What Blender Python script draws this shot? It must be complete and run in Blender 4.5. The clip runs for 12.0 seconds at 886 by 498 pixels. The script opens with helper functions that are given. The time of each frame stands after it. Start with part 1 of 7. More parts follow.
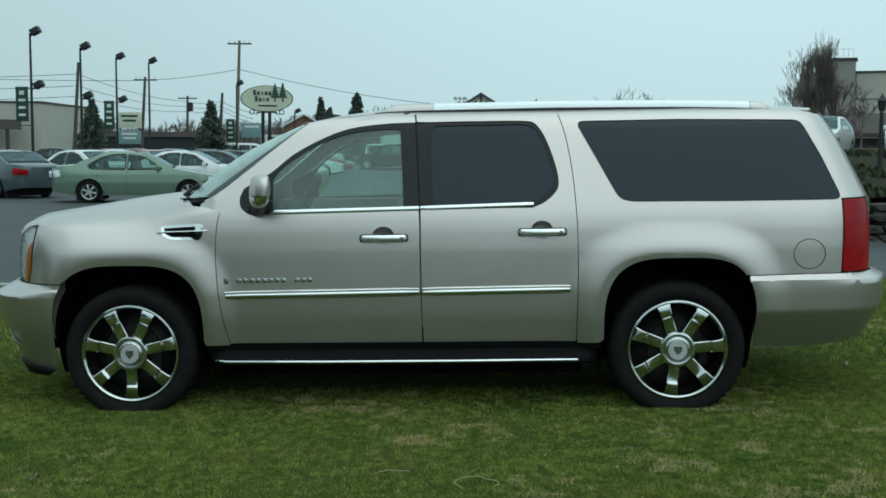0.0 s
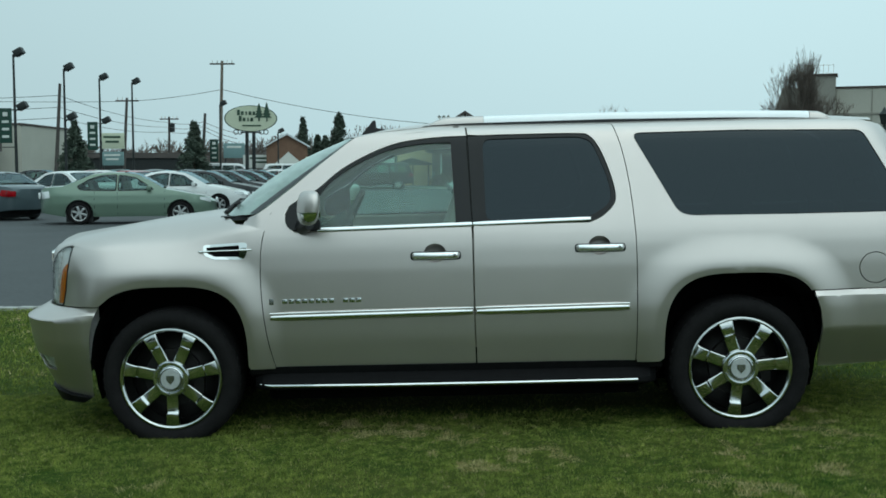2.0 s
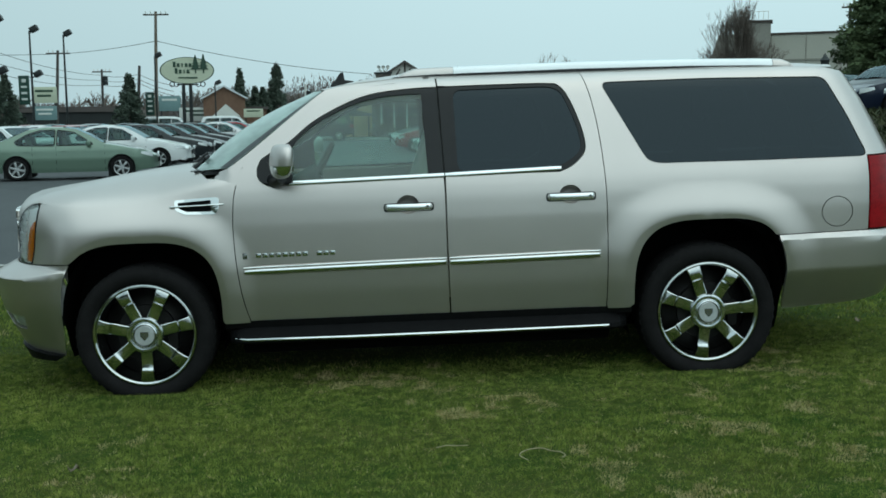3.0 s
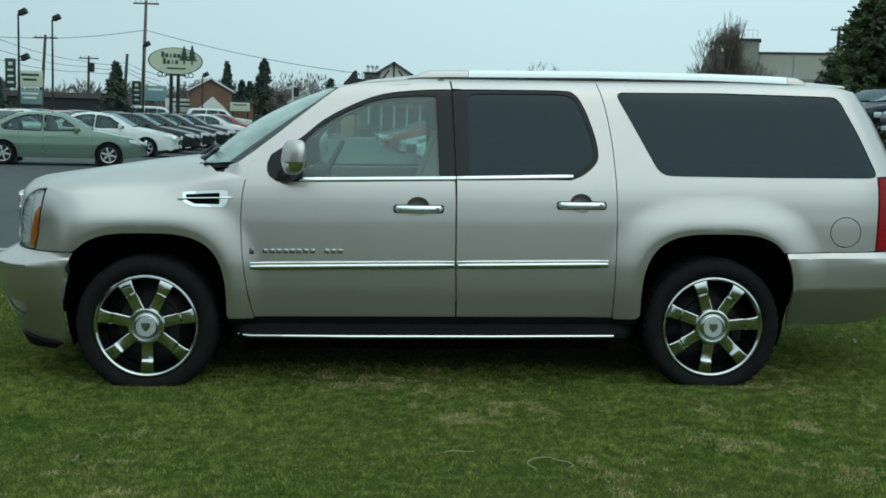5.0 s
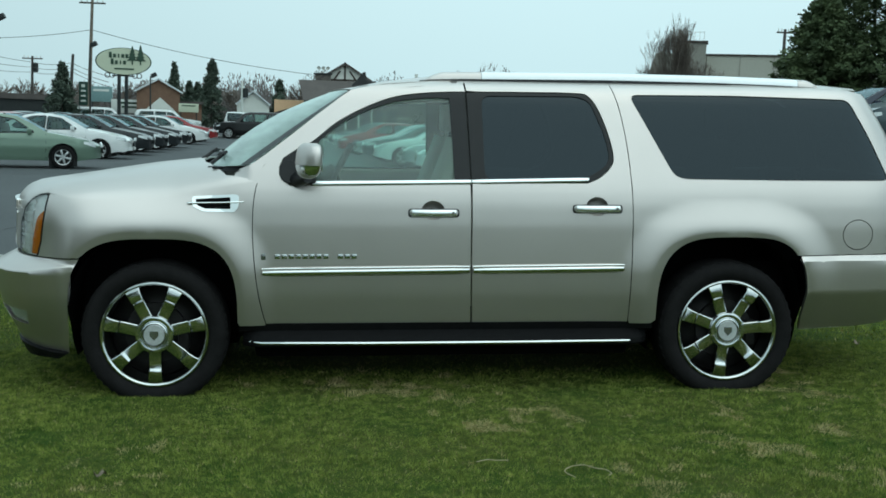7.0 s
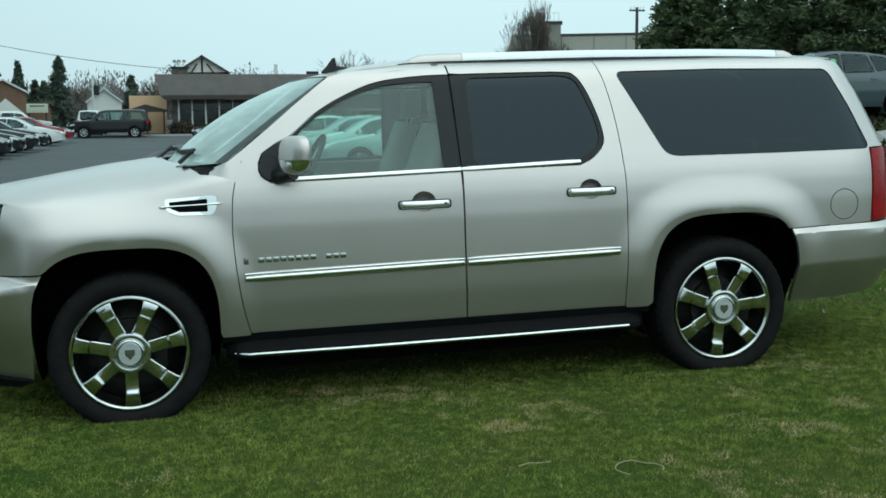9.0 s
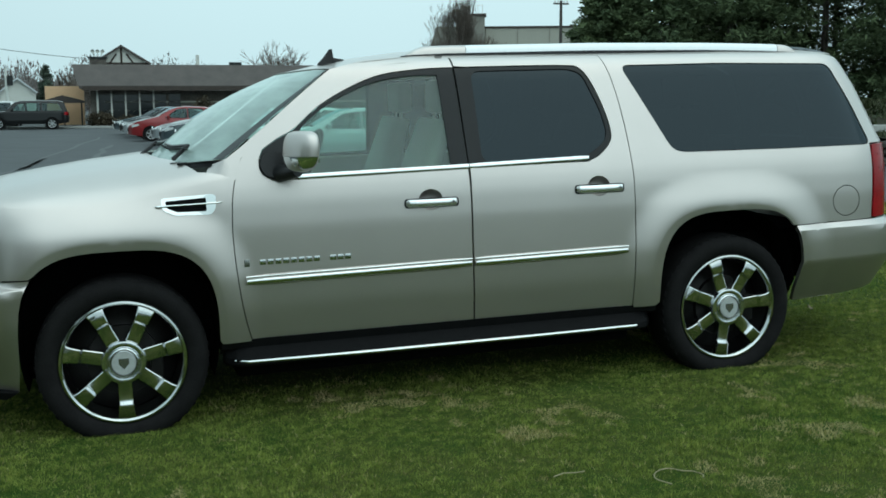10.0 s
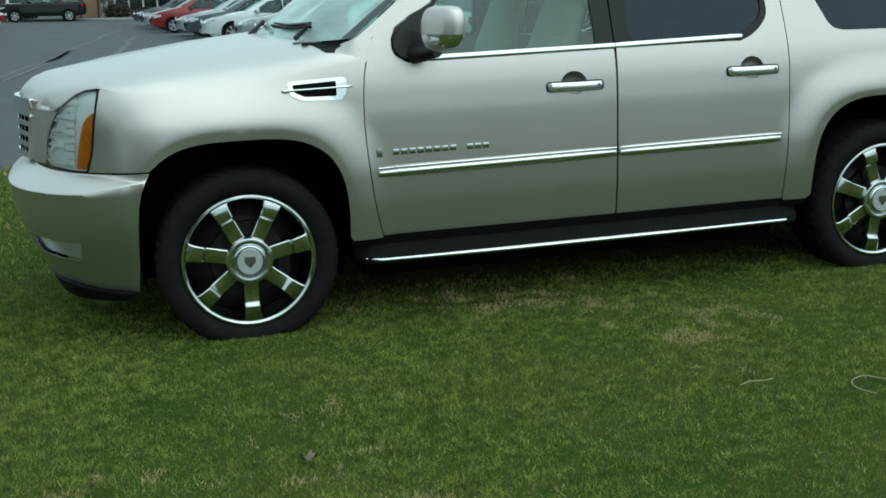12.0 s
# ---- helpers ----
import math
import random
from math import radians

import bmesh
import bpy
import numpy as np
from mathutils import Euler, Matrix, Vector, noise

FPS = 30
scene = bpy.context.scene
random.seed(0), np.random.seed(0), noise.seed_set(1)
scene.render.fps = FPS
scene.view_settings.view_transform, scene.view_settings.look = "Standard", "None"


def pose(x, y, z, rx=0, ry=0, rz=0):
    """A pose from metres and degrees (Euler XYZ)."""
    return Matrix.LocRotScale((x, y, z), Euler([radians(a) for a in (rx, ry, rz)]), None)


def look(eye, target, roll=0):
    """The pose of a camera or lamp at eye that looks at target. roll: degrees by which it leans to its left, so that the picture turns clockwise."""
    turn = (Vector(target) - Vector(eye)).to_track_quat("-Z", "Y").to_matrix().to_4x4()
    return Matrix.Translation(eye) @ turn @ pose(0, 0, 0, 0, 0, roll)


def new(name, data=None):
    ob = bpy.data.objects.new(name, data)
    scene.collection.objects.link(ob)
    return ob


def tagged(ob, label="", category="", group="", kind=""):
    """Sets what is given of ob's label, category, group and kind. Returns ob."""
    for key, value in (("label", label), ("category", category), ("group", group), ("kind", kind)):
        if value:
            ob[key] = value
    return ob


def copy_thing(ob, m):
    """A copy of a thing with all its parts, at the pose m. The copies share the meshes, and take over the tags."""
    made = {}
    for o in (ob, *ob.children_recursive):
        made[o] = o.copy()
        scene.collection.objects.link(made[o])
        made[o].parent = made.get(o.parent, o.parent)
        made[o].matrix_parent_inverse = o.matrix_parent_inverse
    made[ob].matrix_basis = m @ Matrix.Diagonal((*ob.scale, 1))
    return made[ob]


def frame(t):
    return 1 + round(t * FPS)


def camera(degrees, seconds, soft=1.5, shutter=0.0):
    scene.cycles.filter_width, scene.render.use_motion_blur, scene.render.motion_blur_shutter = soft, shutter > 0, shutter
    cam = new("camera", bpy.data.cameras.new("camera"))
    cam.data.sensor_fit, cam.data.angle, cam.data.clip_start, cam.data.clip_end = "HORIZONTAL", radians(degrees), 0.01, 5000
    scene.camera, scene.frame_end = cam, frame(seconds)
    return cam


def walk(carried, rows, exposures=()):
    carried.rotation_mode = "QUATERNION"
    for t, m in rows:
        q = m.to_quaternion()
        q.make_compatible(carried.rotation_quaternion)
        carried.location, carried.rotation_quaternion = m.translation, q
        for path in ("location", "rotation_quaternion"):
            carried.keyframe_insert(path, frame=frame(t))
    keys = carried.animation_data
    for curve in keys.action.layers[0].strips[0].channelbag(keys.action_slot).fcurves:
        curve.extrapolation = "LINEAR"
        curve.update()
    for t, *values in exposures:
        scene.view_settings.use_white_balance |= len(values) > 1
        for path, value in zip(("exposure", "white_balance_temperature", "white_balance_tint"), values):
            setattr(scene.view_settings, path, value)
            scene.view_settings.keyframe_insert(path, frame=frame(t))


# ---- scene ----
cam = camera(43.8, 12.0, soft=1.7)
PATH = [
    (0, (2.114, -7.511, 1.646), (2.048, -5.52, 1.463), 0.4),
    (0.5, (1.965, -7.497, 1.617), (1.928, -5.51, 1.39), -0.2),
    (1, (1.905, -7.419, 1.622), (1.837, -5.441, 1.334), 0.8),
    (1.5, (1.824, -7.331, 1.637), (1.865, -5.338, 1.477), -0.9),
    (2, (1.68, -7.287, 1.616), (1.65, -5.293, 1.467), -0.1),
    (2.5, (1.582, -7.31, 1.616), (1.577, -5.322, 1.398), 0.8),
    (3, (1.488, -7.328, 1.624), (1.566, -5.344, 1.385), -0.8),
    (3.2, (1.456, -7.332, 1.615), (1.56, -5.346, 1.398), -0.3),
    (4.8, (1.326, -7.293, 1.625), (1.443, -5.312, 1.38), 2.0),
    (5, (1.321, -7.286, 1.62), (1.437, -5.303, 1.387), 1.9),
    (5.5, (1.287, -7.259, 1.615), (1.497, -5.291, 1.325), 3.6),
    (6, (1.184, -7.206, 1.608), (1.333, -5.226, 1.367), 2.1),
    (6.5, (1.078, -7.163, 1.626), (1.284, -5.184, 1.423), 1.4),
    (7, (0.941, -7.157, 1.616), (1.152, -5.181, 1.388), 1.9),
    (7.2, (0.867, -7.132, 1.623), (1.169, -5.168, 1.395), 1.6),
    (8.8, (0.349, -6.771, 1.6), (0.81, -4.835, 1.401), -1.9),
    (9, (0.285, -6.699, 1.597), (0.742, -4.767, 1.349), -0.5),
    (9.5, (0.106, -6.527, 1.594), (0.668, -4.623, 1.348), 0.4),
    (10, (-0.093, -6.357, 1.612), (0.502, -4.466, 1.349), -0.3),
    (10.5, (-0.232, -6.132, 1.586), (0.219, -4.204, 1.302), -1.0),
    (11, (-0.346, -5.939, 1.597), (0.049, -4.003, 1.283), 0.1),
    (11.5, (-0.483, -5.832, 1.59), (0.011, -3.93, 1.216), -0.1),
    (12, (-0.545, -5.769, 1.534), (0.013, -3.902, 1.082), -0.6),
]
walk(cam, [(t, look(eye, target, roll)) for t, eye, target, roll in PATH], [(0, 0.0), (3, 0.0), (5, 0.04), (7, 0.16), (9, 0.20), (10.5, 0.12), (11.5, 0.12), (12, 0.26)])
from mathutils.geometry import delaunay_2d_cdt

# ---- light: an even grey overcast sky ----
world = bpy.data.worlds.new("overcast")
scene.world = world
world.use_nodes = True
wn, wl = world.node_tree.nodes, world.node_tree.links
sky = wn.new("ShaderNodeTexSky")
sky.sky_type, sky.sun_disc = "NISHITA", False
sky.sun_elevation, sky.sun_rotation = radians(55), radians(155)
sky.air_density, sky.dust_density, sky.ozone_density = 1.6, 6.0, 1.0
cloud = wn.new("ShaderNodeMix")
cloud.data_type = "RGBA"
cloud.inputs["Factor"].default_value = 0.95
cloud.inputs["B"].default_value = (5.7, 8.0, 8.45, 1)
wl.new(sky.outputs["Color"], cloud.inputs["A"])
# the overcast sky is brighter overhead than at the horizon
way, split, rise = wn.new("ShaderNodeTexCoord"), wn.new("ShaderNodeSeparateXYZ"), wn.new("ShaderNodeMapRange")
wl.new(way.outputs["Generated"], split.inputs["Vector"])
wl.new(split.outputs["Z"], rise.inputs["Value"])
rise.inputs["To Min"].default_value, rise.inputs["To Max"].default_value = 0.96, 1.6
bright = wn.new("ShaderNodeVectorMath")
bright.operation = "SCALE"
wl.new(cloud.outputs["Result"], bright.inputs["Vector"])
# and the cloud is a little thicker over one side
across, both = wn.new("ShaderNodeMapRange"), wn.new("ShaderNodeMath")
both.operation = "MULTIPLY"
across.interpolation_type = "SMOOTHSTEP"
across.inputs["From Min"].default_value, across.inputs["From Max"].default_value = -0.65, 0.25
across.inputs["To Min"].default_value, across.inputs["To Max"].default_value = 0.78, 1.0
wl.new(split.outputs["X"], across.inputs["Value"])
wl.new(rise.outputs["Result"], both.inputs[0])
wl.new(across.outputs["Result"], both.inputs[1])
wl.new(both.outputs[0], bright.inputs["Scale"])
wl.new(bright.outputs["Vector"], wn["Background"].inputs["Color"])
wn["Background"].inputs["Strength"].default_value = 0.1
sun_data = bpy.data.lights.new("sun", "SUN")
sun_data.energy, sun_data.angle, sun_data.color = 0.6, radians(90), (0.86, 0.98, 0.97)
sun = new("sun", sun_data)
sun.matrix_world = look((7, -15, 24), (0, 0, 0))


# ---- materials ----
def material(name, color, rough=0.5, metal=0.0, coat=0.0, vary=0.0, scale=8.0, bump=0.0, bump_scale=60.0, color2=None, spec=0.5, fine=None, random_tint=0.0):
    m = bpy.data.materials.new(name)
    m.use_nodes = True
    n, l = m.node_tree.nodes, m.node_tree.links
    b = n["Principled BSDF"]
    b.inputs["Base Color"].default_value = (*color, 1)
    b.inputs["Roughness"].default_value = rough
    b.inputs["Metallic"].default_value = metal
    b.inputs["Coat Weight"].default_value = coat
    b.inputs["Coat Roughness"].default_value = 0.06
    b.inputs["Specular IOR Level"].default_value = spec
    place = n.new("ShaderNodeTexCoord")
    if vary or color2:
        c2 = color2 or tuple(max(0.0, c * (1 - vary)) for c in color)
        t1 = n.new("ShaderNodeTexNoise")
        t1.inputs["Scale"].default_value, t1.inputs["Detail"].default_value = scale, 6
        l.new(place.outputs["Object"], t1.inputs["Vector"])
        t2 = n.new("ShaderNodeTexNoise")
        t2.inputs["Scale"].default_value, t2.inputs["Detail"].default_value = fine or scale * 9, 4
        l.new(place.outputs["Object"], t2.inputs["Vector"])
        add = n.new("ShaderNodeMath")
        add.operation = "ADD"
        l.new(t1.outputs["Fac"], add.inputs[0])
        l.new(t2.outputs["Fac"], add.inputs[1])
        span = n.new("ShaderNodeMapRange")
        span.inputs["From Min"].default_value, span.inputs["From Max"].default_value = 0.72, 1.28
        l.new(add.outputs[0], span.inputs["Value"])
        mix = n.new("ShaderNodeMix")
        mix.data_type = "RGBA"
        mix.inputs["A"].default_value, mix.inputs["B"].default_value = (*color, 1), (*c2, 1)
        l.new(span.outputs["Result"], mix.inputs["Factor"])
        out = mix.outputs["Result"]
        if random_tint:
            info = n.new("ShaderNodeObjectInfo")
            hsv = n.new("ShaderNodeHueSaturation")
            r2 = n.new("ShaderNodeMapRange")
            r2.inputs["To Min"].default_value, r2.inputs["To Max"].default_value = 1 - random_tint, 1 + random_tint
            l.new(info.outputs["Random"], r2.inputs["Value"])
            l.new(r2.outputs["Result"], hsv.inputs["Value"])
            l.new(out, hsv.inputs["Color"])
            out = hsv.outputs["Color"]
        l.new(out, b.inputs["Base Color"])
    if bump:
        t3 = n.new("ShaderNodeTexNoise")
        t3.inputs["Scale"].default_value, t3.inputs["Detail"].default_value = bump_scale, 5
        l.new(place.outputs["Object"], t3.inputs["Vector"])
        bn = n.new("ShaderNodeBump")
        bn.inputs["Strength"].default_value, bn.inputs["Distance"].default_value = bump, 0.01
        l.new(t3.outputs["Fac"], bn.inputs["Height"])
        l.new(bn.outputs["Normal"], b.inputs["Normal"])
    return m


def glass(name, tint, gloss_rough=0.0, ior=1.5, veil=0.0, sheen=(0.8, 0.8, 0.8)):
    """Thin window glass: a tinted see-through body with a mirror-like surface that grows towards grazing angles."""
    m = bpy.data.materials.new(name)
    m.use_nodes = True
    n, l = m.node_tree.nodes, m.node_tree.links
    n.remove(n["Principled BSDF"])
    see, gl, mix, fr = n.new("ShaderNodeBsdfTransparent"), n.new("ShaderNodeBsdfGlossy"), n.new("ShaderNodeMixShader"), n.new("ShaderNodeFresnel")
    see.inputs["Color"].default_value = (*tint, 1)
    gl.inputs["Roughness"].default_value = gloss_rough
    gl.inputs["Color"].default_value = (*sheen, 1)
    fr.inputs["IOR"].default_value = ior
    l.new(fr.outputs["Fac"], mix.inputs["Fac"])
    l.new(see.outputs[0], mix.inputs[1])
    l.new(gl.outputs[0], mix.inputs[2])
    out = mix.outputs[0]
    if veil:
        film, noise_, span, veiled = n.new("ShaderNodeBsdfDiffuse"), n.new("ShaderNodeTexNoise"), n.new("ShaderNodeMapRange"), n.new("ShaderNodeMixShader")
        film.inputs["Color"].default_value = (0.70, 0.88, 0.83, 1)
        noise_.inputs["Scale"].default_value, noise_.inputs["Detail"].default_value = 5.0, 8
        span.inputs["To Min"].default_value, span.inputs["To Max"].default_value = 0.5 * veil, 1.5 * veil
        l.new(noise_.outputs["Fac"], span.inputs["Value"])
        l.new(span.outputs["Result"], veiled.inputs["Fac"])
        l.new(out, veiled.inputs[1])
        l.new(film.outputs[0], veiled.inputs[2])
        out = veiled.outputs[0]
    l.new(out, n["Material Output"].inputs["Surface"])
    return m


PAINT = material("silver_beige_paint", (0.560, 0.514, 0.488), rough=0.33, metal=0.90, coat=0.25, vary=0.06, scale=3.0, fine=900)
CHROME = material("chrome", (0.78, 0.79, 0.78), rough=0.04, metal=1.0)
# matt white paints in the sky that mirror-like lamp reflectors send back
LAMP_SKY_WHITE = material("lamp_sky_white", (0.95, 0.96, 0.96), rough=0.25, metal=0.0, vary=0.15, scale=50)
HANDLE = material("satin_chrome", (0.84, 0.85, 0.85), rough=0.20, metal=0.85, vary=0.06, scale=40)
CHROME_SOFT = material("brushed_chrome", (0.66, 0.68, 0.68), rough=0.16, metal=1.0, vary=0.1, scale=20)
SPOKE = material("polished_alloy", (0.60, 0.61, 0.60), rough=0.11, metal=1.0, vary=0.15, scale=30)
RAIL = material("bright_aluminium", (0.83, 0.85, 0.86), rough=0.28, metal=0.35, vary=0.05, scale=6)
BLACK = material("black_trim", (0.009, 0.009, 0.010), rough=0.34, spec=0.3, vary=0.3, scale=20)
BLACK_ROUGH = material("black_plastic", (0.007, 0.007, 0.0075), rough=0.55, spec=0.08, vary=0.4, scale=30, bump=0.2, bump_scale=300)
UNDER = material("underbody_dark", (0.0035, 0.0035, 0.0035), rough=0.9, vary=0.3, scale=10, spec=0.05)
RUBBER = material("tyre_rubber", (0.014, 0.0132, 0.0135), rough=0.85, spec=0.12, vary=0.45, scale=14, bump=0.15, bump_scale=120)
# the side glass's pale film stands in for a veil of reflected sky
GLASS_CLEAR = glass("window_glass", (0.66, 0.91, 0.83), ior=1.55, veil=0.10)
GLASS_SCREEN = glass("windscreen_glass", (0.72, 0.88, 0.84), ior=1.6, veil=0.38)
GLASS_DARK = glass("privacy_glass", (0.010, 0.014, 0.016), gloss_rough=0.02, ior=1.50, sheen=(0.68, 0.84, 0.94))
GLASS_LAMP = glass("lamp_glass", (0.93, 0.97, 0.97))
AMBER = material("amber_lens", (0.72, 0.20, 0.015), rough=0.15, coat=0.6, vary=0.2, scale=60)
RED_LENS = material("red_lens", (0.36, 0.005, 0.010), rough=0.25, spec=0.2, vary=0.5, scale=9)
LAMP_SILVER = material("lamp_reflector", (0.86, 0.89, 0.89), rough=0.25, metal=0.45, vary=0.25, scale=40)
LEATHER = material("beige_leather", (0.60, 0.56, 0.46), rough=0.55, vary=0.12, scale=9, bump=0.15, bump_scale=220)
DASH = material("dark_dash", (0.07, 0.072, 0.066), rough=0.6, vary=0.2, scale=12)
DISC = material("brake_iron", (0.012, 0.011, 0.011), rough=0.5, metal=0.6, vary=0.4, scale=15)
SEAL = material("screen_border", (0.055, 0.06, 0.062), rough=0.3, vary=0.3, scale=8)
CAP_FACE = material("matt_aluminium", (0.62, 0.64, 0.64), rough=0.42, metal=0.45, vary=0.25, scale=60)
BADGE = material("badge_grey", (0.30, 0.30, 0.29), rough=0.25, metal=0.9)


# ---- mesh helpers ----
def link(name, me, mat, parent=None, label=""):
    ob = new(name, me)
    if mat is not None and not me.materials:
        me.materials.append(mat)
    if parent is not None:
        ob.parent = parent
    if label:
        ob["label"] = label
    return ob


def part(name, bm, mat, parent=None, label="", smooth=True, angle=38):
    me = bpy.data.meshes.new(name)
    bmesh.ops.recalc_face_normals(bm, faces=bm.faces)
    if smooth:
        for f in bm.faces:
            f.smooth = True
        lim = radians(angle)
        for e in bm.edges:
            if len(e.link_faces) == 2 and e.calc_face_angle(0) > lim:
                e.smooth = False
    bm.to_mesh(me)
    bm.free()
    return link(name, me, mat, parent, label)


def thing(name, m, label, category, group=""):
    ob = new(name)
    ob.empty_display_size = 0.2
    ob.matrix_world = m
    return tagged(ob, label, category, group)


def box(bm, c, s, bevel=0.0, turn=None):
    r = bmesh.ops.create_cube(bm, size=1.0)
    vs = r["verts"]
    bmesh.ops.scale(bm, vec=s, verts=vs)
    if bevel:
        es = list({e for v in vs for e in v.link_edges})
        r2 = bmesh.ops.bevel(bm, geom=es, offset=bevel, segments=2, affect="EDGES", profile=0.6)
        vs = list({v for f in r2["faces"] for v in f.verts} | {v for v in vs if v.is_valid})
    m = Matrix.Translation(c) @ (turn.to_4x4() if turn is not None else Matrix())
    bmesh.ops.transform(bm, matrix=m, verts=vs)
    return vs


def rod(bm, p0, p1, r0, r1=None, seg=10, caps=True):
    p0, p1 = Vector(p0), Vector(p1)
    r1 = r0 if r1 is None else r1
    d = p1 - p0
    m = Matrix.Translation((p0 + p1) / 2) @ d.to_track_quat("Z", "Y").to_matrix().to_4x4()
    bmesh.ops.create_cone(bm, cap_ends=caps, cap_tris=False, segments=seg, radius1=r0, radius2=r1, depth=d.length, matrix=m)


def lathe(bm, profile, seg=40, m=None, closed=False):
    """Turn a profile of (radius, height along y) round the y axis."""
    rings = []
    for k in range(seg):
        a = 2 * math.pi * k / seg
        rings.append([bm.verts.new((r * math.cos(a), h, r * math.sin(a))) for r, h in profile])
    n = len(profile)
    for k in range(seg):
        a, b = rings[k], rings[(k + 1) % seg]
        for i in range(n if closed else n - 1):
            j = (i + 1) % n
            bm.faces.new((a[i], a[j], b[j], b[i]))
    if m is not None:
        bmesh.ops.transform(bm, matrix=m, verts=[v for ring in rings for v in ring])


def tube(bm, path, r, seg=8):
    """A round bar along a path; r may be a list."""
    path = [Vector(p) for p in path]
    rs = r if isinstance(r, (list, tuple)) else [r] * len(path)
    rings = []
    for i, p in enumerate(path):
        d = (path[min(i + 1, len(path) - 1)] - path[max(i - 1, 0)]).normalized()
        q = d.to_track_quat("Z", "Y")
        rings.append([bm.verts.new(p + q @ Vector((rs[i] * math.cos(2 * math.pi * k / seg), rs[i] * math.sin(2 * math.pi * k / seg), 0))) for k in range(seg)])
    for a, b in zip(rings, rings[1:]):
        for k in range(seg):
            bm.faces.new((a[k], a[(k + 1) % seg], b[(k + 1) % seg], b[k]))
    bm.faces.new(rings[0][::-1])
    bm.faces.new(rings[-1])


def grid_mesh(bm, pts):
    """Faces over rows of points."""
    vs = [[bm.verts.new(p) for p in row] for row in pts]
    for a, b in zip(vs, vs[1:]):
        for k in range(len(a) - 1):
            bm.faces.new((a[k], a[k + 1], b[k + 1], b[k]))
    return vs


def prism(bm, poly, a, b, place):
    """A polygon of 2D points pulled from depth a to b; place(p, q, d) gives the 3D point."""
    lo = [bm.verts.new(place(p, q, a)) for p, q in poly]
    hi = [bm.verts.new(place(p, q, b)) for p, q in poly]
    bm.faces.new(lo)
    bm.faces.new(hi[::-1])
    for i in range(len(poly)):
        j = (i + 1) % len(poly)
        bm.faces.new((lo[i], hi[i], hi[j], lo[j]))


def spline(pts, n=5):
    """A smooth open curve through 2D points."""
    p = [np.array(pts[0], float) * 2 - np.array(pts[1], float)] + [np.array(q, float) for q in pts] + [np.array(pts[-1], float) * 2 - np.array(pts[-2], float)]
    out = []
    for i in range(1, len(p) - 2):
        for k in range(n):
            t = k / n
            out.append(tuple(0.5 * (2 * p[i] + (p[i + 1] - p[i - 1]) * t + (2 * p[i - 1] - 5 * p[i] + 4 * p[i + 1] - p[i + 2]) * t * t + (3 * p[i] - p[i - 1] - 3 * p[i + 1] + p[i + 2]) * t ** 3)))
    return out + [tuple(pts[-1])]


def rounded(pts, r, n=4):
    """A closed polygon with its corners rounded."""
    out = []
    for i, p in enumerate(pts):
        p, a, b = np.array(p, float), np.array(pts[i - 1], float), np.array(pts[(i + 1) % len(pts)], float)
        ra, rb = min(r, 0.45 * np.linalg.norm(a - p)), min(r, 0.45 * np.linalg.norm(b - p))
        s, e = p + (a - p) / np.linalg.norm(a - p) * ra, p + (b - p) / np.linalg.norm(b - p) * rb
        for k in range(n + 1):
            t = k / n
            out.append(tuple((1 - t) ** 2 * s + 2 * t * (1 - t) * p + t * t * e))
    return out


def resample(poly, step):
    out = []
    for i, p in enumerate(poly):
        q = poly[(i + 1) % len(poly)]
        d = math.dist(p, q)
        if d < 1e-6:
            continue
        k = max(1, int(math.ceil(d / step)))
        out += [(p[0] + (q[0] - p[0]) * j / k, p[1] + (q[1] - p[1]) * j / k) for j in range(k)]
    return out


def area2(poly):
    return sum(p[0] * q[1] - q[0] * p[1] for p, q in zip(poly, poly[1:] + poly[:1]))


def inset(poly, d):
    """Move a closed outline inwards by d."""
    s = 1 if area2(poly) > 0 else -1
    out = []
    for i, p in enumerate(poly):
        a, b = poly[i - 1], poly[(i + 1) % len(poly)]
        n = np.zeros(2)
        for u, v in ((a, p), (p, b)):
            e = np.array(v, float) - np.array(u, float)
            ln = np.linalg.norm(e)
            if ln > 1e-9:
                n += np.array((-e[1], e[0])) / ln * s
        ln = np.linalg.norm(n)
        out.append(tuple(np.array(p, float) + (n / ln * d if ln > 1e-6 else 0)))
    return out


def inside(poly, x, y):
    """Which of the points lie inside the outline."""
    hit = np.zeros(len(x), bool)
    for p, q in zip(poly, poly[1:] + poly[:1]):
        c = (p[1] > y) != (q[1] > y)
        with np.errstate(divide="ignore", invalid="ignore"):
            hit ^= c & (x < (q[0] - p[0]) * (y - p[1]) / (q[1] - p[1]) + p[0])
    return hit


def away(poly, x, y):
    """The distance of points from an outline."""
    best = np.full(len(x), 1e9)
    for p, q in zip(poly, poly[1:] + poly[:1]):
        dx, dy = q[0] - p[0], q[1] - p[1]
        t = np.clip(((x - p[0]) * dx + (y - p[1]) * dy) / max(dx * dx + dy * dy, 1e-12), 0, 1)
        best = np.minimum(best, np.hypot(x - p[0] - t * dx, y - p[1] - t * dy))
    return best


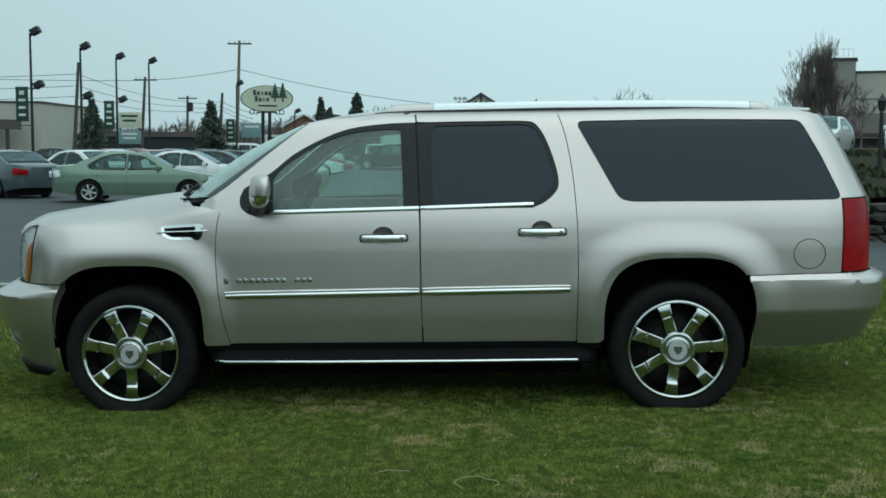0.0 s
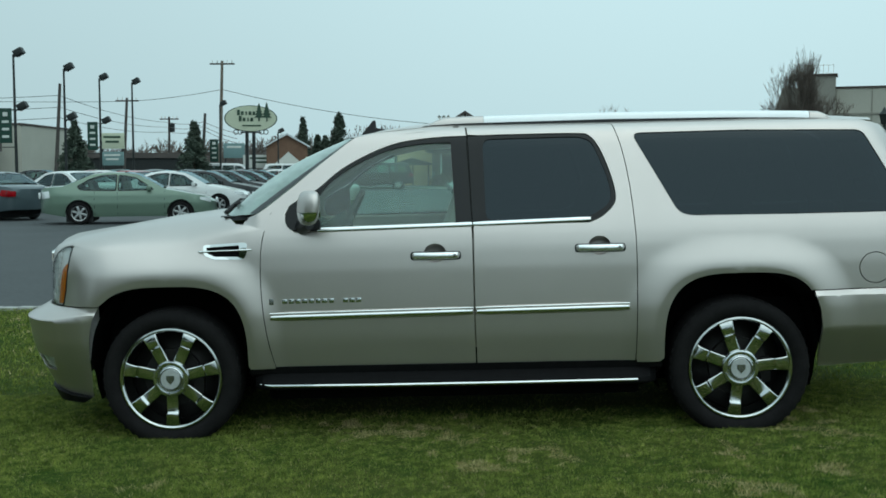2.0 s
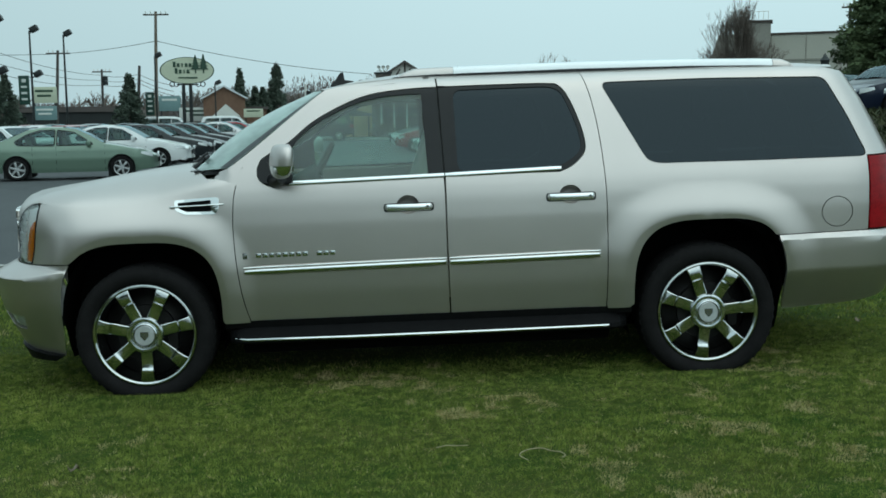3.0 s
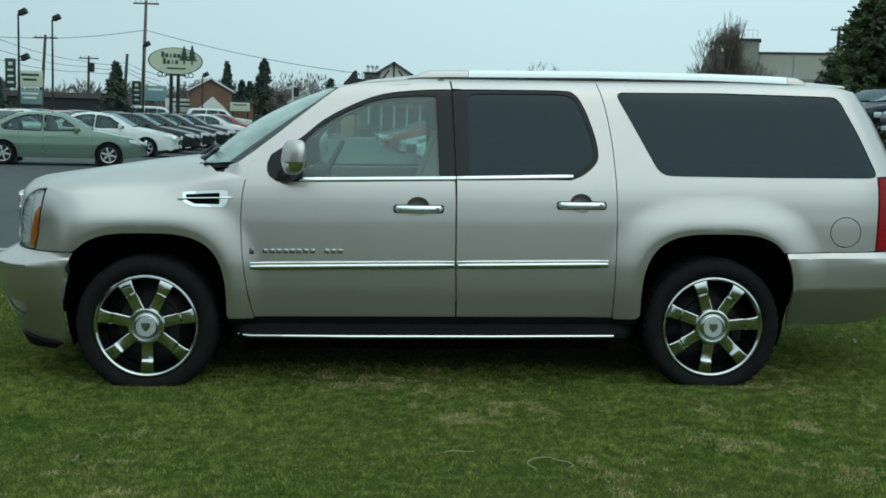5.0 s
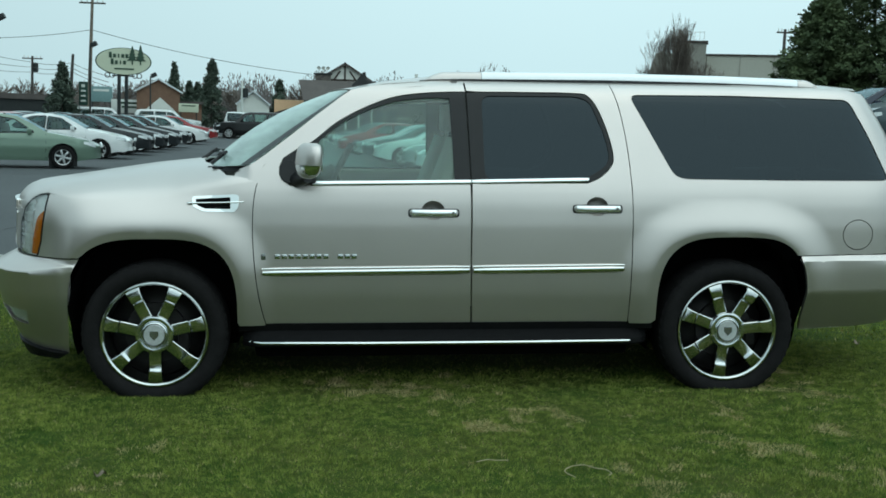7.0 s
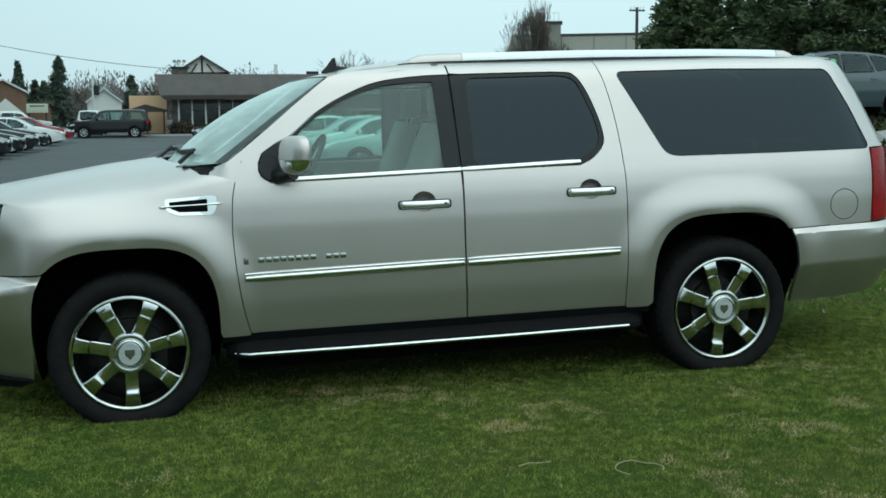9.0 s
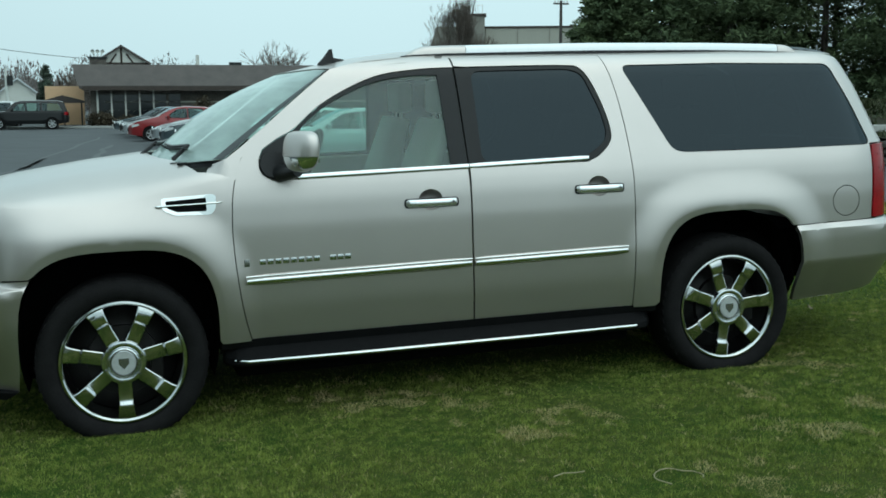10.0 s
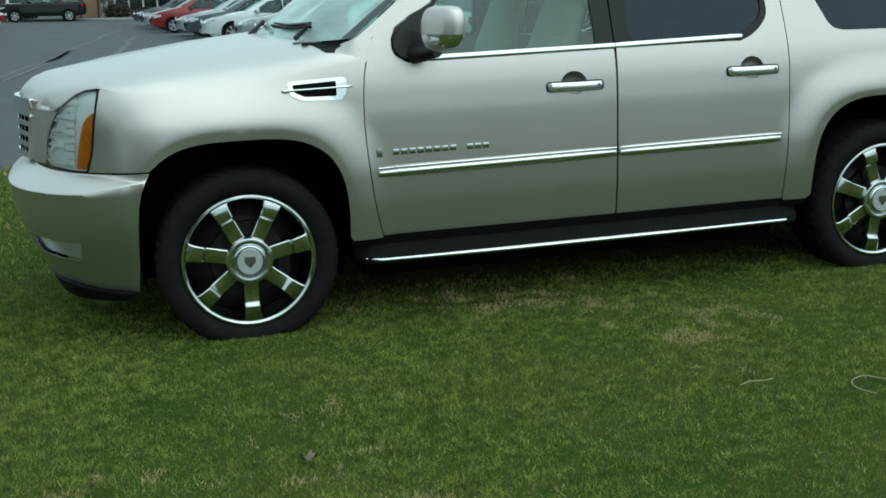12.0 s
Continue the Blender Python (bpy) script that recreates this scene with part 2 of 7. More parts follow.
def panel(name, outline, mat, parent, surface, holes=(), step=0.035, gap=0.0025, skirt=0.02, side=1, out=0.0, label="", rings=(), extra=()):
    """A bent sheet-metal panel: an outline in the surface's two coordinates, with holes, meshed finely, laid on the
    surface and turned in at its edges."""
    rim = resample(inset(list(outline), gap) if gap else list(outline), step)
    loops = [rim] + [resample(inset(list(h), -gap) if gap else list(h), step) for h in holes]
    xs, ys = [p[0] for p in rim], [p[1] for p in rim]
    gx, gy = np.meshgrid(np.arange(min(xs), max(xs), step), np.arange(min(ys), max(ys), step))
    gx, gy = gx.ravel() + 0.013 * step, gy.ravel() + 0.017 * step
    keep = inside(rim, gx, gy) & (away(rim, gx, gy) > 0.45 * step)
    for h in loops[1:]:
        keep &= ~inside(h, gx, gy) & (away(h, gx, gy) > 0.45 * step)
    pts, edges = [], []
    for lp in loops:
        k = len(pts)
        pts += [Vector(p) for p in lp]
        edges += [(k + i, k + (i + 1) % len(lp)) for i in range(len(lp))]
    more = [q for d in rings for q in resample(inset(list(outline), d), step)] + list(extra)
    if more:
        mx, my = np.array([q[0] for q in more]), np.array([q[1] for q in more])
        good = inside(rim, mx, my) & (away(rim, mx, my) > 0.003)
        for h in loops[1:]:
            good &= ~inside(h, mx, my) & (away(h, mx, my) > 0.003)
        mx, my = mx[good], my[good]
        far = np.array([np.min(np.hypot(mx - a, my - b)) > 0.5 * step if len(mx) else True for a, b in zip(gx, gy)])
        keep &= far
        pts += [Vector(q) for q in zip(mx, my)]
    pts += [Vector(p) for p in zip(gx[keep], gy[keep])]
    vs, _, fs, *_ = delaunay_2d_cdt(pts, edges, [], 0, 1e-6)
    u, z = np.array([v[0] for v in vs]), np.array([v[1] for v in vs])
    fa = np.array([f[:3] for f in fs])
    cu, cz = u[fa].mean(1), z[fa].mean(1)
    ok = inside(rim, cu, cz)
    for h in loops[1:]:
        ok &= ~inside(h, cu, cz)
    fs = [list(f) for f in fa[ok]]
    P = surface(u, z)
    e = 2e-3
    du, dz = surface(u + e, z) - surface(u - e, z), surface(u, z + e) - surface(u, z - e)
    N = np.cross(du, dz)
    N /= np.maximum(np.linalg.norm(N, axis=1, keepdims=True), 1e-12)
    P = P + N * out
    faces = []
    for f in fs:
        a, b, c = P[f[0]], P[f[1]], P[f[2]]
        faces.append(list(f) if np.dot(np.cross(b - a, c - a), N[f[0]]) > 0 else list(f)[::-1])
    verts, normals = [tuple(p) for p in P], []
    for f in faces:
        normals += [tuple(N[i]) for i in f]
    if skirt:
        count = {}
        for f in faces:
            for a, b in zip(f, f[1:] + f[:1]):
                count[(a, b)] = 1
        edge = [ab for ab in count if (ab[1], ab[0]) not in count]
        first = len(verts)
        for a, b in edge:
            k = len(verts)
            verts += [tuple(P[a]), tuple(P[b]), tuple(P[b] - N[b] * skirt), tuple(P[a] - N[a] * skirt)]
            faces.append([k + 1, k, k + 3, k + 2])
            nn = np.cross(P[a] - P[b], -N[a])
            nn /= max(np.linalg.norm(nn), 1e-9)
            normals += [tuple(nn)] * 4
    if side < 0:
        verts = [(x, -y, zz) for x, y, zz in verts]
        normals2, k = [], 0
        for f in faces:
            normals2 += [(a, -b, c) for a, b, c in normals[k:k + len(f)]][::-1]
            k += len(f)
        faces, normals = [f[::-1] for f in faces], normals2
    me = bpy.data.meshes.new(name)
    me.from_pydata(verts, [], faces)
    me.polygons.foreach_set("use_smooth", [True] * len(faces))
    me.normals_split_custom_set(normals)
    me.update()
    return link(name, me, mat, parent, label)

# ---- the large silver sport utility vehicle ----
LEAN = math.degrees(math.atan2(0.069, 3.3013))
suv = thing("sport_utility_vehicle", pose(0, 0, 0, 0, -LEAN, 0), "long silver-beige sport utility vehicle with chrome wheels parked on the lawn", "car")
HUBS = (0.0, 3.302)
HUB_Z = 0.39

WIDTH_Z = [0.15, 0.30, 0.45, 0.60, 0.75, 1.0, 1.12, 1.2, 1.28, 1.45, 1.60, 1.72, 1.77, 1.80, 1.82, 1.838, 1.86]
WIDTH_Y = [0.88, 0.925, 0.95, 0.968, 0.976, 0.974, 0.966, 0.954, 0.934, 0.885, 0.84, 0.80, 0.776, 0.752, 0.724, 0.675, 0.60]
FINE_Z = np.arange(0.05, 1.95, 0.004)
k_ = np.exp(-0.5 * (np.arange(-16, 17) / 5.0) ** 2)
FINE_Y = np.convolve(np.pad(np.interp(FINE_Z, WIDTH_Z, WIDTH_Y), 16, "edge"), k_ / k_.sum(), "valid")
UF, UR, ARC = -0.30, 3.85, 0.965


def lerp(a, b, t):
    return a + (b - a) * t


def step_up(a, b, v):
    t = np.clip((v - a) / (b - a), 0, 1)
    return t * t * (3 - 2 * t)


def flare(u, z):
    f = 0
    for hx in HUBS:
        rho = ((np.abs(u - hx - 0.01 * (hx > 1)) / 0.458) ** 3 + (np.maximum(z - 0.45, 0) / 0.474) ** 3) ** (1 / 3)
        f = f + np.where(rho > 1.10, 0.026 * step_up(1.50, 1.10, rho), 0.026 - 0.005 * (1.10 - rho) / 0.10)
    return f


CREASE = [(hx + 0.01 * (hx > 1) + k * 0.458 * math.copysign(abs(math.cos(a)) ** (2 / 3), math.cos(a)), 0.45 + k * 0.474 * math.sin(a) ** (2 / 3)) for hx in HUBS for k in (1.085, 1.102, 1.119) for a in np.linspace(0.0, math.pi, 60)]


def shoulder(u):
    """How far the fender leans in towards the bonnet."""
    return step_up(-0.98, -0.40, u) * step_up(0.50, -0.05, u)


def side_of(u, z):
    """The side of the body: u runs along the car and round its nose and tail, z is the height."""
    u, z = np.asarray(u, float), np.asarray(z, float)
    b = np.interp(z, FINE_Z, FINE_Y) + np.clip(flare(u, z), -0.03, 0.04) - 1.3 * shoulder(u) * np.clip(z - 0.99, 0, 0.40) ** 2
    af = np.interp(z, [0.2, 0.3, 0.5, 0.737, 0.806, 1.13, 1.25], [0.56, 0.61, 0.66, 0.67, 0.575, 0.56, 0.50])
    nf = np.interp(z, [0.737, 0.806], [3.0, 2.45])
    ar = np.interp(z, [0.3, 0.40, 0.62, 0.80, 0.835, 1.27, 1.6, 1.77, 1.86], [0.64, 0.72, 0.79, 0.80, 0.73, 0.725, 0.56, 0.45, 0.38])
    pf, pr = np.clip((UF - u) / ARC, 0, math.pi / 2), np.clip((u - UR) / ARC, 0, math.pi / 2)
    rf = ((np.cos(pf) / b) ** nf + (np.sin(pf) / af) ** nf) ** (-1 / nf)
    rr = ((np.cos(pr) / b) ** 4.0 + (np.sin(pr) / ar) ** 4.0) ** (-1 / 4.0)
    x = np.where(u < UF, UF - rf * np.sin(pf), np.where(u > UR, UR + rr * np.sin(pr), u))
    y = np.where(u < UF, rf * np.cos(pf), np.where(u > UR, rr * np.cos(pr), b))
    return np.stack([x, -y, z], -1)


def ledge_top(u):
    return np.interp(u, [-0.70, -0.60, -0.53, -0.47, -0.41], [0.806, 0.803, 0.795, 0.783, 0.779])


def ledge_low(u):
    return np.interp(u, [-0.96, -0.66, -0.54, -0.47, -0.41], [0.737, 0.745, 0.761, 0.774, 0.775])


def bumper_front(u, z):
    u, z = np.asarray(u, float), np.asarray(z, float)
    p = side_of(u, z)
    turn = np.clip((UF - u) / ARC, 0, math.pi / 2)
    n = np.stack([-np.sin(turn), -np.cos(turn), 0 * turn], -1)
    fade = step_up(-0.30, -0.62, u)
    zt, zl = ledge_top(u), ledge_low(u)
    e = np.interp(u, [-0.9, -0.66, -0.5, -0.41], [0.030, 0.044, 0.028, 0.003]) * np.clip((zt - z) / (zt - zl), 0, 1)
    e = e - (0.25 + 0.75 * fade) * (0.055 * np.clip((0.60 - z) / 0.34, 0, 1) ** 1.3 + 0.050 * np.clip((zl - z) / 0.4, 0, 1))
    p = p + n * e[..., None]
    p[..., 0] -= 0.022 * step_up(0.95, 0.35, np.abs(p[..., 1]))
    return p


LEDGE = [(u, f(u) + d) for u in np.linspace(-1.81, -0.405, 80) for f, d in ((ledge_low, 0.004), (ledge_low, 0.0), (ledge_low, -0.004), (ledge_top, 0.003), (ledge_top, -0.003))] + [(u, z) for u in np.linspace(-1.81, -0.66, 60) for z in (0.737, 0.733)]


def bumper_rear(u, z):
    p = side_of(u, z)
    u, z = np.asarray(u), np.asarray(z)
    e = 0.030 * np.clip((0.832 - z) / 0.028, 0, 1) - 0.085 * np.clip((0.60 - z) / 0.22, 0, 1) - 0.010 * step_up(0.615, 0.60, z)
    n = np.stack([0 * u + 0.5 * step_up(3.8, 4.8, u), -1 + 0.3 * step_up(3.8, 4.8, u), 0 * u], -1)
    return p + n * e[..., None]


def U_at(x, z):
    """The u at which the side reaches x at that height."""
    if UF <= x <= UR:
        return x
    us = np.linspace(UF - ARC * math.pi / 2, UF, 300) if x < UF else np.linspace(UR, UR + ARC * math.pi / 2, 300)
    return float(np.interp(x, *((side_of(us, us * 0 + z)[:, 0], us))))


def on(pts):
    return [(U_at(x, z), z) for x, z in pts]


NOSE, TAIL = UF - ARC * math.pi / 2, UR + ARC * math.pi / 2


def edge_z(x):
    """The height at which the fender turns over into the bonnet."""
    return np.interp(x, [-0.90, -0.80, -0.745, -0.70, -0.66, -0.62, -0.57, -0.53, -0.45, -0.35, -0.115, 0.12, 0.23, 0.34, 0.62], [1.056, 1.063, 1.076, 1.116, 1.147, 1.163, 1.170, 1.160, 1.140, 1.130, 1.130, 1.155, 1.180, 1.202, 1.252])


shut_1 = spline([(0.628, 0.418), (0.599, 0.525), (0.576, 0.65), (0.558, 0.82), (0.551, 0.991), (0.560, 1.15), (0.585, 1.26), (0.612, 1.335)], 4)
shut_2 = [(1.787, 0.44), (1.781, 0.80), (1.780, 1.145), (1.774, 1.345), (1.757, 1.649), (1.748, 1.811)]
shut_3 = spline([(2.708, 0.44), (2.713, 0.523), (2.720, 0.798), (2.721, 1.034), (2.714, 1.234), (2.694, 1.467), (2.659, 1.67), (2.615, 1.816)], 4)


def arch(hx, z_end, z_front=None):
    """The wheel opening from behind the wheel over its top to the front."""
    pts = []
    for k in range(33):
        a = math.pi * k / 32
        c, s = math.cos(a), math.sin(a)
        rear = hx > 1
        e = 0.55 if rear and c > 0 else 0.61
        pts.append((hx + (0.02 if rear else 0.004) + (0.447 if rear else 0.459) * math.copysign(abs(c) ** e, c), 0.45 + (0.488 if rear else 0.474) * s ** e))
    return [(hx + 0.476, z_end)] + pts + ([(hx - 0.462, z_front)] if z_front else [])


WIN_F = [(0.738, 1.238), (0.712, 1.256), (0.700, 1.285), (0.700, 1.325), (0.722, 1.374)] + spline([(0.80, 1.425), (0.888, 1.470), (1.021, 1.577), (1.191, 1.668), (1.361, 1.728), (1.567, 1.753), (1.757, 1.760)], 4)
WIN_R = spline([(1.757, 1.760), (2.10, 1.762), (2.40, 1.760), (2.478, 1.742), (2.535, 1.660), (2.587, 1.52), (2.610, 1.41), (2.598, 1.345), (2.53, 1.280), (2.455, 1.246)], 5)
GL_F = spline([(0.898, 1.249), (0.898, 1.43), (1.022, 1.553), (1.191, 1.646), (1.362, 1.701), (1.54, 1.722), (1.662, 1.722)], 3)[3:] + [(1.684, 1.262), (0.898, 1.249)]
GL_R = rounded([(1.862, 1.268), (1.852, 1.738), (2.41, 1.742), (2.485, 1.715), (2.565, 1.515), (2.588, 1.40), (2.565, 1.345), (2.45, 1.276)], 0.05)
WIN_Q = rounded([(2.722, 1.754), (2.968, 1.296), (3.03, 1.274), (3.647, 1.270), (U_at(4.290, 1.272), 1.272), (U_at(4.185, 1.513), 1.513), (U_at(4.066, 1.743), 1.743), (3.34, 1.758)], 0.05)


def ellipse(c, rx, rz, n=28, a0=0, a1=360):
    return [(c[0] + rx * math.cos(radians(a0 + (a1 - a0) * k / n)), c[1] + rz * math.sin(radians(a0 + (a1 - a0) * k / n))) for k in range(n)]


def strip(name, path, half, rise, mat, parent, side, label="", base=0.0, ends=True):
    """A rounded bar that follows the body side along (x, z) points."""
    bm = bmesh.new()
    pts = []
    n = 9
    path = [p for a, b in zip(path, path[1:]) for p in [(a[0] + (b[0] - a[0]) * k / 12, a[1] + (b[1] - a[1]) * k / 12) for k in range(12)]] + [path[-1]]
    for i, (x, z) in enumerate(path):
        taper = 0.35 if ends and i in (0, len(path) - 1) else 1.0
        row = []
        for k in range(n):
            a = math.pi * (k / (n - 1))
            zz = z - half * math.cos(a) * (0.8 if taper < 1 else 1)
            p = side_of(U_at(x, zz), zz)
            row.append((p[0], (p[1] - base - rise * taper * math.sin(a) ** 0.6) * side, p[2]))
        pts.append(row)
    grid_mesh(bm, pts)
    return part(name, bm, mat, parent, label)


def bowl(name, c, rx, rz, depth, mat, parent, side):
    bm = bmesh.new()
    rows = []
    for j in range(7):
        r = 1 - j / 6
        row = []
        for k in range(25):
            a = 2 * math.pi * k / 24
            x, z = c[0] + rx * max(r, 0.01) * math.cos(a), c[1] + rz * max(r, 0.01) * math.sin(a)
            p = side_of(x, z)
            row.append((p[0], (p[1] + depth * math.sqrt(max(0.0, 1 - r * r)) + 0.002) * side, p[2]))
        rows.append(row)
    grid_mesh(bm, rows)
    return part(name, bm, mat, parent)


def door_handle(c, parent, side):
    """A chrome pull bar on two feet, with a key button at one end."""
    bm = bmesh.new()
    p = side_of(c[0], c[1])
    y = p[1]
    path = [(c[0] + dx, (y - o) * side, c[1]) for dx, o in ((-0.138, 0.004), (-0.125, 0.022), (-0.08, 0.034), (0, 0.038), (0.08, 0.034), (0.125, 0.022), (0.138, 0.004))]
    rows = []
    for x, yy, z in path:
        h = 0.0205 if abs(x - c[0]) < 0.13 else 0.014
        rows.append([(x, yy + 0.012 * side * (1 - math.sin(math.pi * k / 8)) - 0.004 * side, z - h * math.cos(math.pi * k / 8)) for k in range(9)])
    grid_mesh(bm, rows)
    h = part("door_handle", bm, HANDLE, parent, "chrome door handle")
    bm = bmesh.new()
    lathe(bm, [(0.0, -0.004), (0.0075, -0.004), (0.009, 0.0)], 14, pose(c[0] + 0.108, (y - 0.030) * side, c[1] + 0.002, 0, 0, 0 if side > 0 else 180))
    part("lock_button", bm, BADGE, h)
    bm = bmesh.new()
    prism(bm, rounded([(c[0] - 0.146, c[1] - 0.026), (c[0] + 0.146, c[1] - 0.026), (c[0] + 0.146, c[1] + 0.024), (c[0] - 0.146, c[1] + 0.024)], 0.02), 0, 1,
          lambda a, b, d: (a, (side_of(a, b)[1] - 0.003 * d) * side, b))
    part("handle_gasket", bm, BLACK, h)
    return h


def suv_side(side):
    far = side < 0
    st = 0.07 if far else 0.032
    kw = dict(surface=side_of, side=side, step=st)
    # front fender
    vent = rounded([(0.232, 1.105), (0.285, 1.082), (0.452, 1.080), (0.470, 1.105), (0.474, 1.162), (0.455, 1.166), (0.226, 1.153)], 0.012)
    top = [(x, float(edge_z(x)) + 0.003) for x in np.arange(0.575, -0.56, -0.06)]
    outline = shut_1[1:-1] + on(top) + [(-0.584, 1.168), (-0.604, 1.052), (-0.632, 0.902), (-0.664, 0.814), (-0.56, 0.815), (-0.46, 0.816), (-0.392, 0.816)] + arch(0.0, 0.43)[::-1] + [(0.62, 0.43)]
    outline = [p for p in outline if not (-0.56 < p[0] < -0.34 and p[1] < 0.8155)]
    fender = panel("front_fender", outline, PAINT, suv, holes=[vent], skirt=0.03, extra=CREASE, **kw)
    # side vent
    bm = bmesh.new()
    prism(bm, vent, 0, 1, lambda a, b, d: (a, (side_of(a, b)[1] + 0.03 - 0.004 * d) * side, b))
    v = part("fender_vent", bm, BLACK, fender, "chrome-framed black side vent")
    for zz in (1.102, 1.112, 1.137, 1.147):
        bm = bmesh.new()
        box(bm, (0.34, (side_of(0.34, zz)[1] + 0.014) * side, zz), (0.20, 0.018, 0.003))
        part("vent_slat", bm, BLACK_ROUGH, v)
    frame_in = rounded([(0.248, 1.111), (0.292, 1.092), (0.432, 1.091), (0.432, 1.156), (0.240, 1.144)], 0.008)
    panel("vent_frame", inset(vent, -0.006), CHROME, v, holes=[frame_in], out=0.006, skirt=0.012, gap=0, step=0.012, surface=side_of, side=side)
    strip("vent_blade", [(0.192, 1.124), (0.30, 1.126), (0.506, 1.131)], 0.0055, 0.018, CHROME, v, side)
    # front door
    hole_f = ellipse((1.562, 1.088), 0.062, 0.052)
    fd = [(0.622, 0.44)] + shut_2[:4][:3] + [(1.776, 1.238)] + [(1.2, 1.228), (0.76, 1.222)] + WIN_F + [(1.750, 1.811), (1.567, 1.806), (1.38, 1.790), (1.23, 1.750), (1.10, 1.69), (0.96, 1.60), (0.84, 1.51), (0.74, 1.435), (0.66, 1.375)] + shut_1[::-1][:-1]
    door = panel("front_door", fd, PAINT, suv, holes=[hole_f], **kw)
    bowl("handle_recess", (1.562, 1.088), 0.0635, 0.0535, 0.030, PAINT, door, side)
    door_handle((1.566, 1.074), door, side)
    panel("window_trim", [(1.779, 1.247), (1.2, 1.236), (0.76, 1.230)] + WIN_F + [(1.755, 1.757)], BLACK, door, holes=[GL_F], out=-0.004, skirt=0.012, gap=0.002, **kw)
    panel("window_glass", inset(GL_F, -0.008), GLASS_CLEAR, door, out=-0.014, skirt=0, gap=0, surface=side_of, side=side, step=0.06).visible_shadow = False
    strip("belt_moulding", [(0.885, 1.236), (1.778, 1.250)], 0.0135, 0.012, CHROME, door, side, "bright chrome belt strip", ends=False)
    side_moulding(door, (0.600, 0.739), (1.776, 0.751), side)
    # rear door
    hole_r = ellipse((2.508, 1.113), 0.062, 0.052)
    rd = [(1.792, 0.44)] + shut_3[:] + [(1.757, 1.811), (1.762, 1.765)] + WIN_R[1:] + [(2.30, 1.246), (1.786, 1.240), (1.785, 0.80)]
    door2 = panel("rear_door", rd, PAINT, suv, holes=[hole_r], extra=CREASE, **kw)
    bowl("handle_recess", (2.508, 1.113), 0.0635, 0.0535, 0.030, PAINT, door2, side)
    door_handle((2.511, 1.100), door2, side)
    panel("window_trim", [(1.783, 1.248), (1.764, 1.757)] + WIN_R[1:] + [(2.3, 1.250)], BLACK, door2, holes=[GL_R], out=-0.004, skirt=0.012, gap=0.002, **kw)
    panel("window_glass", inset(GL_R, -0.008), GLASS_DARK, door2, out=-0.010, skirt=0, gap=0, surface=side_of, side=side, step=0.06)
    strip("belt_moulding", [(1.784, 1.2505), (2.462, 1.266)], 0.0135, 0.012, CHROME, door2, side, "bright chrome belt strip")
    side_moulding(door2, (1.790, 0.751), (2.676, 0.760), side)
    # quarter panel
    tail_line = on([(4.278, 0.838), (4.286, 1.05), (4.284, 1.276)])
    qp = [(2.716, 0.43), (2.846, 0.43)] + [p for p in arch(HUBS[1], 0.43)[::-1] if p[1] > 0.45 and not (p[0] > HUBS[1] + 0.2 and p[1] < 0.828)] + on([(3.722, 0.831), (4.10, 0.835)]) + tail_line
    qp += [(UR + ARC * 0.70, 1.280)] + [(UR + ARC * k, zz) for k, zz in ((0.68, 1.45), (0.66, 1.60), (0.62, 1.72), (0.50, 1.775), (0.30, 1.806))] + [(3.9, 1.814), (3.3, 1.818)] + shut_3[::-1][:-1]
    fuel = ellipse((4.076, 0.953), 0.088, 0.088, 36)
    q = panel("quarter_panel", qp, PAINT, suv, holes=[WIN_Q, fuel], extra=CREASE, **kw)
    panel("fuel_flap", inset(ellipse((4.076, 0.953), 0.0865, 0.0865, 36), 0.001), PAINT, q, gap=0, skirt=0.012, **kw)
    panel("window_glass", inset(WIN_Q, 0.002), GLASS_DARK, q, out=-0.005, skirt=0.01, gap=0, surface=side_of, side=side, step=0.06)
    # tail lamp
    tl = on([(4.281, 0.842), (4.289, 1.05), (4.287, 1.272)]) + [(UR + ARC * 0.64, 1.272), (UR + ARC * 0.70, 1.10), (UR + ARC * 0.69, 0.92), (UR + ARC * 0.66, 0.842)]
    t = panel("tail_lamp", rounded(tl, 0.012), RED_LENS, suv, out=0.006, skirt=0.05, label="tall dark red tail lamp", **kw)
    for zz in (0.93, 1.03, 1.13, 1.21):
        panel("lamp_segment", [(UR + ARC * 0.50, zz - 0.003), (UR + ARC * 0.60, zz - 0.003), (UR + ARC * 0.60, zz + 0.003), (UR + ARC * 0.50, zz + 0.003)], RED_LENS, t, out=0.009, skirt=0.006, gap=0, **kw)
    # rear bumper half
    rb = [p for p in arch(HUBS[1], 0.375) if p[0] > HUBS[1] + 0.2 and p[1] < 0.822][::-1]
    rb = [(3.728, 0.829)] + rb + [(U_at(4.12, 0.43), 0.388), (U_at(4.36, 0.48), 0.410), (UR + ARC * 0.66, 0.435), (UR + ARC * 0.85, 0.46), (TAIL, 0.47), (TAIL, 0.832), (U_at(4.2, 0.832), 0.834)]
    panel("rear_bumper", rb, PAINT, suv, surface=bumper_rear, side=side, step=st, skirt=0.03, gap=0.001, extra=[(u, z) for u in np.linspace(3.7, TAIL, 60) for z in (0.828, 0.806, 0.8035, 0.801)])
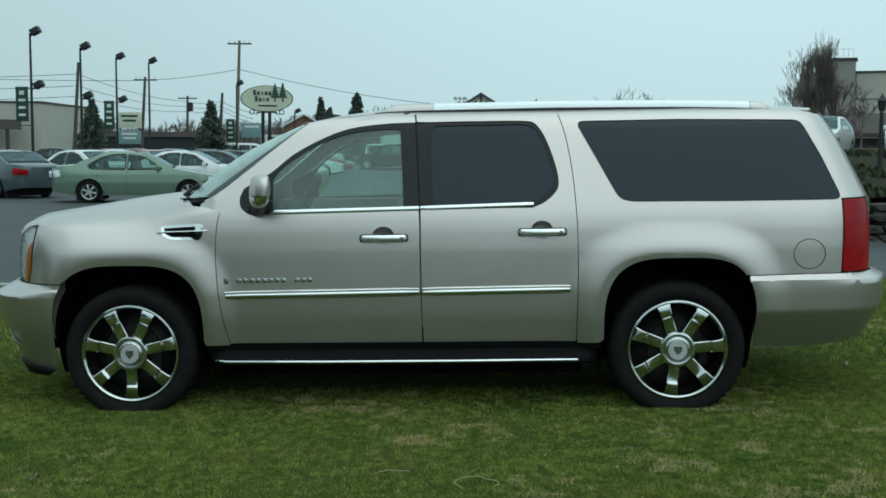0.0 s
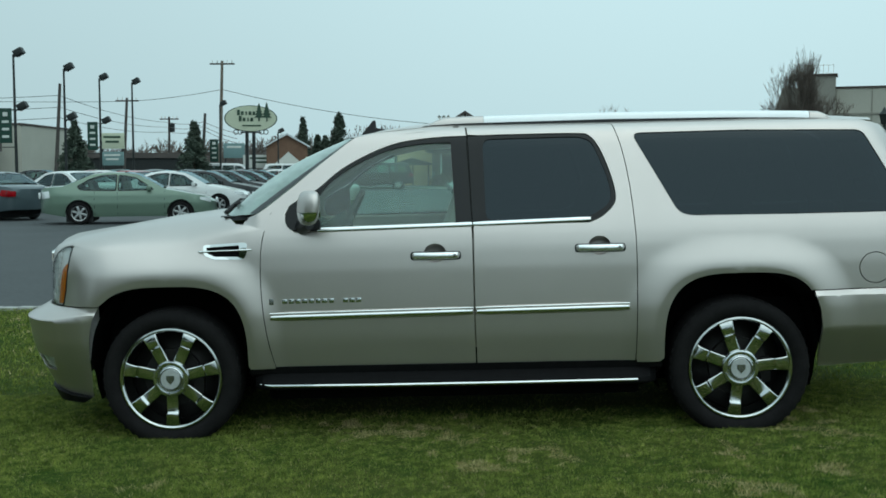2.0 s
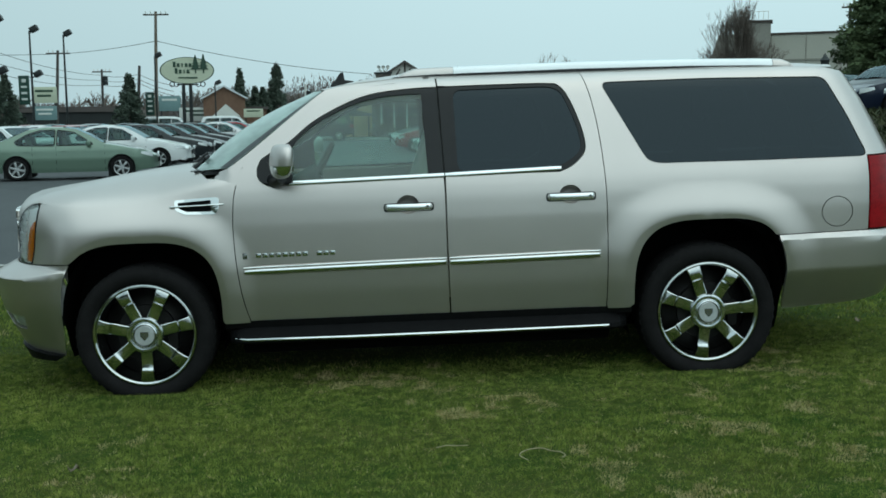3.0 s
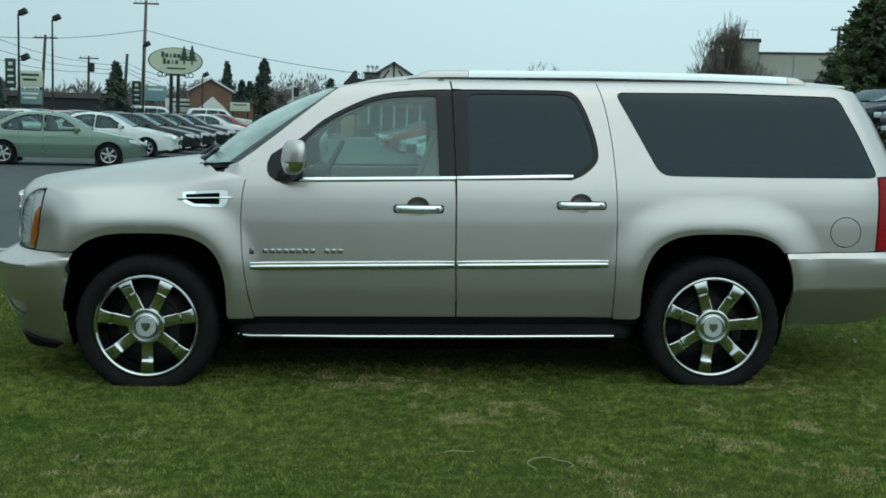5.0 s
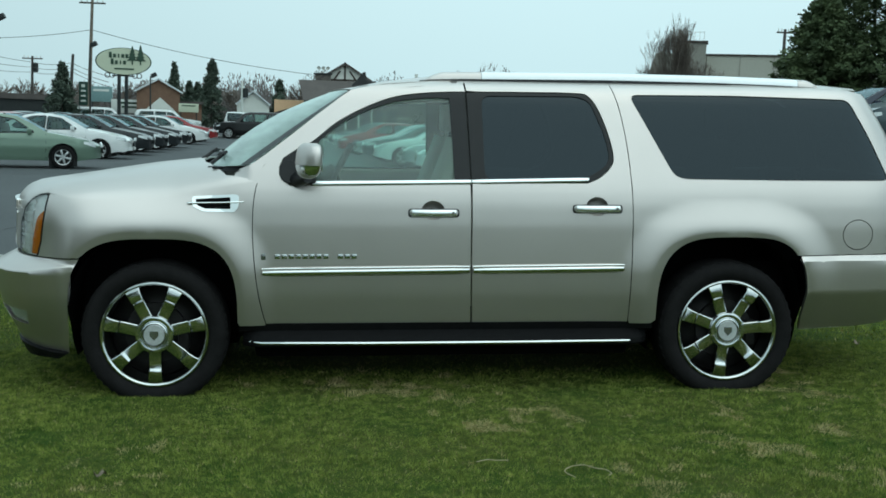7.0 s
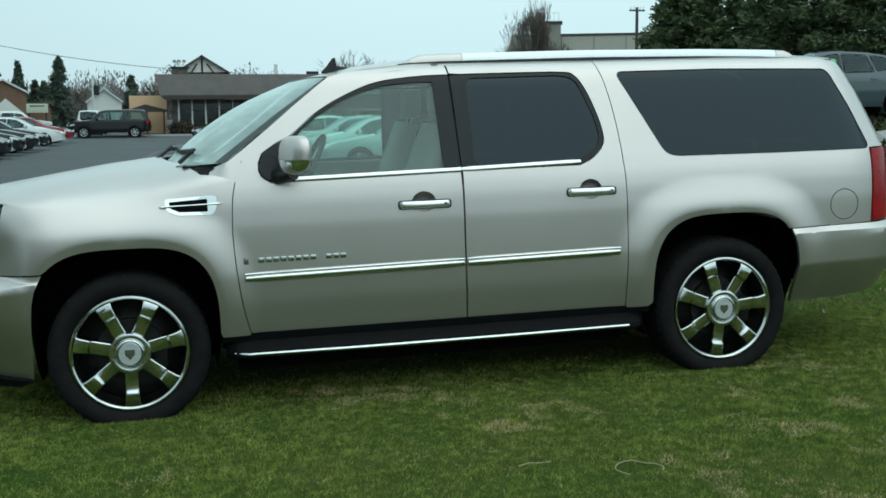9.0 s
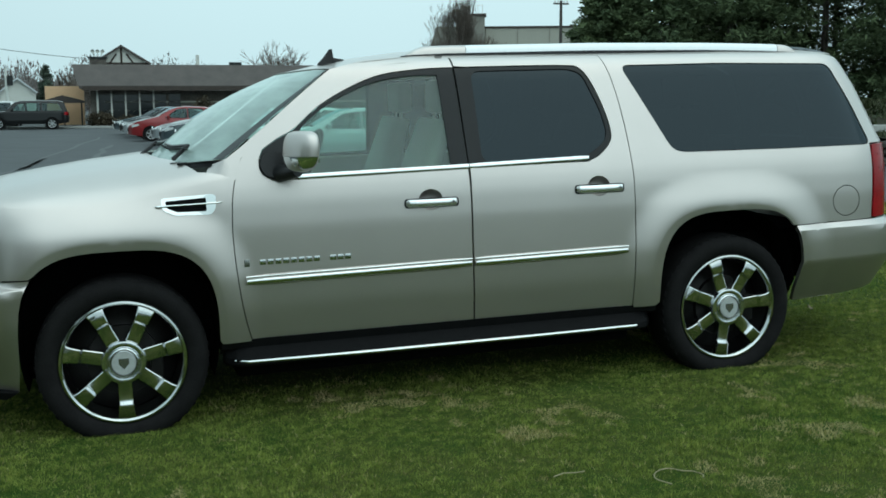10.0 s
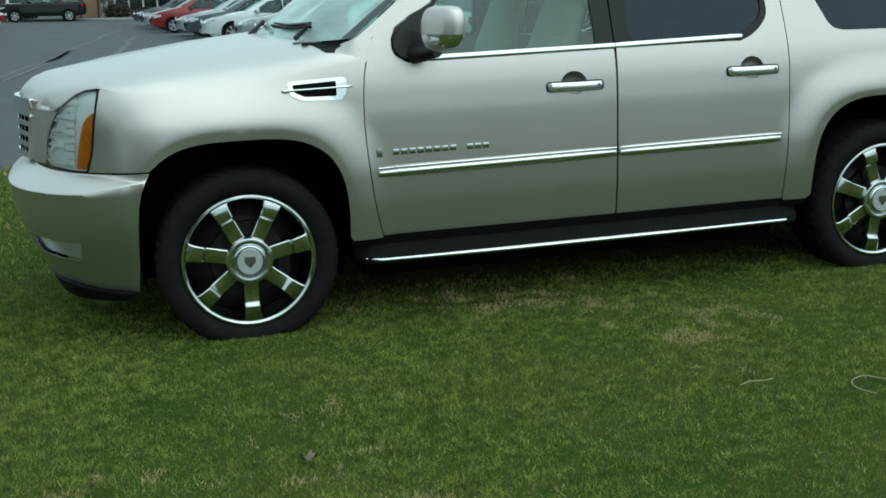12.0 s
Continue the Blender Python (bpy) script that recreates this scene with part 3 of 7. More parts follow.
    # tailgate half and rear window
    panel("tailgate", [(UR + ARC * 0.705, 0.84), (TAIL, 0.84), (TAIL, 1.80), (UR + ARC * 0.52, 1.785), (UR + ARC * 0.64, 1.72), (UR + ARC * 0.70, 1.45)], PAINT, suv, surface=side_of, side=side, step=0.07,
          holes=[[(UR + ARC * 0.86, 1.28), (TAIL - 0.05, 1.28), (TAIL - 0.05, 1.70), (UR + ARC * 0.86, 1.70)]])
    panel("rear_window", [(UR + ARC * 0.86, 1.28), (TAIL, 1.28), (TAIL, 1.70), (UR + ARC * 0.86, 1.70)], GLASS_DARK, suv, surface=side_of, side=side, step=0.08, out=-0.004, skirt=0, gap=0)
    # front bumper half
    fb = on([(-0.392, 0.812), (-0.46, 0.812), (-0.56, 0.811)]) + [(-0.664, 0.810), (NOSE, 0.806), (NOSE, 0.30), (U_at(-0.80, 0.305), 0.300), (U_at(-0.62, 0.275), 0.272)] + on([(-0.487, 0.268), (-0.470, 0.40), (-0.460, 0.55), (-0.448, 0.66), (-0.432, 0.73), (-0.412, 0.776)])
    fog = on([(-0.715, 0.425), (-0.885, 0.440), (-0.905, 0.520), (-0.700, 0.512)])
    bump = panel("front_bumper", fb, PAINT, suv, surface=bumper_front, side=side, step=st, skirt=0.003, gap=0.001, holes=[rounded(fog, 0.012)], extra=LEDGE)
    f = panel("fog_lamp", inset(rounded(fog, 0.012), -0.004), LAMP_SKY_WHITE, bump, surface=bumper_front, side=side, step=0.03, out=-0.022, skirt=0, gap=0, label="clear rectangular fog lamp")
    panel("lens", on([(-0.722, 0.432), (-0.83, 0.443), (-0.835, 0.513), (-0.712, 0.506)]), GLASS_LAMP, f, surface=bumper_front, side=side, step=0.04, out=-0.006, skirt=0, gap=0).visible_shadow = False
    panel("air_dam", [(NOSE, 0.296), (NOSE, 0.225), (U_at(-0.78, 0.25), 0.215), (U_at(-0.55, 0.25), 0.225), (U_at(-0.48, 0.26), 0.262), (U_at(-0.62, 0.275), 0.268), (U_at(-0.80, 0.3), 0.294)], BLACK_ROUGH, bump, surface=side_of, side=side, step=0.05, skirt=0.05, out=-0.026)
    # head lamp
    hl = rounded([(-0.670, 0.816), (-0.638, 0.902), (-0.610, 1.052), (-0.592, 1.161), (-0.66, 1.156), (-0.73, 1.128), (-0.845, 1.072), (-0.985, 0.955), (-1.088, 0.835), (-1.085, 0.816)], 0.02)
    lamp = panel("head_lamp", hl, GLASS_LAMP, suv, out=0.004, skirt=0.03, label="tall clear head lamp with an amber strip", **kw)
    lamp.visible_shadow = False
    panel("reflector", inset(hl, -0.002), LAMP_SKY_WHITE, lamp, out=-0.014, skirt=0, gap=0, surface=side_of, side=side, step=0.03)
    panel("lamp_gasket", inset(hl, -0.005), BLACK, lamp, holes=[inset(hl, 0.003)], out=0.0015, skirt=0.004, gap=0, surface=side_of, side=side, step=0.03)
    am = [(-0.682, 0.826), (-0.650, 0.90), (-0.624, 1.03), (-0.619, 1.069), (-0.648, 1.052), (-0.679, 1.022), (-0.715, 0.93), (-0.742, 0.826)]
    panel("turn_signal", am, AMBER, lamp, out=-0.004, skirt=0.03, gap=0, surface=side_of, side=side, step=0.03, label="amber side marker strip")
    # stepped facets behind the lens, with the reflected sky painted white
    for k in range(9):
        zz = 0.838 + 0.033 * k
        du = 0.19 * (zz - 0.826) if zz < 1.03 else 0.045 + 0.35 * (zz - 1.03)
        w0, w1 = -0.755 + du * 0.62, -0.822 + du * 0.50
        panel("lamp_facet", [(w0, zz), (w0, zz + 0.026), (w1, zz + 0.024 - 0.004 * (k % 2)), (w1, zz - 0.002)], LAMP_SKY_WHITE, lamp, out=-0.002 - 0.004 * (k % 2), skirt=0.010, gap=0, surface=side_of, side=side, step=0.03)
    for zz, ua, ub in ((1.104, -0.70, -0.755), (1.045, -0.78, -0.87), (0.985, -0.80, -0.93), (0.915, -0.82, -1.00), (0.838, -0.83, -1.06)):
        panel("lamp_shelf", [(ua, zz + 0.016), (lerp(ua, ub, 0.4), zz + 0.010), (ub, zz + 0.006), (ub, zz - 0.006), (ua, zz - 0.004)], LAMP_SKY_WHITE, lamp, out=-0.003, skirt=0.010, gap=0, surface=side_of, side=side, step=0.03)
    for zz, uc in ((1.075, -0.755), (1.010, -0.845), (0.948, -0.88), (0.875, -0.92)):
        p = side_of(uc, zz)
        bm = bmesh.new()
        lathe(bm, [(0.0, 0.020), (0.014, 0.018), (0.022, 0.008), (0.026, -0.004), (0.029, 0.0), (0.029, 0.02)], 16, pose(p[0] + 0.012, (p[1] + 0.012) * side, zz, 0, 0, -42 if side > 0 else 222))
        part("lamp_bowl", bm, LAMP_SKY_WHITE, lamp)
    # running board
    bm = bmesh.new()
    sec = [(-0.80, 0.43), (-0.895, 0.432), (-0.93, 0.412), (-0.985, 0.362), (-1.003, 0.350), (-1.006, 0.325), (-0.985, 0.310), (-0.80, 0.30)]
    xs = [0.49, 0.54, 0.60, 1.2, 1.8, 2.4, 2.73, 2.79, 2.835]
    rows = []
    for x in xs:
        e = 1 - 0.10 * max(0.0, (0.60 - x) / 0.11) ** 2 - 0.10 * max(0.0, (x - 2.73) / 0.105) ** 2
        rows.append([(x, (y if y > -0.85 else -0.85 + (y + 0.85) * (1 - (1 - e) * 6)) * side, z) for y, z in sec])
    vs = grid_mesh(bm, rows)
    bm.faces.new(vs[0])
    bm.faces.new(vs[-1][::-1])
    rb_ = part("running_board", bm, BLACK_ROUGH, suv, "black running board with a chrome edge", angle=25)
    bm = bmesh.new()
    tube(bm, [(0.53, -0.965 * side, 0.342), (0.60, -1.000 * side, 0.339), (1.2, -1.010 * side, 0.336), (2.0, -1.010 * side, 0.336), (2.70, -1.002 * side, 0.338), (2.79, -0.965 * side, 0.340)], [0.004, 0.010, 0.011, 0.011, 0.010, 0.004])
    part("chrome_edge", bm, CHROME, rb_, "chrome strip")
    # rocker below the doors
    bm = bmesh.new()
    grid_mesh(bm, [[(x, y * side, z) for y, z in ((-0.955, 0.442), (-0.945, 0.40), (-0.80, 0.34))] for x in (0.47, 1.2, 2.0, 2.86)])
    part("rocker_panel", bm, BLACK_ROUGH, suv)
    # wheel housings
    for hx in HUBS:
        bm = bmesh.new()
        rows = []
        for k in range(25):
            a = radians(-24 + 228 * k / 24)
            c, s = math.cos(a), math.sin(a)
            x, z = hx + 0.47 * math.copysign(abs(c) ** 0.8, c), HUB_Z + 0.06 + 0.49 * (s if s < 0 else s ** 0.85)
            rows.append([(x, y * side, z) for y in (-0.925 if z > 0.47 else -0.86, -0.75, -0.55)])
        grid_mesh(bm, rows)
        bm.faces.new([bm.verts.new((r[2][0], r[2][1], r[2][2])) for r in rows])
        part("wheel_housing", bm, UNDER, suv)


def side_moulding(door, a, b, side):
    m = strip("side_moulding", [a, b], 0.027, 0.010, PAINT, door, side, "body-coloured moulding with two chrome lines")
    up = 0.018
    strip("chrome_line", [(a[0] + 0.002, a[1] + up), (b[0] - 0.002, b[1] + up)], 0.0055, 0.007, CHROME, m, side, base=0.007, ends=False)
    strip("chrome_line", [(a[0] + 0.006, a[1] - 0.006), (b[0] - 0.004, b[1] - 0.004)], 0.0135, 0.009, CHROME, m, side, base=0.007)


for s_ in (1, -1):
    suv_side(s_)


# bonnet, roof and screen
def bonnet_z(x, y):
    ez = np.atleast_1d(edge_z(x))
    half = np.maximum(-side_of(np.array([U_at(float(a), float(b)) for a, b in zip(np.atleast_1d(x), ez)]), ez)[:, 1], 0.02)
    t = np.clip(np.abs(y) / half, 0, 1)
    r = np.interp(x, [-0.86, -0.74, -0.57, -0.40, -0.115, 0.15, 0.34, 0.45], [0.08, 0.10, 0.15, 0.21, 0.24, 0.22, 0.15, 0.07])
    ds = np.clip((half - np.abs(y)) / r, 0, 1)
    dx = np.clip((x + 0.864) / 0.11, 0, 1)
    d = np.clip(1 - np.hypot(1 - ds, 1 - dx), 0, 1)
    top = np.interp(x, [-0.86, -0.80, -0.74, -0.66, -0.57, -0.40, -0.115, 0.20, 0.34, 0.62], [1.160, 1.182, 1.202, 1.220, 1.236, 1.264, 1.308, 1.343, 1.356, 1.385])
    crown = np.interp(x, [-0.86, -0.80, -0.74, -0.57, -0.115, 0.34, 0.62], [0.050, 0.052, 0.050, 0.032, 0.045, 0.050, 0.045])
    arc = top - crown - edge_z(x)
    g = shoulder(x)
    rise = arc * ((1 - g) * np.sqrt(np.maximum(1 - (1 - d) ** 2, 0)) + g * (1 - (1 - d) ** 2)) + crown * (1 - t * t) * np.sqrt(np.maximum(1 - (1 - dx) ** 2, 0))
    return edge_z(x) + rise


def bonnet_half(x):
    ez = np.atleast_1d(edge_z(x))
    return np.maximum(-side_of(np.array([U_at(float(a), float(b)) for a, b in zip(np.atleast_1d(x), ez)]), ez)[:, 1], 0.02)


def nose_swell(x, y):
    """The middle of the nose stands a little forward."""
    return 0.105 * step_up(-0.50, -0.86, np.asarray(x)) * np.clip(1 - np.sqrt(np.asarray(y) ** 2 + 0.004) / 0.47, 0, 1)


def half_at(x, z):
    return np.array([-float(side_of(U_at(float(a), float(b)), float(b))[1]) for a, b in zip(np.atleast_1d(x), np.atleast_1d(z))])


def bonnet_at(x, v):
    """Over the bonnet: x along it, v from -1 to 1 across its width. Its edge runs on smoothly from the fender."""
    x, v = np.asarray(x, float), np.asarray(v, float)
    shape = np.broadcast(x, v).shape
    x, v = np.broadcast_to(x, shape).reshape(-1), np.clip(np.broadcast_to(v, shape).reshape(-1), -1, 1)
    h, ez = bonnet_half(x), edge_z(x)
    lean_in = np.clip((half_at(x, ez - 0.012) - h) / 0.012, 0.02, 0.9)
    r = np.interp(x, [-0.80, -0.70, -0.57, -0.40, -0.115, 0.10, 0.25, 0.34, 0.45], [0.12, 0.16, 0.22, 0.28, 0.33, 0.33, 0.30, 0.27, 0.22])
    top = np.interp(x, [-0.86, -0.80, -0.74, -0.66, -0.57, -0.40, -0.115, 0.20, 0.34, 0.62], [1.160, 1.182, 1.202, 1.220, 1.236, 1.264, 1.308, 1.343, 1.356, 1.385])
    crown = np.interp(x, [-0.86, -0.80, -0.74, -0.57, -0.115, 0.34, 0.62], [0.050, 0.052, 0.050, 0.032, 0.045, 0.050, 0.045])
    flat = lambda t: top - crown * t * t
    t1 = 1 - r / h
    H, slope = flat(t1) - ez, 2 * crown * t1 / h
    c = (H - slope * r) / (1 - slope * lean_in)
    cq, cz = lean_in * c, c
    s = np.clip((1 - np.abs(v)) / (r / h), 0, 1)
    b1, b2, b3 = 3 * s * (1 - s) ** 2, 3 * s * s * (1 - s), s ** 3
    k = 0.62
    q = b1 * k * cq + b2 * (r + (cq - r) * k) + b3 * r
    rise = b1 * k * cz + b2 * (H + (cz - H) * k) + b3 * H
    inner = np.abs(v) < t1
    y = np.where(inner, np.abs(v) * h, h - q)
    z = np.where(inner, flat(np.abs(v)), ez + rise)
    w = step_up(-0.80, -0.64, x)
    y0 = np.abs(v) * h
    z0 = bonnet_z(x, y0)
    y, z = lerp(y0, y, w) * np.sign(v), lerp(z0, z, w)
    return np.stack([x - nose_swell(x, y), y, z], -1).reshape(shape + (3,))


xs_ = np.concatenate([np.linspace(0.56, -0.5, 15), np.linspace(-0.55, -0.80, 12), [-0.82, -0.835, -0.845, -0.852, -0.857, -0.861]])
cut = [(x, y / float(bonnet_half(x)[0])) for x, y in ((0.545, 0.925), (0.470, 0.890), (0.405, 0.86), (0.315, 0.7), (0.250, 0.5), (0.215, 0.25), (0.205, 0.0))]
plan = [(float(x), -1.0) for x in xs_] + [(float(x), 1.0) for x in xs_[::-1]] + cut + [(x, -y) for x, y in cut[:-1][::-1]]
panel("bonnet", plan, PAINT, suv, surface=bonnet_at, step=0.038, gap=0.0, skirt=0.012, label="long silver-beige bonnet", rings=(0.004, 0.012, 0.025, 0.045, 0.07, 0.10))

# upper grille wall: bonnet edge down to the bumper, with the grille in it


def nose_of(u, z):
    """Across the nose from side to side: u is 0 in the middle."""
    u = np.asarray(u, float)
    p = side_of(NOSE + np.abs(u), z)
    p[..., 1] = np.where(u > 0, p[..., 1], -p[..., 1])
    p[..., 0] -= 0.004 + 0.105 * np.clip(1 - np.sqrt(p[..., 1] ** 2 + 0.004) / 0.47, 0, 1)
    return p


face = [(-0.722, 0.812), (0.722, 0.812), (0.826, 0.955), (0.962, 1.066), (0.70, 1.062), (0, 1.058), (-0.70, 1.062), (-0.962, 1.066), (-0.826, 0.955)]
G = rounded([(-0.44, 0.830), (0.44, 0.830), (0.53, 1.030), (-0.53, 1.030)], 0.03)
nose_panel = panel("nose_panel", face, PAINT, suv, surface=nose_of, step=0.035, skirt=0.02, gap=0.002, holes=[G])
grille = panel("grille", inset(G, -0.004), BLACK, suv, surface=nose_of, step=0.05, skirt=0, gap=0, out=-0.05, label="chrome egg-crate grille")
panel("grille_frame", inset(G, -0.008), CHROME, grille, surface=nose_of, step=0.03, skirt=0.03, gap=0, out=0.006, holes=[inset(G, 0.014)])
for zz in (0.880, 0.930, 0.980):
    w = 0.44 + 0.09 * (zz - 0.83) / 0.2
    panel("grille_bar", [(-w, zz - 0.012), (w, zz - 0.012), (w, zz + 0.012), (-w, zz + 0.012)], CHROME, grille, surface=nose_of, step=0.03, skirt=0.04, gap=0, out=0.002)
for k in range(-4, 5):
    uu = k * 0.105
    panel("grille_bar", [(uu - 0.011, 0.834), (uu + 0.011, 0.834), (uu * 1.2 + 0.011, 1.028), (uu * 1.2 - 0.011, 1.028)], CHROME, grille, surface=nose_of, step=0.03, skirt=0.04, gap=0, out=0.0)
panel("grille_header", rounded([(-0.54, 1.038), (0.54, 1.038), (0.57, 1.10), (-0.57, 1.10)], 0.015), CHROME, grille, surface=nose_of, step=0.03, skirt=0.03, gap=0, out=0.012)


def roof_base(x):
    return np.interp(x, [0.90, 1.10, 1.29, 1.56, 1.75, 2.6, 3.3, 3.7, 4.03, 4.2], [1.736, 1.764, 1.799, 1.822, 1.828, 1.834, 1.828, 1.818, 1.803, 1.788])


def roof_at(x, y):
    x, y = np.asarray(x, float), np.asarray(y, float)
    half = np.interp(roof_base(x), FINE_Z, FINE_Y)
    t = np.clip(np.abs(y) / half, 0, 1)
    return np.stack([x, y, roof_base(x) + (0.024 * (1 - t ** 6) + 0.022 * (1 - t * t)) * np.interp(x, [0.95, 1.7], [0.35, 1.0])], -1)


rx_ = np.linspace(1.10, 4.14, 20)
edge_r = [(float(x), float(side_of(U_at(float(x), float(roof_base(x))), float(roof_base(x)))[1])) for x in rx_]
SCREEN_TOP = [(1.085, 0.762), (1.03, 0.55), (0.985, 0.28), (0.97, 0.0)]
SCREEN_BASE = [(0.535, 0.905), (0.42, 0.855), (0.335, 0.70), (0.275, 0.50), (0.24, 0.25), (0.23, 0.0)]
roof_plan = [(0.97, 0.0), (0.985, -0.28), (1.03, -0.55)] + edge_r + [(4.24, -0.4), (4.26, 0), (4.24, 0.4)] + [(x, -y) for x, y in edge_r[::-1]] + [(1.03, 0.55), (0.985, 0.28)]
roof = panel("roof", roof_plan, PAINT, suv, surface=roof_at, step=0.05, gap=0.0, skirt=0.02)


# pillar beside the screen
def pillar_side(u, z):
    p = side_of(u, z)
    p[..., 1] += 0.6 * np.clip(np.asarray(z, float) - 1.205, 0, 0.2) * step_up(0.54, 0.42, np.asarray(u, float))
    return p


for s_ in (1, -1):
    pil = [(0.590, 1.235), (0.612, 1.335), (0.668, 1.369), (0.748, 1.427), (0.848, 1.502), (0.968, 1.591), (1.106, 1.680), (1.234, 1.740), (1.382, 1.780), (1.567, 1.796), (1.700, 1.799), (1.750, 1.811), (2.615, 1.816), (3.3, 1.818), (3.9, 1.814),
           (UR + ARC * 0.26, 1.806), (3.9, 1.812), (3.3, 1.828), (2.6, 1.834), (1.75, 1.828), (1.56, 1.823), (1.29, 1.806), (1.10, 1.762), (1.03, 1.712), (0.90, 1.612), (0.76, 1.50), (0.62, 1.392), (0.545, 1.338), (0.475, 1.310), (0.452, 1.285), (0.442, 1.250), (0.440, 1.214), (0.45, 1.212)]
    pil[15:17] = [(UR + ARC * 0.20, 1.806)]
    panel("roof_pillar", pil, PAINT, suv, surface=pillar_side, side=s_, step=0.03, gap=0.0, skirt=0.03, out=-0.0008)

bm = bmesh.new()
rows_ = []
for j in range(11):
    t = j / 10
    row = []
    for k in range(-24, 25):
        f = abs(k) / 24
        bx, by = np.interp(f * 0.905, [p[1] for p in SCREEN_BASE[::-1]], [p[0] for p in SCREEN_BASE[::-1]]), f * 0.905
        tx, ty = np.interp(f * 0.775, [p[1] for p in SCREEN_TOP[::-1]], [p[0] for p in SCREEN_TOP[::-1]]), f * 0.775
        bz = 1.315 + 0.018 * f ** 8
        tz = float(roof_at(tx, ty)[2]) - 0.006 if f < 0.97 else 1.755
        bul = 0.050 * math.sin(math.pi * t) * (1 - f ** 4)
        row.append((lerp(bx, tx, t) - bul * 0.6, math.copysign(lerp(by, ty, t), k), lerp(bz, tz, t) + bul * 0.8))
    rows_.append(row)
grid_mesh(bm, rows_)
ws = part("windscreen", bm, GLASS_SCREEN, suv, "large raked windscreen")
ws.visible_shadow = False
bm = bmesh.new()
rows_ = []
for t in (0.0, 0.045):
    row = []
    for k in range(-24, 25):
        f = abs(k) / 24
        bx = np.interp(f * 0.905, [p[1] for p in SCREEN_BASE[::-1]], [p[0] for p in SCREEN_BASE[::-1]])
        row.append((bx + (0.012 if t else -0.07), math.copysign(f * 0.895, k), 1.312 + 0.018 * f ** 8 - (0.0 if t else 0.030)))
    rows_.append(row)
grid_mesh(bm, rows_)
cowl = part("cowl", bm, BLACK_ROUGH, suv, "black cowl grille below the screen")
bm = bmesh.new()
rows_ = []
for j in range(21):
    t = j / 20
    row = []
    for f in (0.976, 0.984, 0.992, 1.0):
        bx, tx = np.interp(f * 0.905, [p[1] for p in SCREEN_BASE[::-1]], [p[0] for p in SCREEN_BASE[::-1]]), np.interp(f * 0.775, [p[1] for p in SCREEN_TOP[::-1]], [p[0] for p in SCREEN_TOP[::-1]])
        bul = 0.050 * math.sin(math.pi * t) * (1 - f ** 4)
        row.append((lerp(bx, tx, t) - bul * 0.6 - 0.003, -lerp(f * 0.905, f * 0.775, t), lerp(1.315 + 0.018 * f ** 8, 1.755, t) + bul * 0.8 + 0.004))
    rows_.append(row)
grid_mesh(bm, rows_)
part("screen_border", bm, SEAL, ws, "dark border of the windscreen")
bm = bmesh.new()
grid_mesh(bm, [[(x, -y, z) for x, y, z in row[::-1]] for row in rows_])
part("screen_border", bm, SEAL, ws, "dark border of the windscreen")
for k in range(7):
    bm = bmesh.new()
    yy = -0.80 + 0.055 * k
    x0 = float(np.interp(-yy, [0, 0.25, 0.5, 0.7, 0.855, 0.905], [0.23, 0.24, 0.275, 0.335, 0.42, 0.535]))
    box(bm, (x0 - 0.03, yy, 1.313), (0.085, 0.012, 0.012), 0.003)
    part("cowl_rib", bm, BLACK, cowl)
for y0, y1 in ((-0.72, -0.12), (-0.05, 0.55)):
    bm = bmesh.new()
    xa = lambda y: float(np.interp(abs(y), [0, 0.25, 0.5, 0.7, 0.9], [0.23, 0.24, 0.275, 0.335, 0.53]))
    tube(bm, [(xa(y0) - 0.05, y0, 1.335), (xa(y0) + 0.03, y0 + 0.05, 1.398), (xa((y0 + y1) / 2) + 0.06, (y0 + y1) / 2, 1.388), (xa(y1) + 0.07, y1, 1.392)], [0.012, 0.010, 0.008, 0.006], 6)
    part("wiper_arm", bm, BLACK, cowl)
    bm = bmesh.new()
    tube(bm, [(xa(y0) + 0.02, y0 - 0.02, 1.385), (xa((y0 + y1) / 2) + 0.05, (y0 + y1) / 2, 1.375), (xa(y1) + 0.06, y1 + 0.05, 1.380)], 0.007, 5)
    part("wiper_blade", bm, BLACK_ROUGH, cowl)

# roof rails
for s_ in (1, -1):
    bm = bmesh.new()
    rows_ = []
    for x in np.linspace(1.50, 3.93, 40):
        z = float(roof_base(x)) + 0.002
        rows_.append([(x, -0.700 * s_, z - 0.012), (x, -0.697 * s_, z + 0.006), (x, -0.62 * s_, z + 0.010)])
    grid_mesh(bm, rows_)
    rail = part("roof_rail", bm, BLACK, suv, "bright aluminium roof rail on a black base")
    for x0, x1, nm, mt in ((1.535, 1.862, "rail_end", PAINT), (1.865, 3.790, "rail_bar", RAIL), (3.793, 3.915, "rail_end", PAINT)):
        bm = bmesh.new()
        rows_ = []
        for x in np.linspace(x0, x1, 24):
            rise = 0.046 * min(1.0, max(0.02, (x - 1.53) / 0.10)) ** 0.6 * min(1.0, max(0.02, (3.92 - x) / 0.07)) ** 0.5
            z = float(roof_base(x)) + 0.005
            rows_.append([(x, y * s_, z + h * rise) for y, h in ((-0.690, -0.02), (-0.688, 0.62), (-0.675, 0.92), (-0.649, 1.0), (-0.629, 0.8), (-0.621, 0.0))])
        vs = grid_mesh(bm, rows_)
        bm.faces.new(vs[0])
        bm.faces.new(vs[-1][::-1])
        part(nm, bm, mt, rail, angle=50)

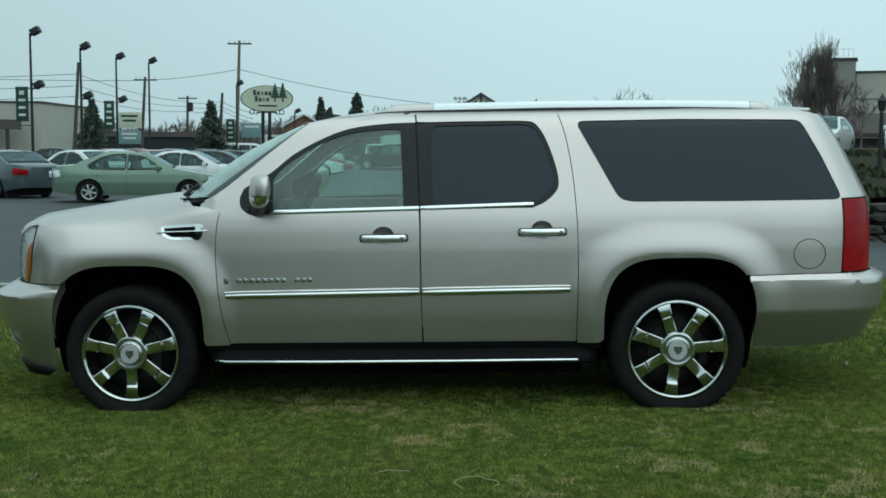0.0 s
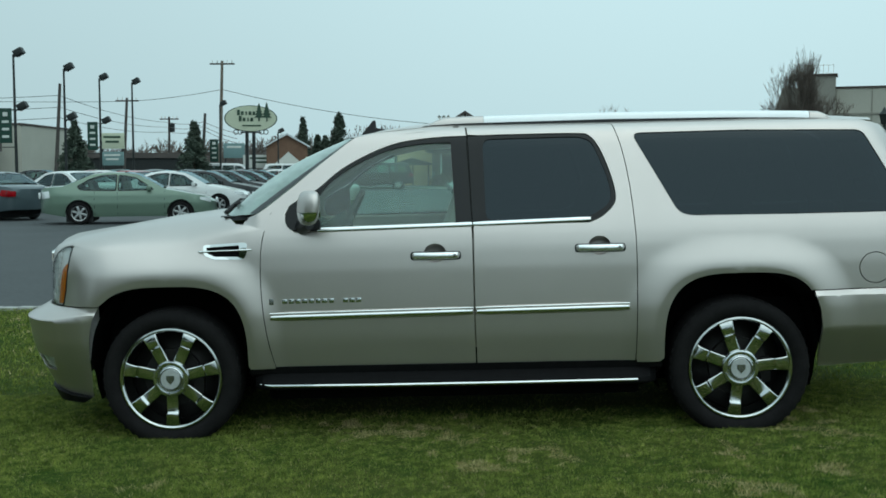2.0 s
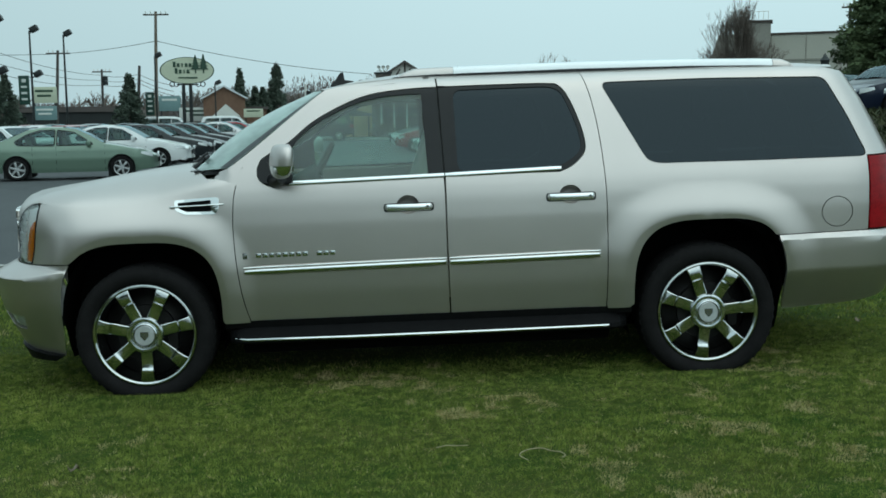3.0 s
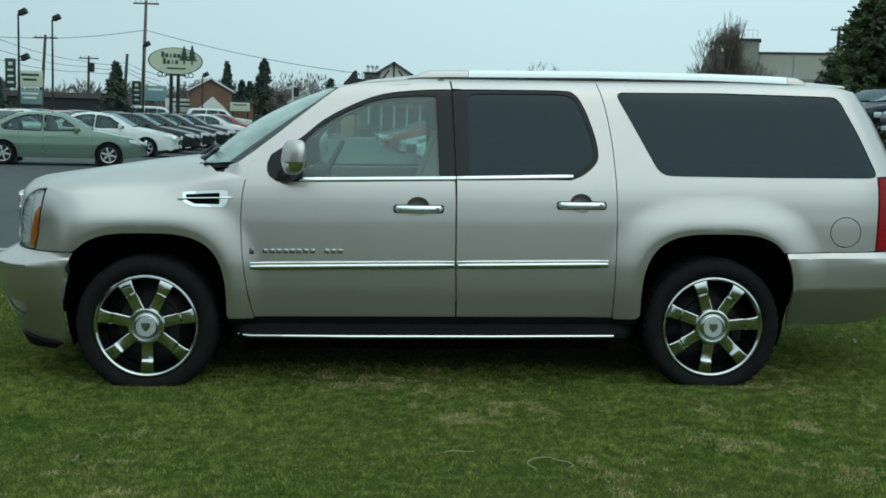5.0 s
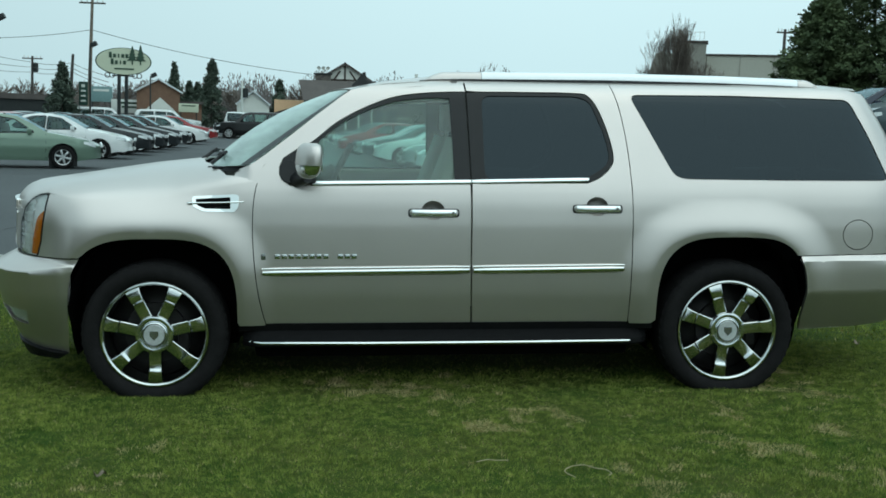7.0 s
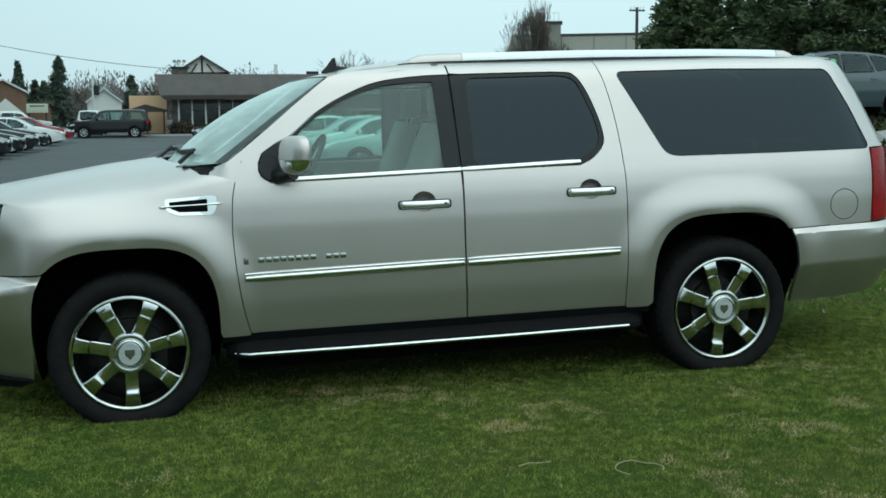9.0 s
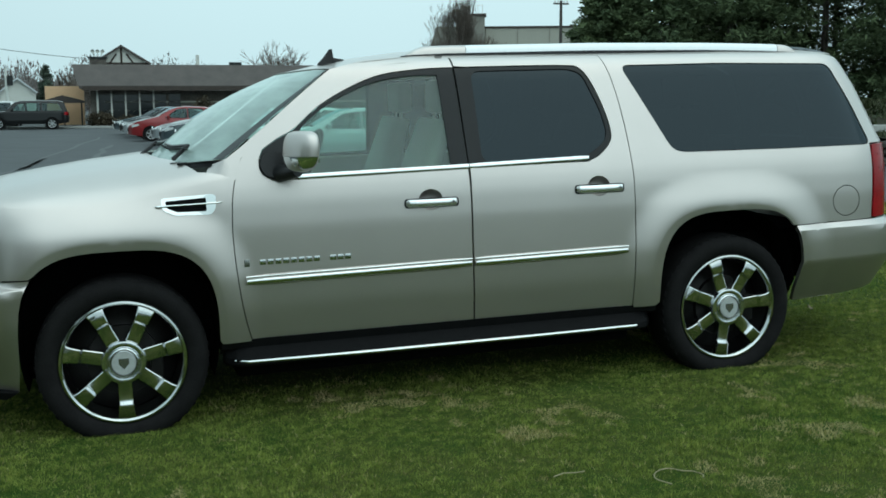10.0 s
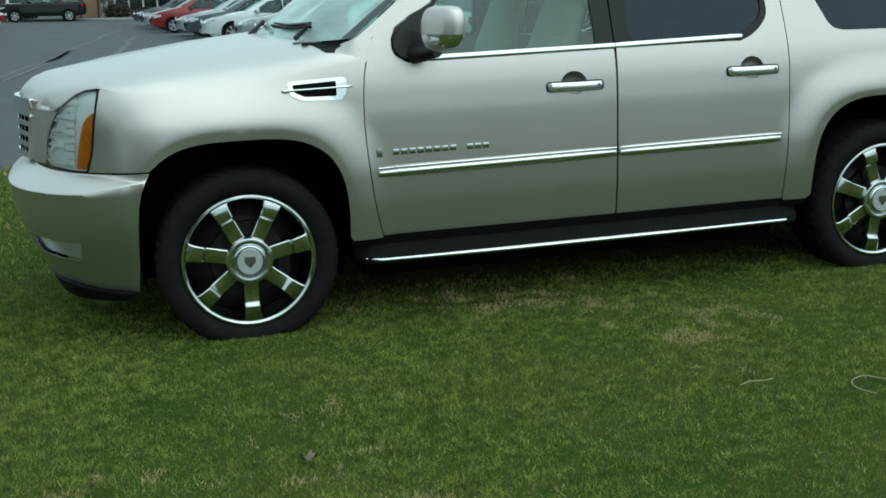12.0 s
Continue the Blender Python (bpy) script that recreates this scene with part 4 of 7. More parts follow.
# aerial fin
bm = bmesh.new()
fin_y, fz = -0.40, 1.803
fin_ = [(1.115, 0.0, 0.010), (1.145, 0.035, 0.011), (1.178, 0.086, 0.007), (1.196, 0.090, 0.005), (1.203, 0.034, 0.012), (1.255, 0.024, 0.013), (1.275, 0.0, 0.010)]
grid_mesh(bm, [[(x, fin_y - w, fz - 0.012), (x, fin_y - w * 0.5, fz + h * 0.5), (x, fin_y, fz + h * 0.85), (x, fin_y + w * 0.5, fz + h * 0.6), (x, fin_y + w, fz - 0.012)] for x, h, w in fin_])
part("aerial_fin", bm, BLACK, suv, "black shark-fin aerial")


# wheels
def wheel(hx, side, turn):
    w = new("wheel")
    w.parent = suv
    w.matrix_basis = pose(hx + (0.004 if hx < 1 else 0.012), -0.965 * side, HUB_Z - 0.007, 0, 0, 0 if side > 0 else 180)
    w["label"] = "large wheel with a seven-spoke chrome rim"
    bm = bmesh.new()
    tread = [(0.297, 0.030), (0.306, 0.010), (0.325, -0.004), (0.352, -0.010), (0.378, -0.004), (0.394, 0.012), (0.403, 0.035), (0.406, 0.06), (0.408, 0.10), (0.408, 0.18), (0.404, 0.24), (0.39, 0.272), (0.35, 0.285), (0.30, 0.262), (0.285, 0.15)]
    lathe(bm, tread, 64, closed=True)
    for k in range(48):
        a = 2 * math.pi * k / 48
        m = Matrix.Rotation(a, 4, "Y")
        vs = box(bm, (0.3995, 0.052, 0), (0.014, 0.05, 0.024), 0.003)
        bmesh.ops.transform(bm, matrix=m, verts=vs)
    part("tyre", bm, RUBBER, w, "black tyre")
    bm = bmesh.new()
    lathe(bm, [(0.300, 0.030), (0.302, 0.016), (0.298, 0.008), (0.289, 0.006), (0.281, 0.012), (0.275, 0.024), (0.272, 0.05), (0.266, 0.12), (0.262, 0.24)], 64)
    rim = part("rim", bm, SPOKE, w, "polished chrome rim")
    prof = [(0.090, 0.036, 0.0200), (0.12, 0.0345, 0.0205), (0.190, 0.035, 0.0215), (0.196, 0.0352, 0.0200), (0.208, 0.036, 0.0080), (0.214, 0.0363, 0.0068), (0.25, 0.039, 0.0075), (0.270, 0.043, 0.0100), (0.284, 0.052, 0.0160)]
    spoke_me = None
    for k in range(7):
        a = radians(90 + 360 / 7 * k + turn)
        if spoke_me is None:
            bm = bmesh.new()
            rows_ = []
            for r, hw, y in prof:
                rows_.append([(r, y + 0.045, -hw * 1.05), (r, y + 0.014, -hw), (r, y + 0.004, -hw * 0.93), (r, y + 0.0012, -hw * 0.80), (r, y, -hw * 0.3), (r, y, hw * 0.3), (r, y + 0.0012, hw * 0.80), (r, y + 0.004, hw * 0.93), (r, y + 0.014, hw), (r, y + 0.045, hw * 1.05)])
            grid_mesh(bm, rows_)
            sp = part("spoke", bm, SPOKE, rim, angle=16)
            spoke_me = sp.data
        else:
            sp = link("spoke", spoke_me, SPOKE, rim)
        sp.matrix_basis = Matrix.Rotation(a, 4, "Y")
    bm = bmesh.new()
    lathe(bm, [(0.0, -0.002), (0.066, -0.001), (0.072, 0.003), (0.074, 0.009), (0.078, 0.010), (0.081, 0.004), (0.094, 0.001), (0.103, 0.004), (0.107, 0.014), (0.109, 0.05)], 48)
    cap = part("hub_cap", bm, CHROME_SOFT, rim, "round chrome hub cap")
    bm = bmesh.new()
    lathe(bm, [(0.060, -0.001), (0.061, -0.006), (0.064, -0.006), (0.066, -0.001)], 36, closed=True)
    prism(bm, [(-0.024, 0.022), (0.024, 0.022), (0.024, -0.004), (0.0, -0.030), (-0.024, -0.004)], -0.007, -0.001, lambda a_, b_, d: (a_, d, b_))
    part("cap_emblem", bm, BADGE, cap, "raised shield on the cap")
    bm = bmesh.new()
    lathe(bm, [(0.0, -0.0045), (0.054, -0.0045), (0.057, -0.001)], 36)
    part("cap_face", bm, CAP_FACE, cap, "pale round cap face")
    for k in range(6):
        a = radians(60 * k + 20)
        bm = bmesh.new()
        lathe(bm, [(0.0, -0.001), (0.006, 0.0), (0.007, 0.006)], 10, Matrix.Translation((0.091 * math.cos(a), -0.001, 0.091 * math.sin(a))))
        part("wheel_nut", bm, BADGE, w)
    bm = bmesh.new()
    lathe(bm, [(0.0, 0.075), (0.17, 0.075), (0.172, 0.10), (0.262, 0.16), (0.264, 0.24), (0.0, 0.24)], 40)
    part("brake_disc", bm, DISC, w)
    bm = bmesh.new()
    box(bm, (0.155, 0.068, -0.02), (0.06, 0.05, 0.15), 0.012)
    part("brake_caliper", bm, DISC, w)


for s_ in (1, -1):
    for hx_ in HUBS:
        wheel(hx_, s_, (0 if hx_ < 1 else 8) * s_)


# door mirrors
def mirror(side):
    bm = bmesh.new()
    c = Vector((0.868, -1.165, 1.358))
    low, high = -0.084, 0.106

    def shell(h0, h1, grow, n=14):
        rows_ = []
        for j in range(n + 1):
            z = lerp(h0, h1, j / n)
            up, dn = max(0.0, z) / high, max(0.0, -z) / -low
            fit = (1 - min(up, 0.992) ** 3.2) ** (1 / 3.2) * (1 - min(dn, 0.985) ** 2.4) ** (1 / 2.4)
            fit = lerp(fit, 1.0, 0.25 if up else 0.12)
            row = []
            for k in range(33):
                a = 2 * math.pi * k / 32
                ca, sa = math.cos(a), math.sin(a)
                px = math.copysign(abs(ca) ** 0.78, ca) * 0.054 * fit * grow * (1.0 if ca > 0 else 1.12)
                py = math.copysign(abs(sa) ** 0.78, sa) * 0.116 * fit * grow
                row.append((c.x + px - 0.32 * py + 0.10 * z, (c.y + py) * side, c.z + z))
            rows_.append(row)
        return rows_
    rows_ = shell(-0.010, high, 1.0)
    vs = grid_mesh(bm, rows_)
    bm.faces.new(vs[-1])
    house = part("mirror_housing", bm, PAINT, suv, "door mirror with a body-coloured cap over chrome", angle=75)
    bm = bmesh.new()
    rows_ = shell(low, -0.012, 1.012)
    vs = grid_mesh(bm, rows_)
    bm.faces.new(vs[0][::-1])
    bm.faces.new(vs[-1])
    part("chrome_shell", bm, CHROME, house, "chrome lower half", angle=75)
    bm = bmesh.new()
    box(bm, (c.x + 0.046, c.y * side, c.z + 0.012), (0.004, 0.15, 0.11), 0.001, Matrix.Rotation(radians(20) * side, 3, "Z"))
    part("mirror_glass", bm, CHROME, house)
    bm = bmesh.new()
    prism(bm, rounded([(0.735, 1.240), (0.905, 1.236), (0.905, 1.300), (0.80, 1.360), (0.728, 1.364), (0.704, 1.320), (0.704, 1.280)], 0.035), 0, 1, lambda a, b, d: (a, (side_of(a, b)[1] - 0.006 - 0.02 * d) * side, b))
    tube(bm, [(0.80, -0.95 * side, 1.255), (0.83, -1.03 * side, 1.262), (0.86, -1.10 * side, 1.275)], [0.045, 0.036, 0.030], 10)
    part("mirror_foot", bm, BLACK, house, "black mirror foot")


mirror(1)
mirror(-1)

# name badge as plain bars
for k, (x0, w) in enumerate([(0.598, 0.026)] + [(0.673 + 0.0385 * i, 0.030) for i in range(8)] + [(1.024 + 0.038 * i, 0.031) for i in range(3)]):
    zc_ = 0.826 + 0.003 * (x0 - 0.6)
    y_ = float(side_of(x0 + w / 2, zc_)[1])
    bm = bmesh.new()
    box(bm, (x0 + w / 2, y_ - 0.003, zc_), (w, 0.006, 0.036 if k == 0 else 0.026), 0.002)
    part("badge_bar", bm, BADGE if k == 0 else CHROME_SOFT, suv)

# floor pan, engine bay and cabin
# the low full-width box is added to block light and darken the ground
for nm_, c_, d_ in (("floor_pan", (1.65, 0, 0.36), (2.3, 1.76, 0.14)), ("ground_shade_box", (1.65, 0, 0.29), (2.2, 1.66, 0.14)), ("chassis_frame", (1.6, 0, 0.40), (4.0, 1.2, 0.16)),
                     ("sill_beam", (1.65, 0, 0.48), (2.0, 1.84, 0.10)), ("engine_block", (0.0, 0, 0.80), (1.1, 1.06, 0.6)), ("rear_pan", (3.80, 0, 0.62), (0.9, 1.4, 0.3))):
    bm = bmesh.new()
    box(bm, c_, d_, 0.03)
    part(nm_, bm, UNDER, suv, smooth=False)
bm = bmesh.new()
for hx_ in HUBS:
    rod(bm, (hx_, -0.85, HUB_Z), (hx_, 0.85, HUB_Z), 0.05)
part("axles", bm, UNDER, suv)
for s_ in (1, -1):
    bm = bmesh.new()
    grid_mesh(bm, [[(x, -y * s_, z) for y, z in ((0.90, 0.52), (0.905, 0.90), (0.885, 1.10), (0.875, 1.225), (0.905, 1.238))] for x in (0.63, 1.2, 1.75, 2.1, 2.6)])
    part("door_lining", bm, LEATHER, suv, "beige door lining")
    bm = bmesh.new()
    grid_mesh(bm, [[(x + (1.25 - z) * 0.05, -(float(np.interp(z, FINE_Z, FINE_Y)) - 0.04) * s_, z) for x in (1.70, 1.85)] for z in (1.24, 1.4, 1.6, 1.78)])
    part("pillar_lining", bm, DASH, suv)
    bm = bmesh.new()
    grid_mesh(bm, [[(x, -y * s_, z) for y, z in ((0.84, 0.99), (0.86, 1.10), (0.86, 1.25))] for x in (2.6, 3.4, 4.2)])
    part("load_lining", bm, DASH, suv)
for s_ in (1, -1):
    bm = bmesh.new()
    line = [(1.25, 1.735), (1.45, 1.772), (1.75, 1.785), (2.6, 1.79)]
    grid_mesh(bm, [[(x - 0.03 * k, -(float(np.interp(z, FINE_Z, FINE_Y)) - 0.05 - 0.012 * k) * s_, z + 0.012 * k - 0.065) for k in range(3)] for x, z in line])
    part("pillar_lining", bm, LEATHER, suv, "beige pillar lining")
bm = bmesh.new()
grid_mesh(bm, [[(x, y, float(roof_at(x, y)[2]) - 0.05) for y in (-0.66, -0.3, 0, 0.3, 0.66)] for x in (1.12, 1.6, 2.2, 3.0, 4.0)])
part("headlining", bm, LEATHER, suv, "beige headlining")
bm = bmesh.new()
grid_mesh(bm, [[(x, y, z - 0.04 * (y / 0.85) ** 4) for y in np.linspace(-0.86, 0.86, 11)] for x, z in ((0.30, 1.24), (0.55, 1.262), (0.72, 1.255), (0.80, 1.215), (0.82, 1.12), (0.74, 0.95), (0.66, 0.7))])
part("dashboard", bm, DASH, suv, "dark grey dashboard")
bm = bmesh.new()
lathe(bm, [(0.185 + 0.016 * math.cos(2 * math.pi * k / 8), 0.016 * math.sin(2 * math.pi * k / 8)) for k in range(8)], 32, pose(1.02, -0.42, 1.275, 0, 0, 90) @ pose(0, 0, 0, 28, 0, 0), closed=True)
steer = part("steering_wheel", bm, DASH, suv, "dark steering wheel")
bm = bmesh.new()
for a_deg in (0, 180, 270):
    m_ = pose(1.02, -0.42, 1.275, 0, 0, 90) @ pose(0, 0, 0, 28, 0, 0)
    rod(bm, m_ @ Vector((0, 0, 0)), m_ @ Vector((0.18 * math.cos(radians(a_deg)), 0, 0.18 * math.sin(radians(a_deg)))), 0.022, 0.014)
rod(bm, (1.02, -0.42, 1.275), (0.78, -0.42, 1.15), 0.06, 0.05)
part("steering_column", bm, DASH, steer)


def seat(x, y, wide, mat, back=0.62):
    holder = new("seat")
    holder.parent = suv
    holder.matrix_basis = pose(x, y, 0)
    holder["label"] = "beige leather seat"
    bm = bmesh.new()
    box(bm, (0, 0, 0.80), (0.52, wide, 0.18), 0.06)
    part("seat_cushion", bm, mat, holder)
    bm = bmesh.new()
    rows_ = []
    for j in range(9):
        t = j / 8
        cx, z, h = 0.20 + 0.20 * t, 0.86 + back * t, wide * 0.5 * (1 - 0.22 * t * t)
        th = 0.085 * (1 - 0.35 * t)
        rows_.append([(cx + th * math.cos(a), h * math.copysign(abs(math.sin(a)) ** 0.5, math.sin(a)), z - th * 0.3 * math.cos(a)) for a in [2 * math.pi * k / 20 for k in range(21)]])
    vs = grid_mesh(bm, rows_)
    bm.faces.new(vs[-1])
    part("seat_back", bm, mat, holder, angle=60)
    bm = bmesh.new()
    box(bm, (0.43, 0, 0.86 + back + 0.13), (0.10, wide * 0.52, 0.19), 0.04)
    rod(bm, (0.41, -0.06, 0.80 + back), (0.425, -0.06, 0.95 + back), 0.008)
    rod(bm, (0.41, 0.06, 0.80 + back), (0.425, 0.06, 0.95 + back), 0.008)
    part("headrest", bm, mat, holder)


seat(1.36, -0.42, 0.56, LEATHER)
seat(1.36, 0.42, 0.56, LEATHER)
seat(2.25, -0.42, 0.56, LEATHER)
seat(2.25, 0.42, 0.56, LEATHER)
seat(3.15, 0.0, 0.9, LEATHER)
bm = bmesh.new()
box(bm, (1.32, 0, 0.80), (0.75, 0.24, 0.36), 0.04)
part("centre_console", bm, DASH, suv)

# ---- ground ----
ASPHALT = material("asphalt", (0.060, 0.066, 0.069), rough=0.85, color2=(0.036, 0.040, 0.042), scale=0.35, fine=14, bump=0.35, bump_scale=90)
SOIL = material("lawn_soil", (0.020, 0.050, 0.008), rough=0.95, color2=(0.055, 0.062, 0.018), spec=0.03, scale=1.3, fine=26, bump=0.6, bump_scale=40)
MULCH = material("bank_mulch", (0.036, 0.030, 0.022), rough=0.97, spec=0.1, color2=(0.018, 0.022, 0.010), scale=0.8, fine=18, bump=0.8, bump_scale=18)
STONE = material("field_stone", (0.070, 0.060, 0.050), rough=0.95, spec=0.15, color2=(0.030, 0.027, 0.024), scale=3.0, bump=0.7, bump_scale=12, random_tint=0.35)
BOULDER = material("pale_boulder", (0.46, 0.45, 0.42), rough=0.9, color2=(0.22, 0.21, 0.19), scale=2.6, bump=0.7, bump_scale=9)
SNOW_STRIP = material("concrete_kerb", (0.42, 0.42, 0.40), rough=0.9, vary=0.3, scale=2)


def bank_line(x):
    return 10.3 + 0.22 * (x - 9)


def height(x, y):
    """The lie of the land: the lawn falls a little along the car, the lot is level, a bank rises on one side."""
    x, y = np.asarray(x, float), np.asarray(y, float)
    slope = math.tan(radians(LEAN)) * np.clip(x, -4, 11) * step_up(20, 7, y)
    mask = step_up(5.5, 8.5, x - 0.24 * (y - 10))
    d = y - bank_line(x)
    rise = 0.62 * step_up(0.05, 0.45, d) + 0.80 * step_up(0.4, 7.0, d)
    return slope + mask * rise


def terrain(name, xs, ys, lift, mat, keep=None):
    gx, gy = np.meshgrid(xs, ys)
    gz = height(gx, gy) + lift
    nx, ny = len(xs), len(ys)
    verts = np.stack([gx.ravel(), gy.ravel(), gz.ravel()], 1)
    i = (np.arange(ny - 1)[:, None] * nx + np.arange(nx - 1)[None, :]).ravel()
    quads = np.stack([i, i + 1, i + nx + 1, i + nx], 1)
    if keep is not None:
        c = verts[quads].mean(1)
        quads = quads[keep(c[:, 0], c[:, 1])]
    me = bpy.data.meshes.new(name)
    me.from_pydata(verts.tolist(), [], quads.tolist())
    me.polygons.foreach_set("use_smooth", [True] * len(quads))
    ob = link(name, me, mat)
    return tagged(ob, kind="structure")


far_ = [-900, -500, -250, -120, -70]
tagged(terrain("ground", np.array(far_ + list(np.arange(-40, 40, 1.0)) + [45, 55, 70, 120, 250, 500, 900]), np.array(far_ + list(np.arange(-40, 60, 0.8)) + [70, 85, 100, 130, 250, 500, 900]), 0.0, ASPHALT), "worn grey asphalt of the parking lot", "asphalt")


def lawn_edge(x):
    return np.interp(x, [-60, -8, -3.2, -1.6, 3, 8, 10.1, 40], [6.2, 5.7, 5.45, 5.1, 5.0, 5.5, 6.2, 9.0])


lx_ = np.concatenate([np.arange(-60, -8, 2.0), np.arange(-8, 14, 0.25), np.arange(14, 42, 2.0)])
lt_ = np.concatenate([np.linspace(0, 0.7, 30), np.linspace(0.72, 1.0, 50)])
gx, gt = np.meshgrid(lx_, lt_)
gy = -10.2 + (lawn_edge(gx) + 10.2) * gt
gz = height(gx, gy) + 0.012 + 0.02 * np.clip((lawn_edge(gx) - gy) / 0.15, 0, 1)
i_ = (np.arange(len(lt_) - 1)[:, None] * len(lx_) + np.arange(len(lx_) - 1)[None, :]).ravel()
me = bpy.data.meshes.new("lawn")
me.from_pydata(np.stack([gx.ravel(), gy.ravel(), gz.ravel()], 1).tolist(), [], np.stack([i_, i_ + 1, i_ + len(lx_) + 1, i_ + len(lx_)], 1).tolist())
me.polygons.foreach_set("use_smooth", [True] * len(me.polygons))
tagged(link("lawn", me, SOIL), "short green lawn with pale patches", "lawn", kind="structure")

# low worn kerb along the lot
bm = bmesh.new()
for k in range(60):
    xk = -14 + 0.2 * k
    yk = float(lawn_edge(xk)) + 0.05
    jit = noise.noise(Vector((xk * 3.1, 2.0, 5.0)))
    box(bm, (xk, yk + 0.03 * jit, float(height(xk, yk)) + 0.02 + 0.015 * jit), (0.185, 0.12 + 0.04 * jit, 0.07), 0.012, Matrix.Rotation(radians(-6 + 5 * jit), 3, "Z"))
tagged(part("kerb", bm, SNOW_STRIP), "low worn pale kerb between lawn and lot", "kerb", kind="structure")

# unseen pavement and kerb closing the lawn, added to brighten the doors' reflections
bm = bmesh.new()
grid_mesh(bm, [[(x, y, float(height(x, -11.0)) + z) for y, z in ((-10.1, 0.0), (-10.12, 0.045), (-12.4, 0.045), (-12.55, 0.04), (-12.57, -0.1))] for x in np.arange(-60, 61, 2.0)])
tagged(part("pavement", bm, SNOW_STRIP), "unseen pale concrete pavement added to brighten the door reflections", "pavement", kind="structure")

# tar seams and tyre marks on the lot
TAR = material("tar_seam", (0.034, 0.037, 0.038), rough=0.6, vary=0.3, scale=4)
for k, (x0, y0, x1, y1, w) in enumerate([(-3.6, 8.5, -1.2, 31.0, 0.10), (-5.5, 13, 2.0, 15.5, 0.07), (-2.6, 16.0, 0.2, 52.0, 0.12), (-9.0, 19.0, -3.5, 24.0, 0.08), (-0.4, 24, 0.5, 40, 0.16)]):
    bm = bmesh.new()
    rg_ = random.Random(k)
    rows_ = []
    for j in range(41):
        t = j / 40
        cx = lerp(x0, x1, t) + 0.28 * noise.noise(Vector((t * 5, k * 3.7, 0)))
        cy = lerp(y0, y1, t) + 0.28 * noise.noise(Vector((t * 5, k * 3.7, 9)))
        hw = w * (0.6 + 0.7 * abs(noise.noise(Vector((t * 11, k, 4))))) * min(1, 12 * t + 0.1, 12 * (1 - t) + 0.1)
        rows_.append([(cx - hw, cy, float(height(cx, cy)) + 0.006), (cx + hw, cy + hw * 0.3, float(height(cx, cy)) + 0.006)])
    grid_mesh(bm, rows_)
    tagged(part("tar_seam", bm, TAR), "dark tar seam on the asphalt", "tar seam", kind="structure")

# the planted bank with its dry stone wall
tagged(terrain("bank", np.arange(5.0, 48, 0.5), np.arange(9.6, 60, 0.4), 0.13, MULCH, lambda x, y: (y > bank_line(x) + 0.45) & (x - 0.24 * (y - 10) > 5.0) & (y < bank_line(x) + 10.5)), "brown mulched bank with thin grass", "bank")


def stone_mesh(seed, flat=0.7):
    rng = random.Random(seed)
    bm = bmesh.new()
    bmesh.ops.create_icosphere(bm, subdivisions=1, radius=0.5)
    for v in bm.verts:
        v.co *= 0.82 + 0.36 * rng.random()
        v.co = Vector((max(-0.42, min(0.42, v.co.x)), max(-0.42, min(0.42, v.co.y)), max(-0.36, min(0.36, v.co.z))))
    me = bpy.data.meshes.new("stone")
    bm.to_mesh(me)
    bm.free()
    me.materials.append(STONE)
    return me


stones_ = [stone_mesh(k) for k in range(6)]
rng = random.Random(5)
wall = tagged(new("stone_wall"), "dry stone retaining wall of rough brown stones", "wall", kind="structure")
x_ = 0.0
for row in range(4):
    x_ = 7.2 + rng.random() * 0.3
    while x_ < 22:
        w = 0.28 + 0.34 * rng.random()
        st = new("stone", stones_[rng.randrange(6)])
        st.parent = wall
        yy = float(bank_line(x_)) + 0.05 + 0.09 * row
        zz = float(height(x_, bank_line(x_) - 0.2)) + 0.09 + 0.165 * row
        st.matrix_basis = pose(x_ + w / 2, yy, zz, 0, 0, rng.uniform(-12, 12)) @ Matrix.Diagonal((w * 1.12, 0.42, 0.22, 1))
        x_ += w * 0.96


def boulder(x, y, s, seed):
    rg = random.Random(seed)
    bm = bmesh.new()
    bmesh.ops.create_icosphere(bm, subdivisions=2, radius=0.5)
    for v in bm.verts:
        n = noise.noise(v.co * 2.3 + Vector((seed, 0, 0)))
        v.co *= 0.9 + 0.5 * n
        v.co.z = max(v.co.z, -0.25)
    ob = part("boulder", bm, BOULDER, None, smooth=False)
    ob.matrix_world = pose(x, y, float(height(x, y)) + 0.22 * s[2], 0, 0, rg.uniform(0, 360)) @ Matrix.Diagonal((*s, 1))
    return tagged(ob, "pale angular boulder on the planted bank", "boulder", "boulders on the bank")


for k, (bx, by, bs) in enumerate([(9.3, 10.9, (0.85, 0.6, 0.75)), (10.1, 11.1, (0.7, 0.6, 0.5)), (9.8, 10.75, (0.45, 0.4, 0.35)), (11.6, 11.6, (0.8, 0.6, 0.5)), (13.5, 12.0, (0.9, 0.7, 0.55))]):
    boulder(bx, by, bs, k + 3)
bm = bmesh.new()
for k in range(18):
    xk = 12.4 + k * 0.62
    yk = 12.35 + 0.22 * (xk - 12.4) - 0.0
    box(bm, (xk, yk, float(height(xk, yk)) + 0.20), (0.60, 0.18, 0.24), 0.02, Matrix.Rotation(math.atan(0.22), 3, "Z"))
tagged(part("kerb", bm, SNOW_STRIP), "pale concrete kerb on the bank", "kerb", kind="structure")


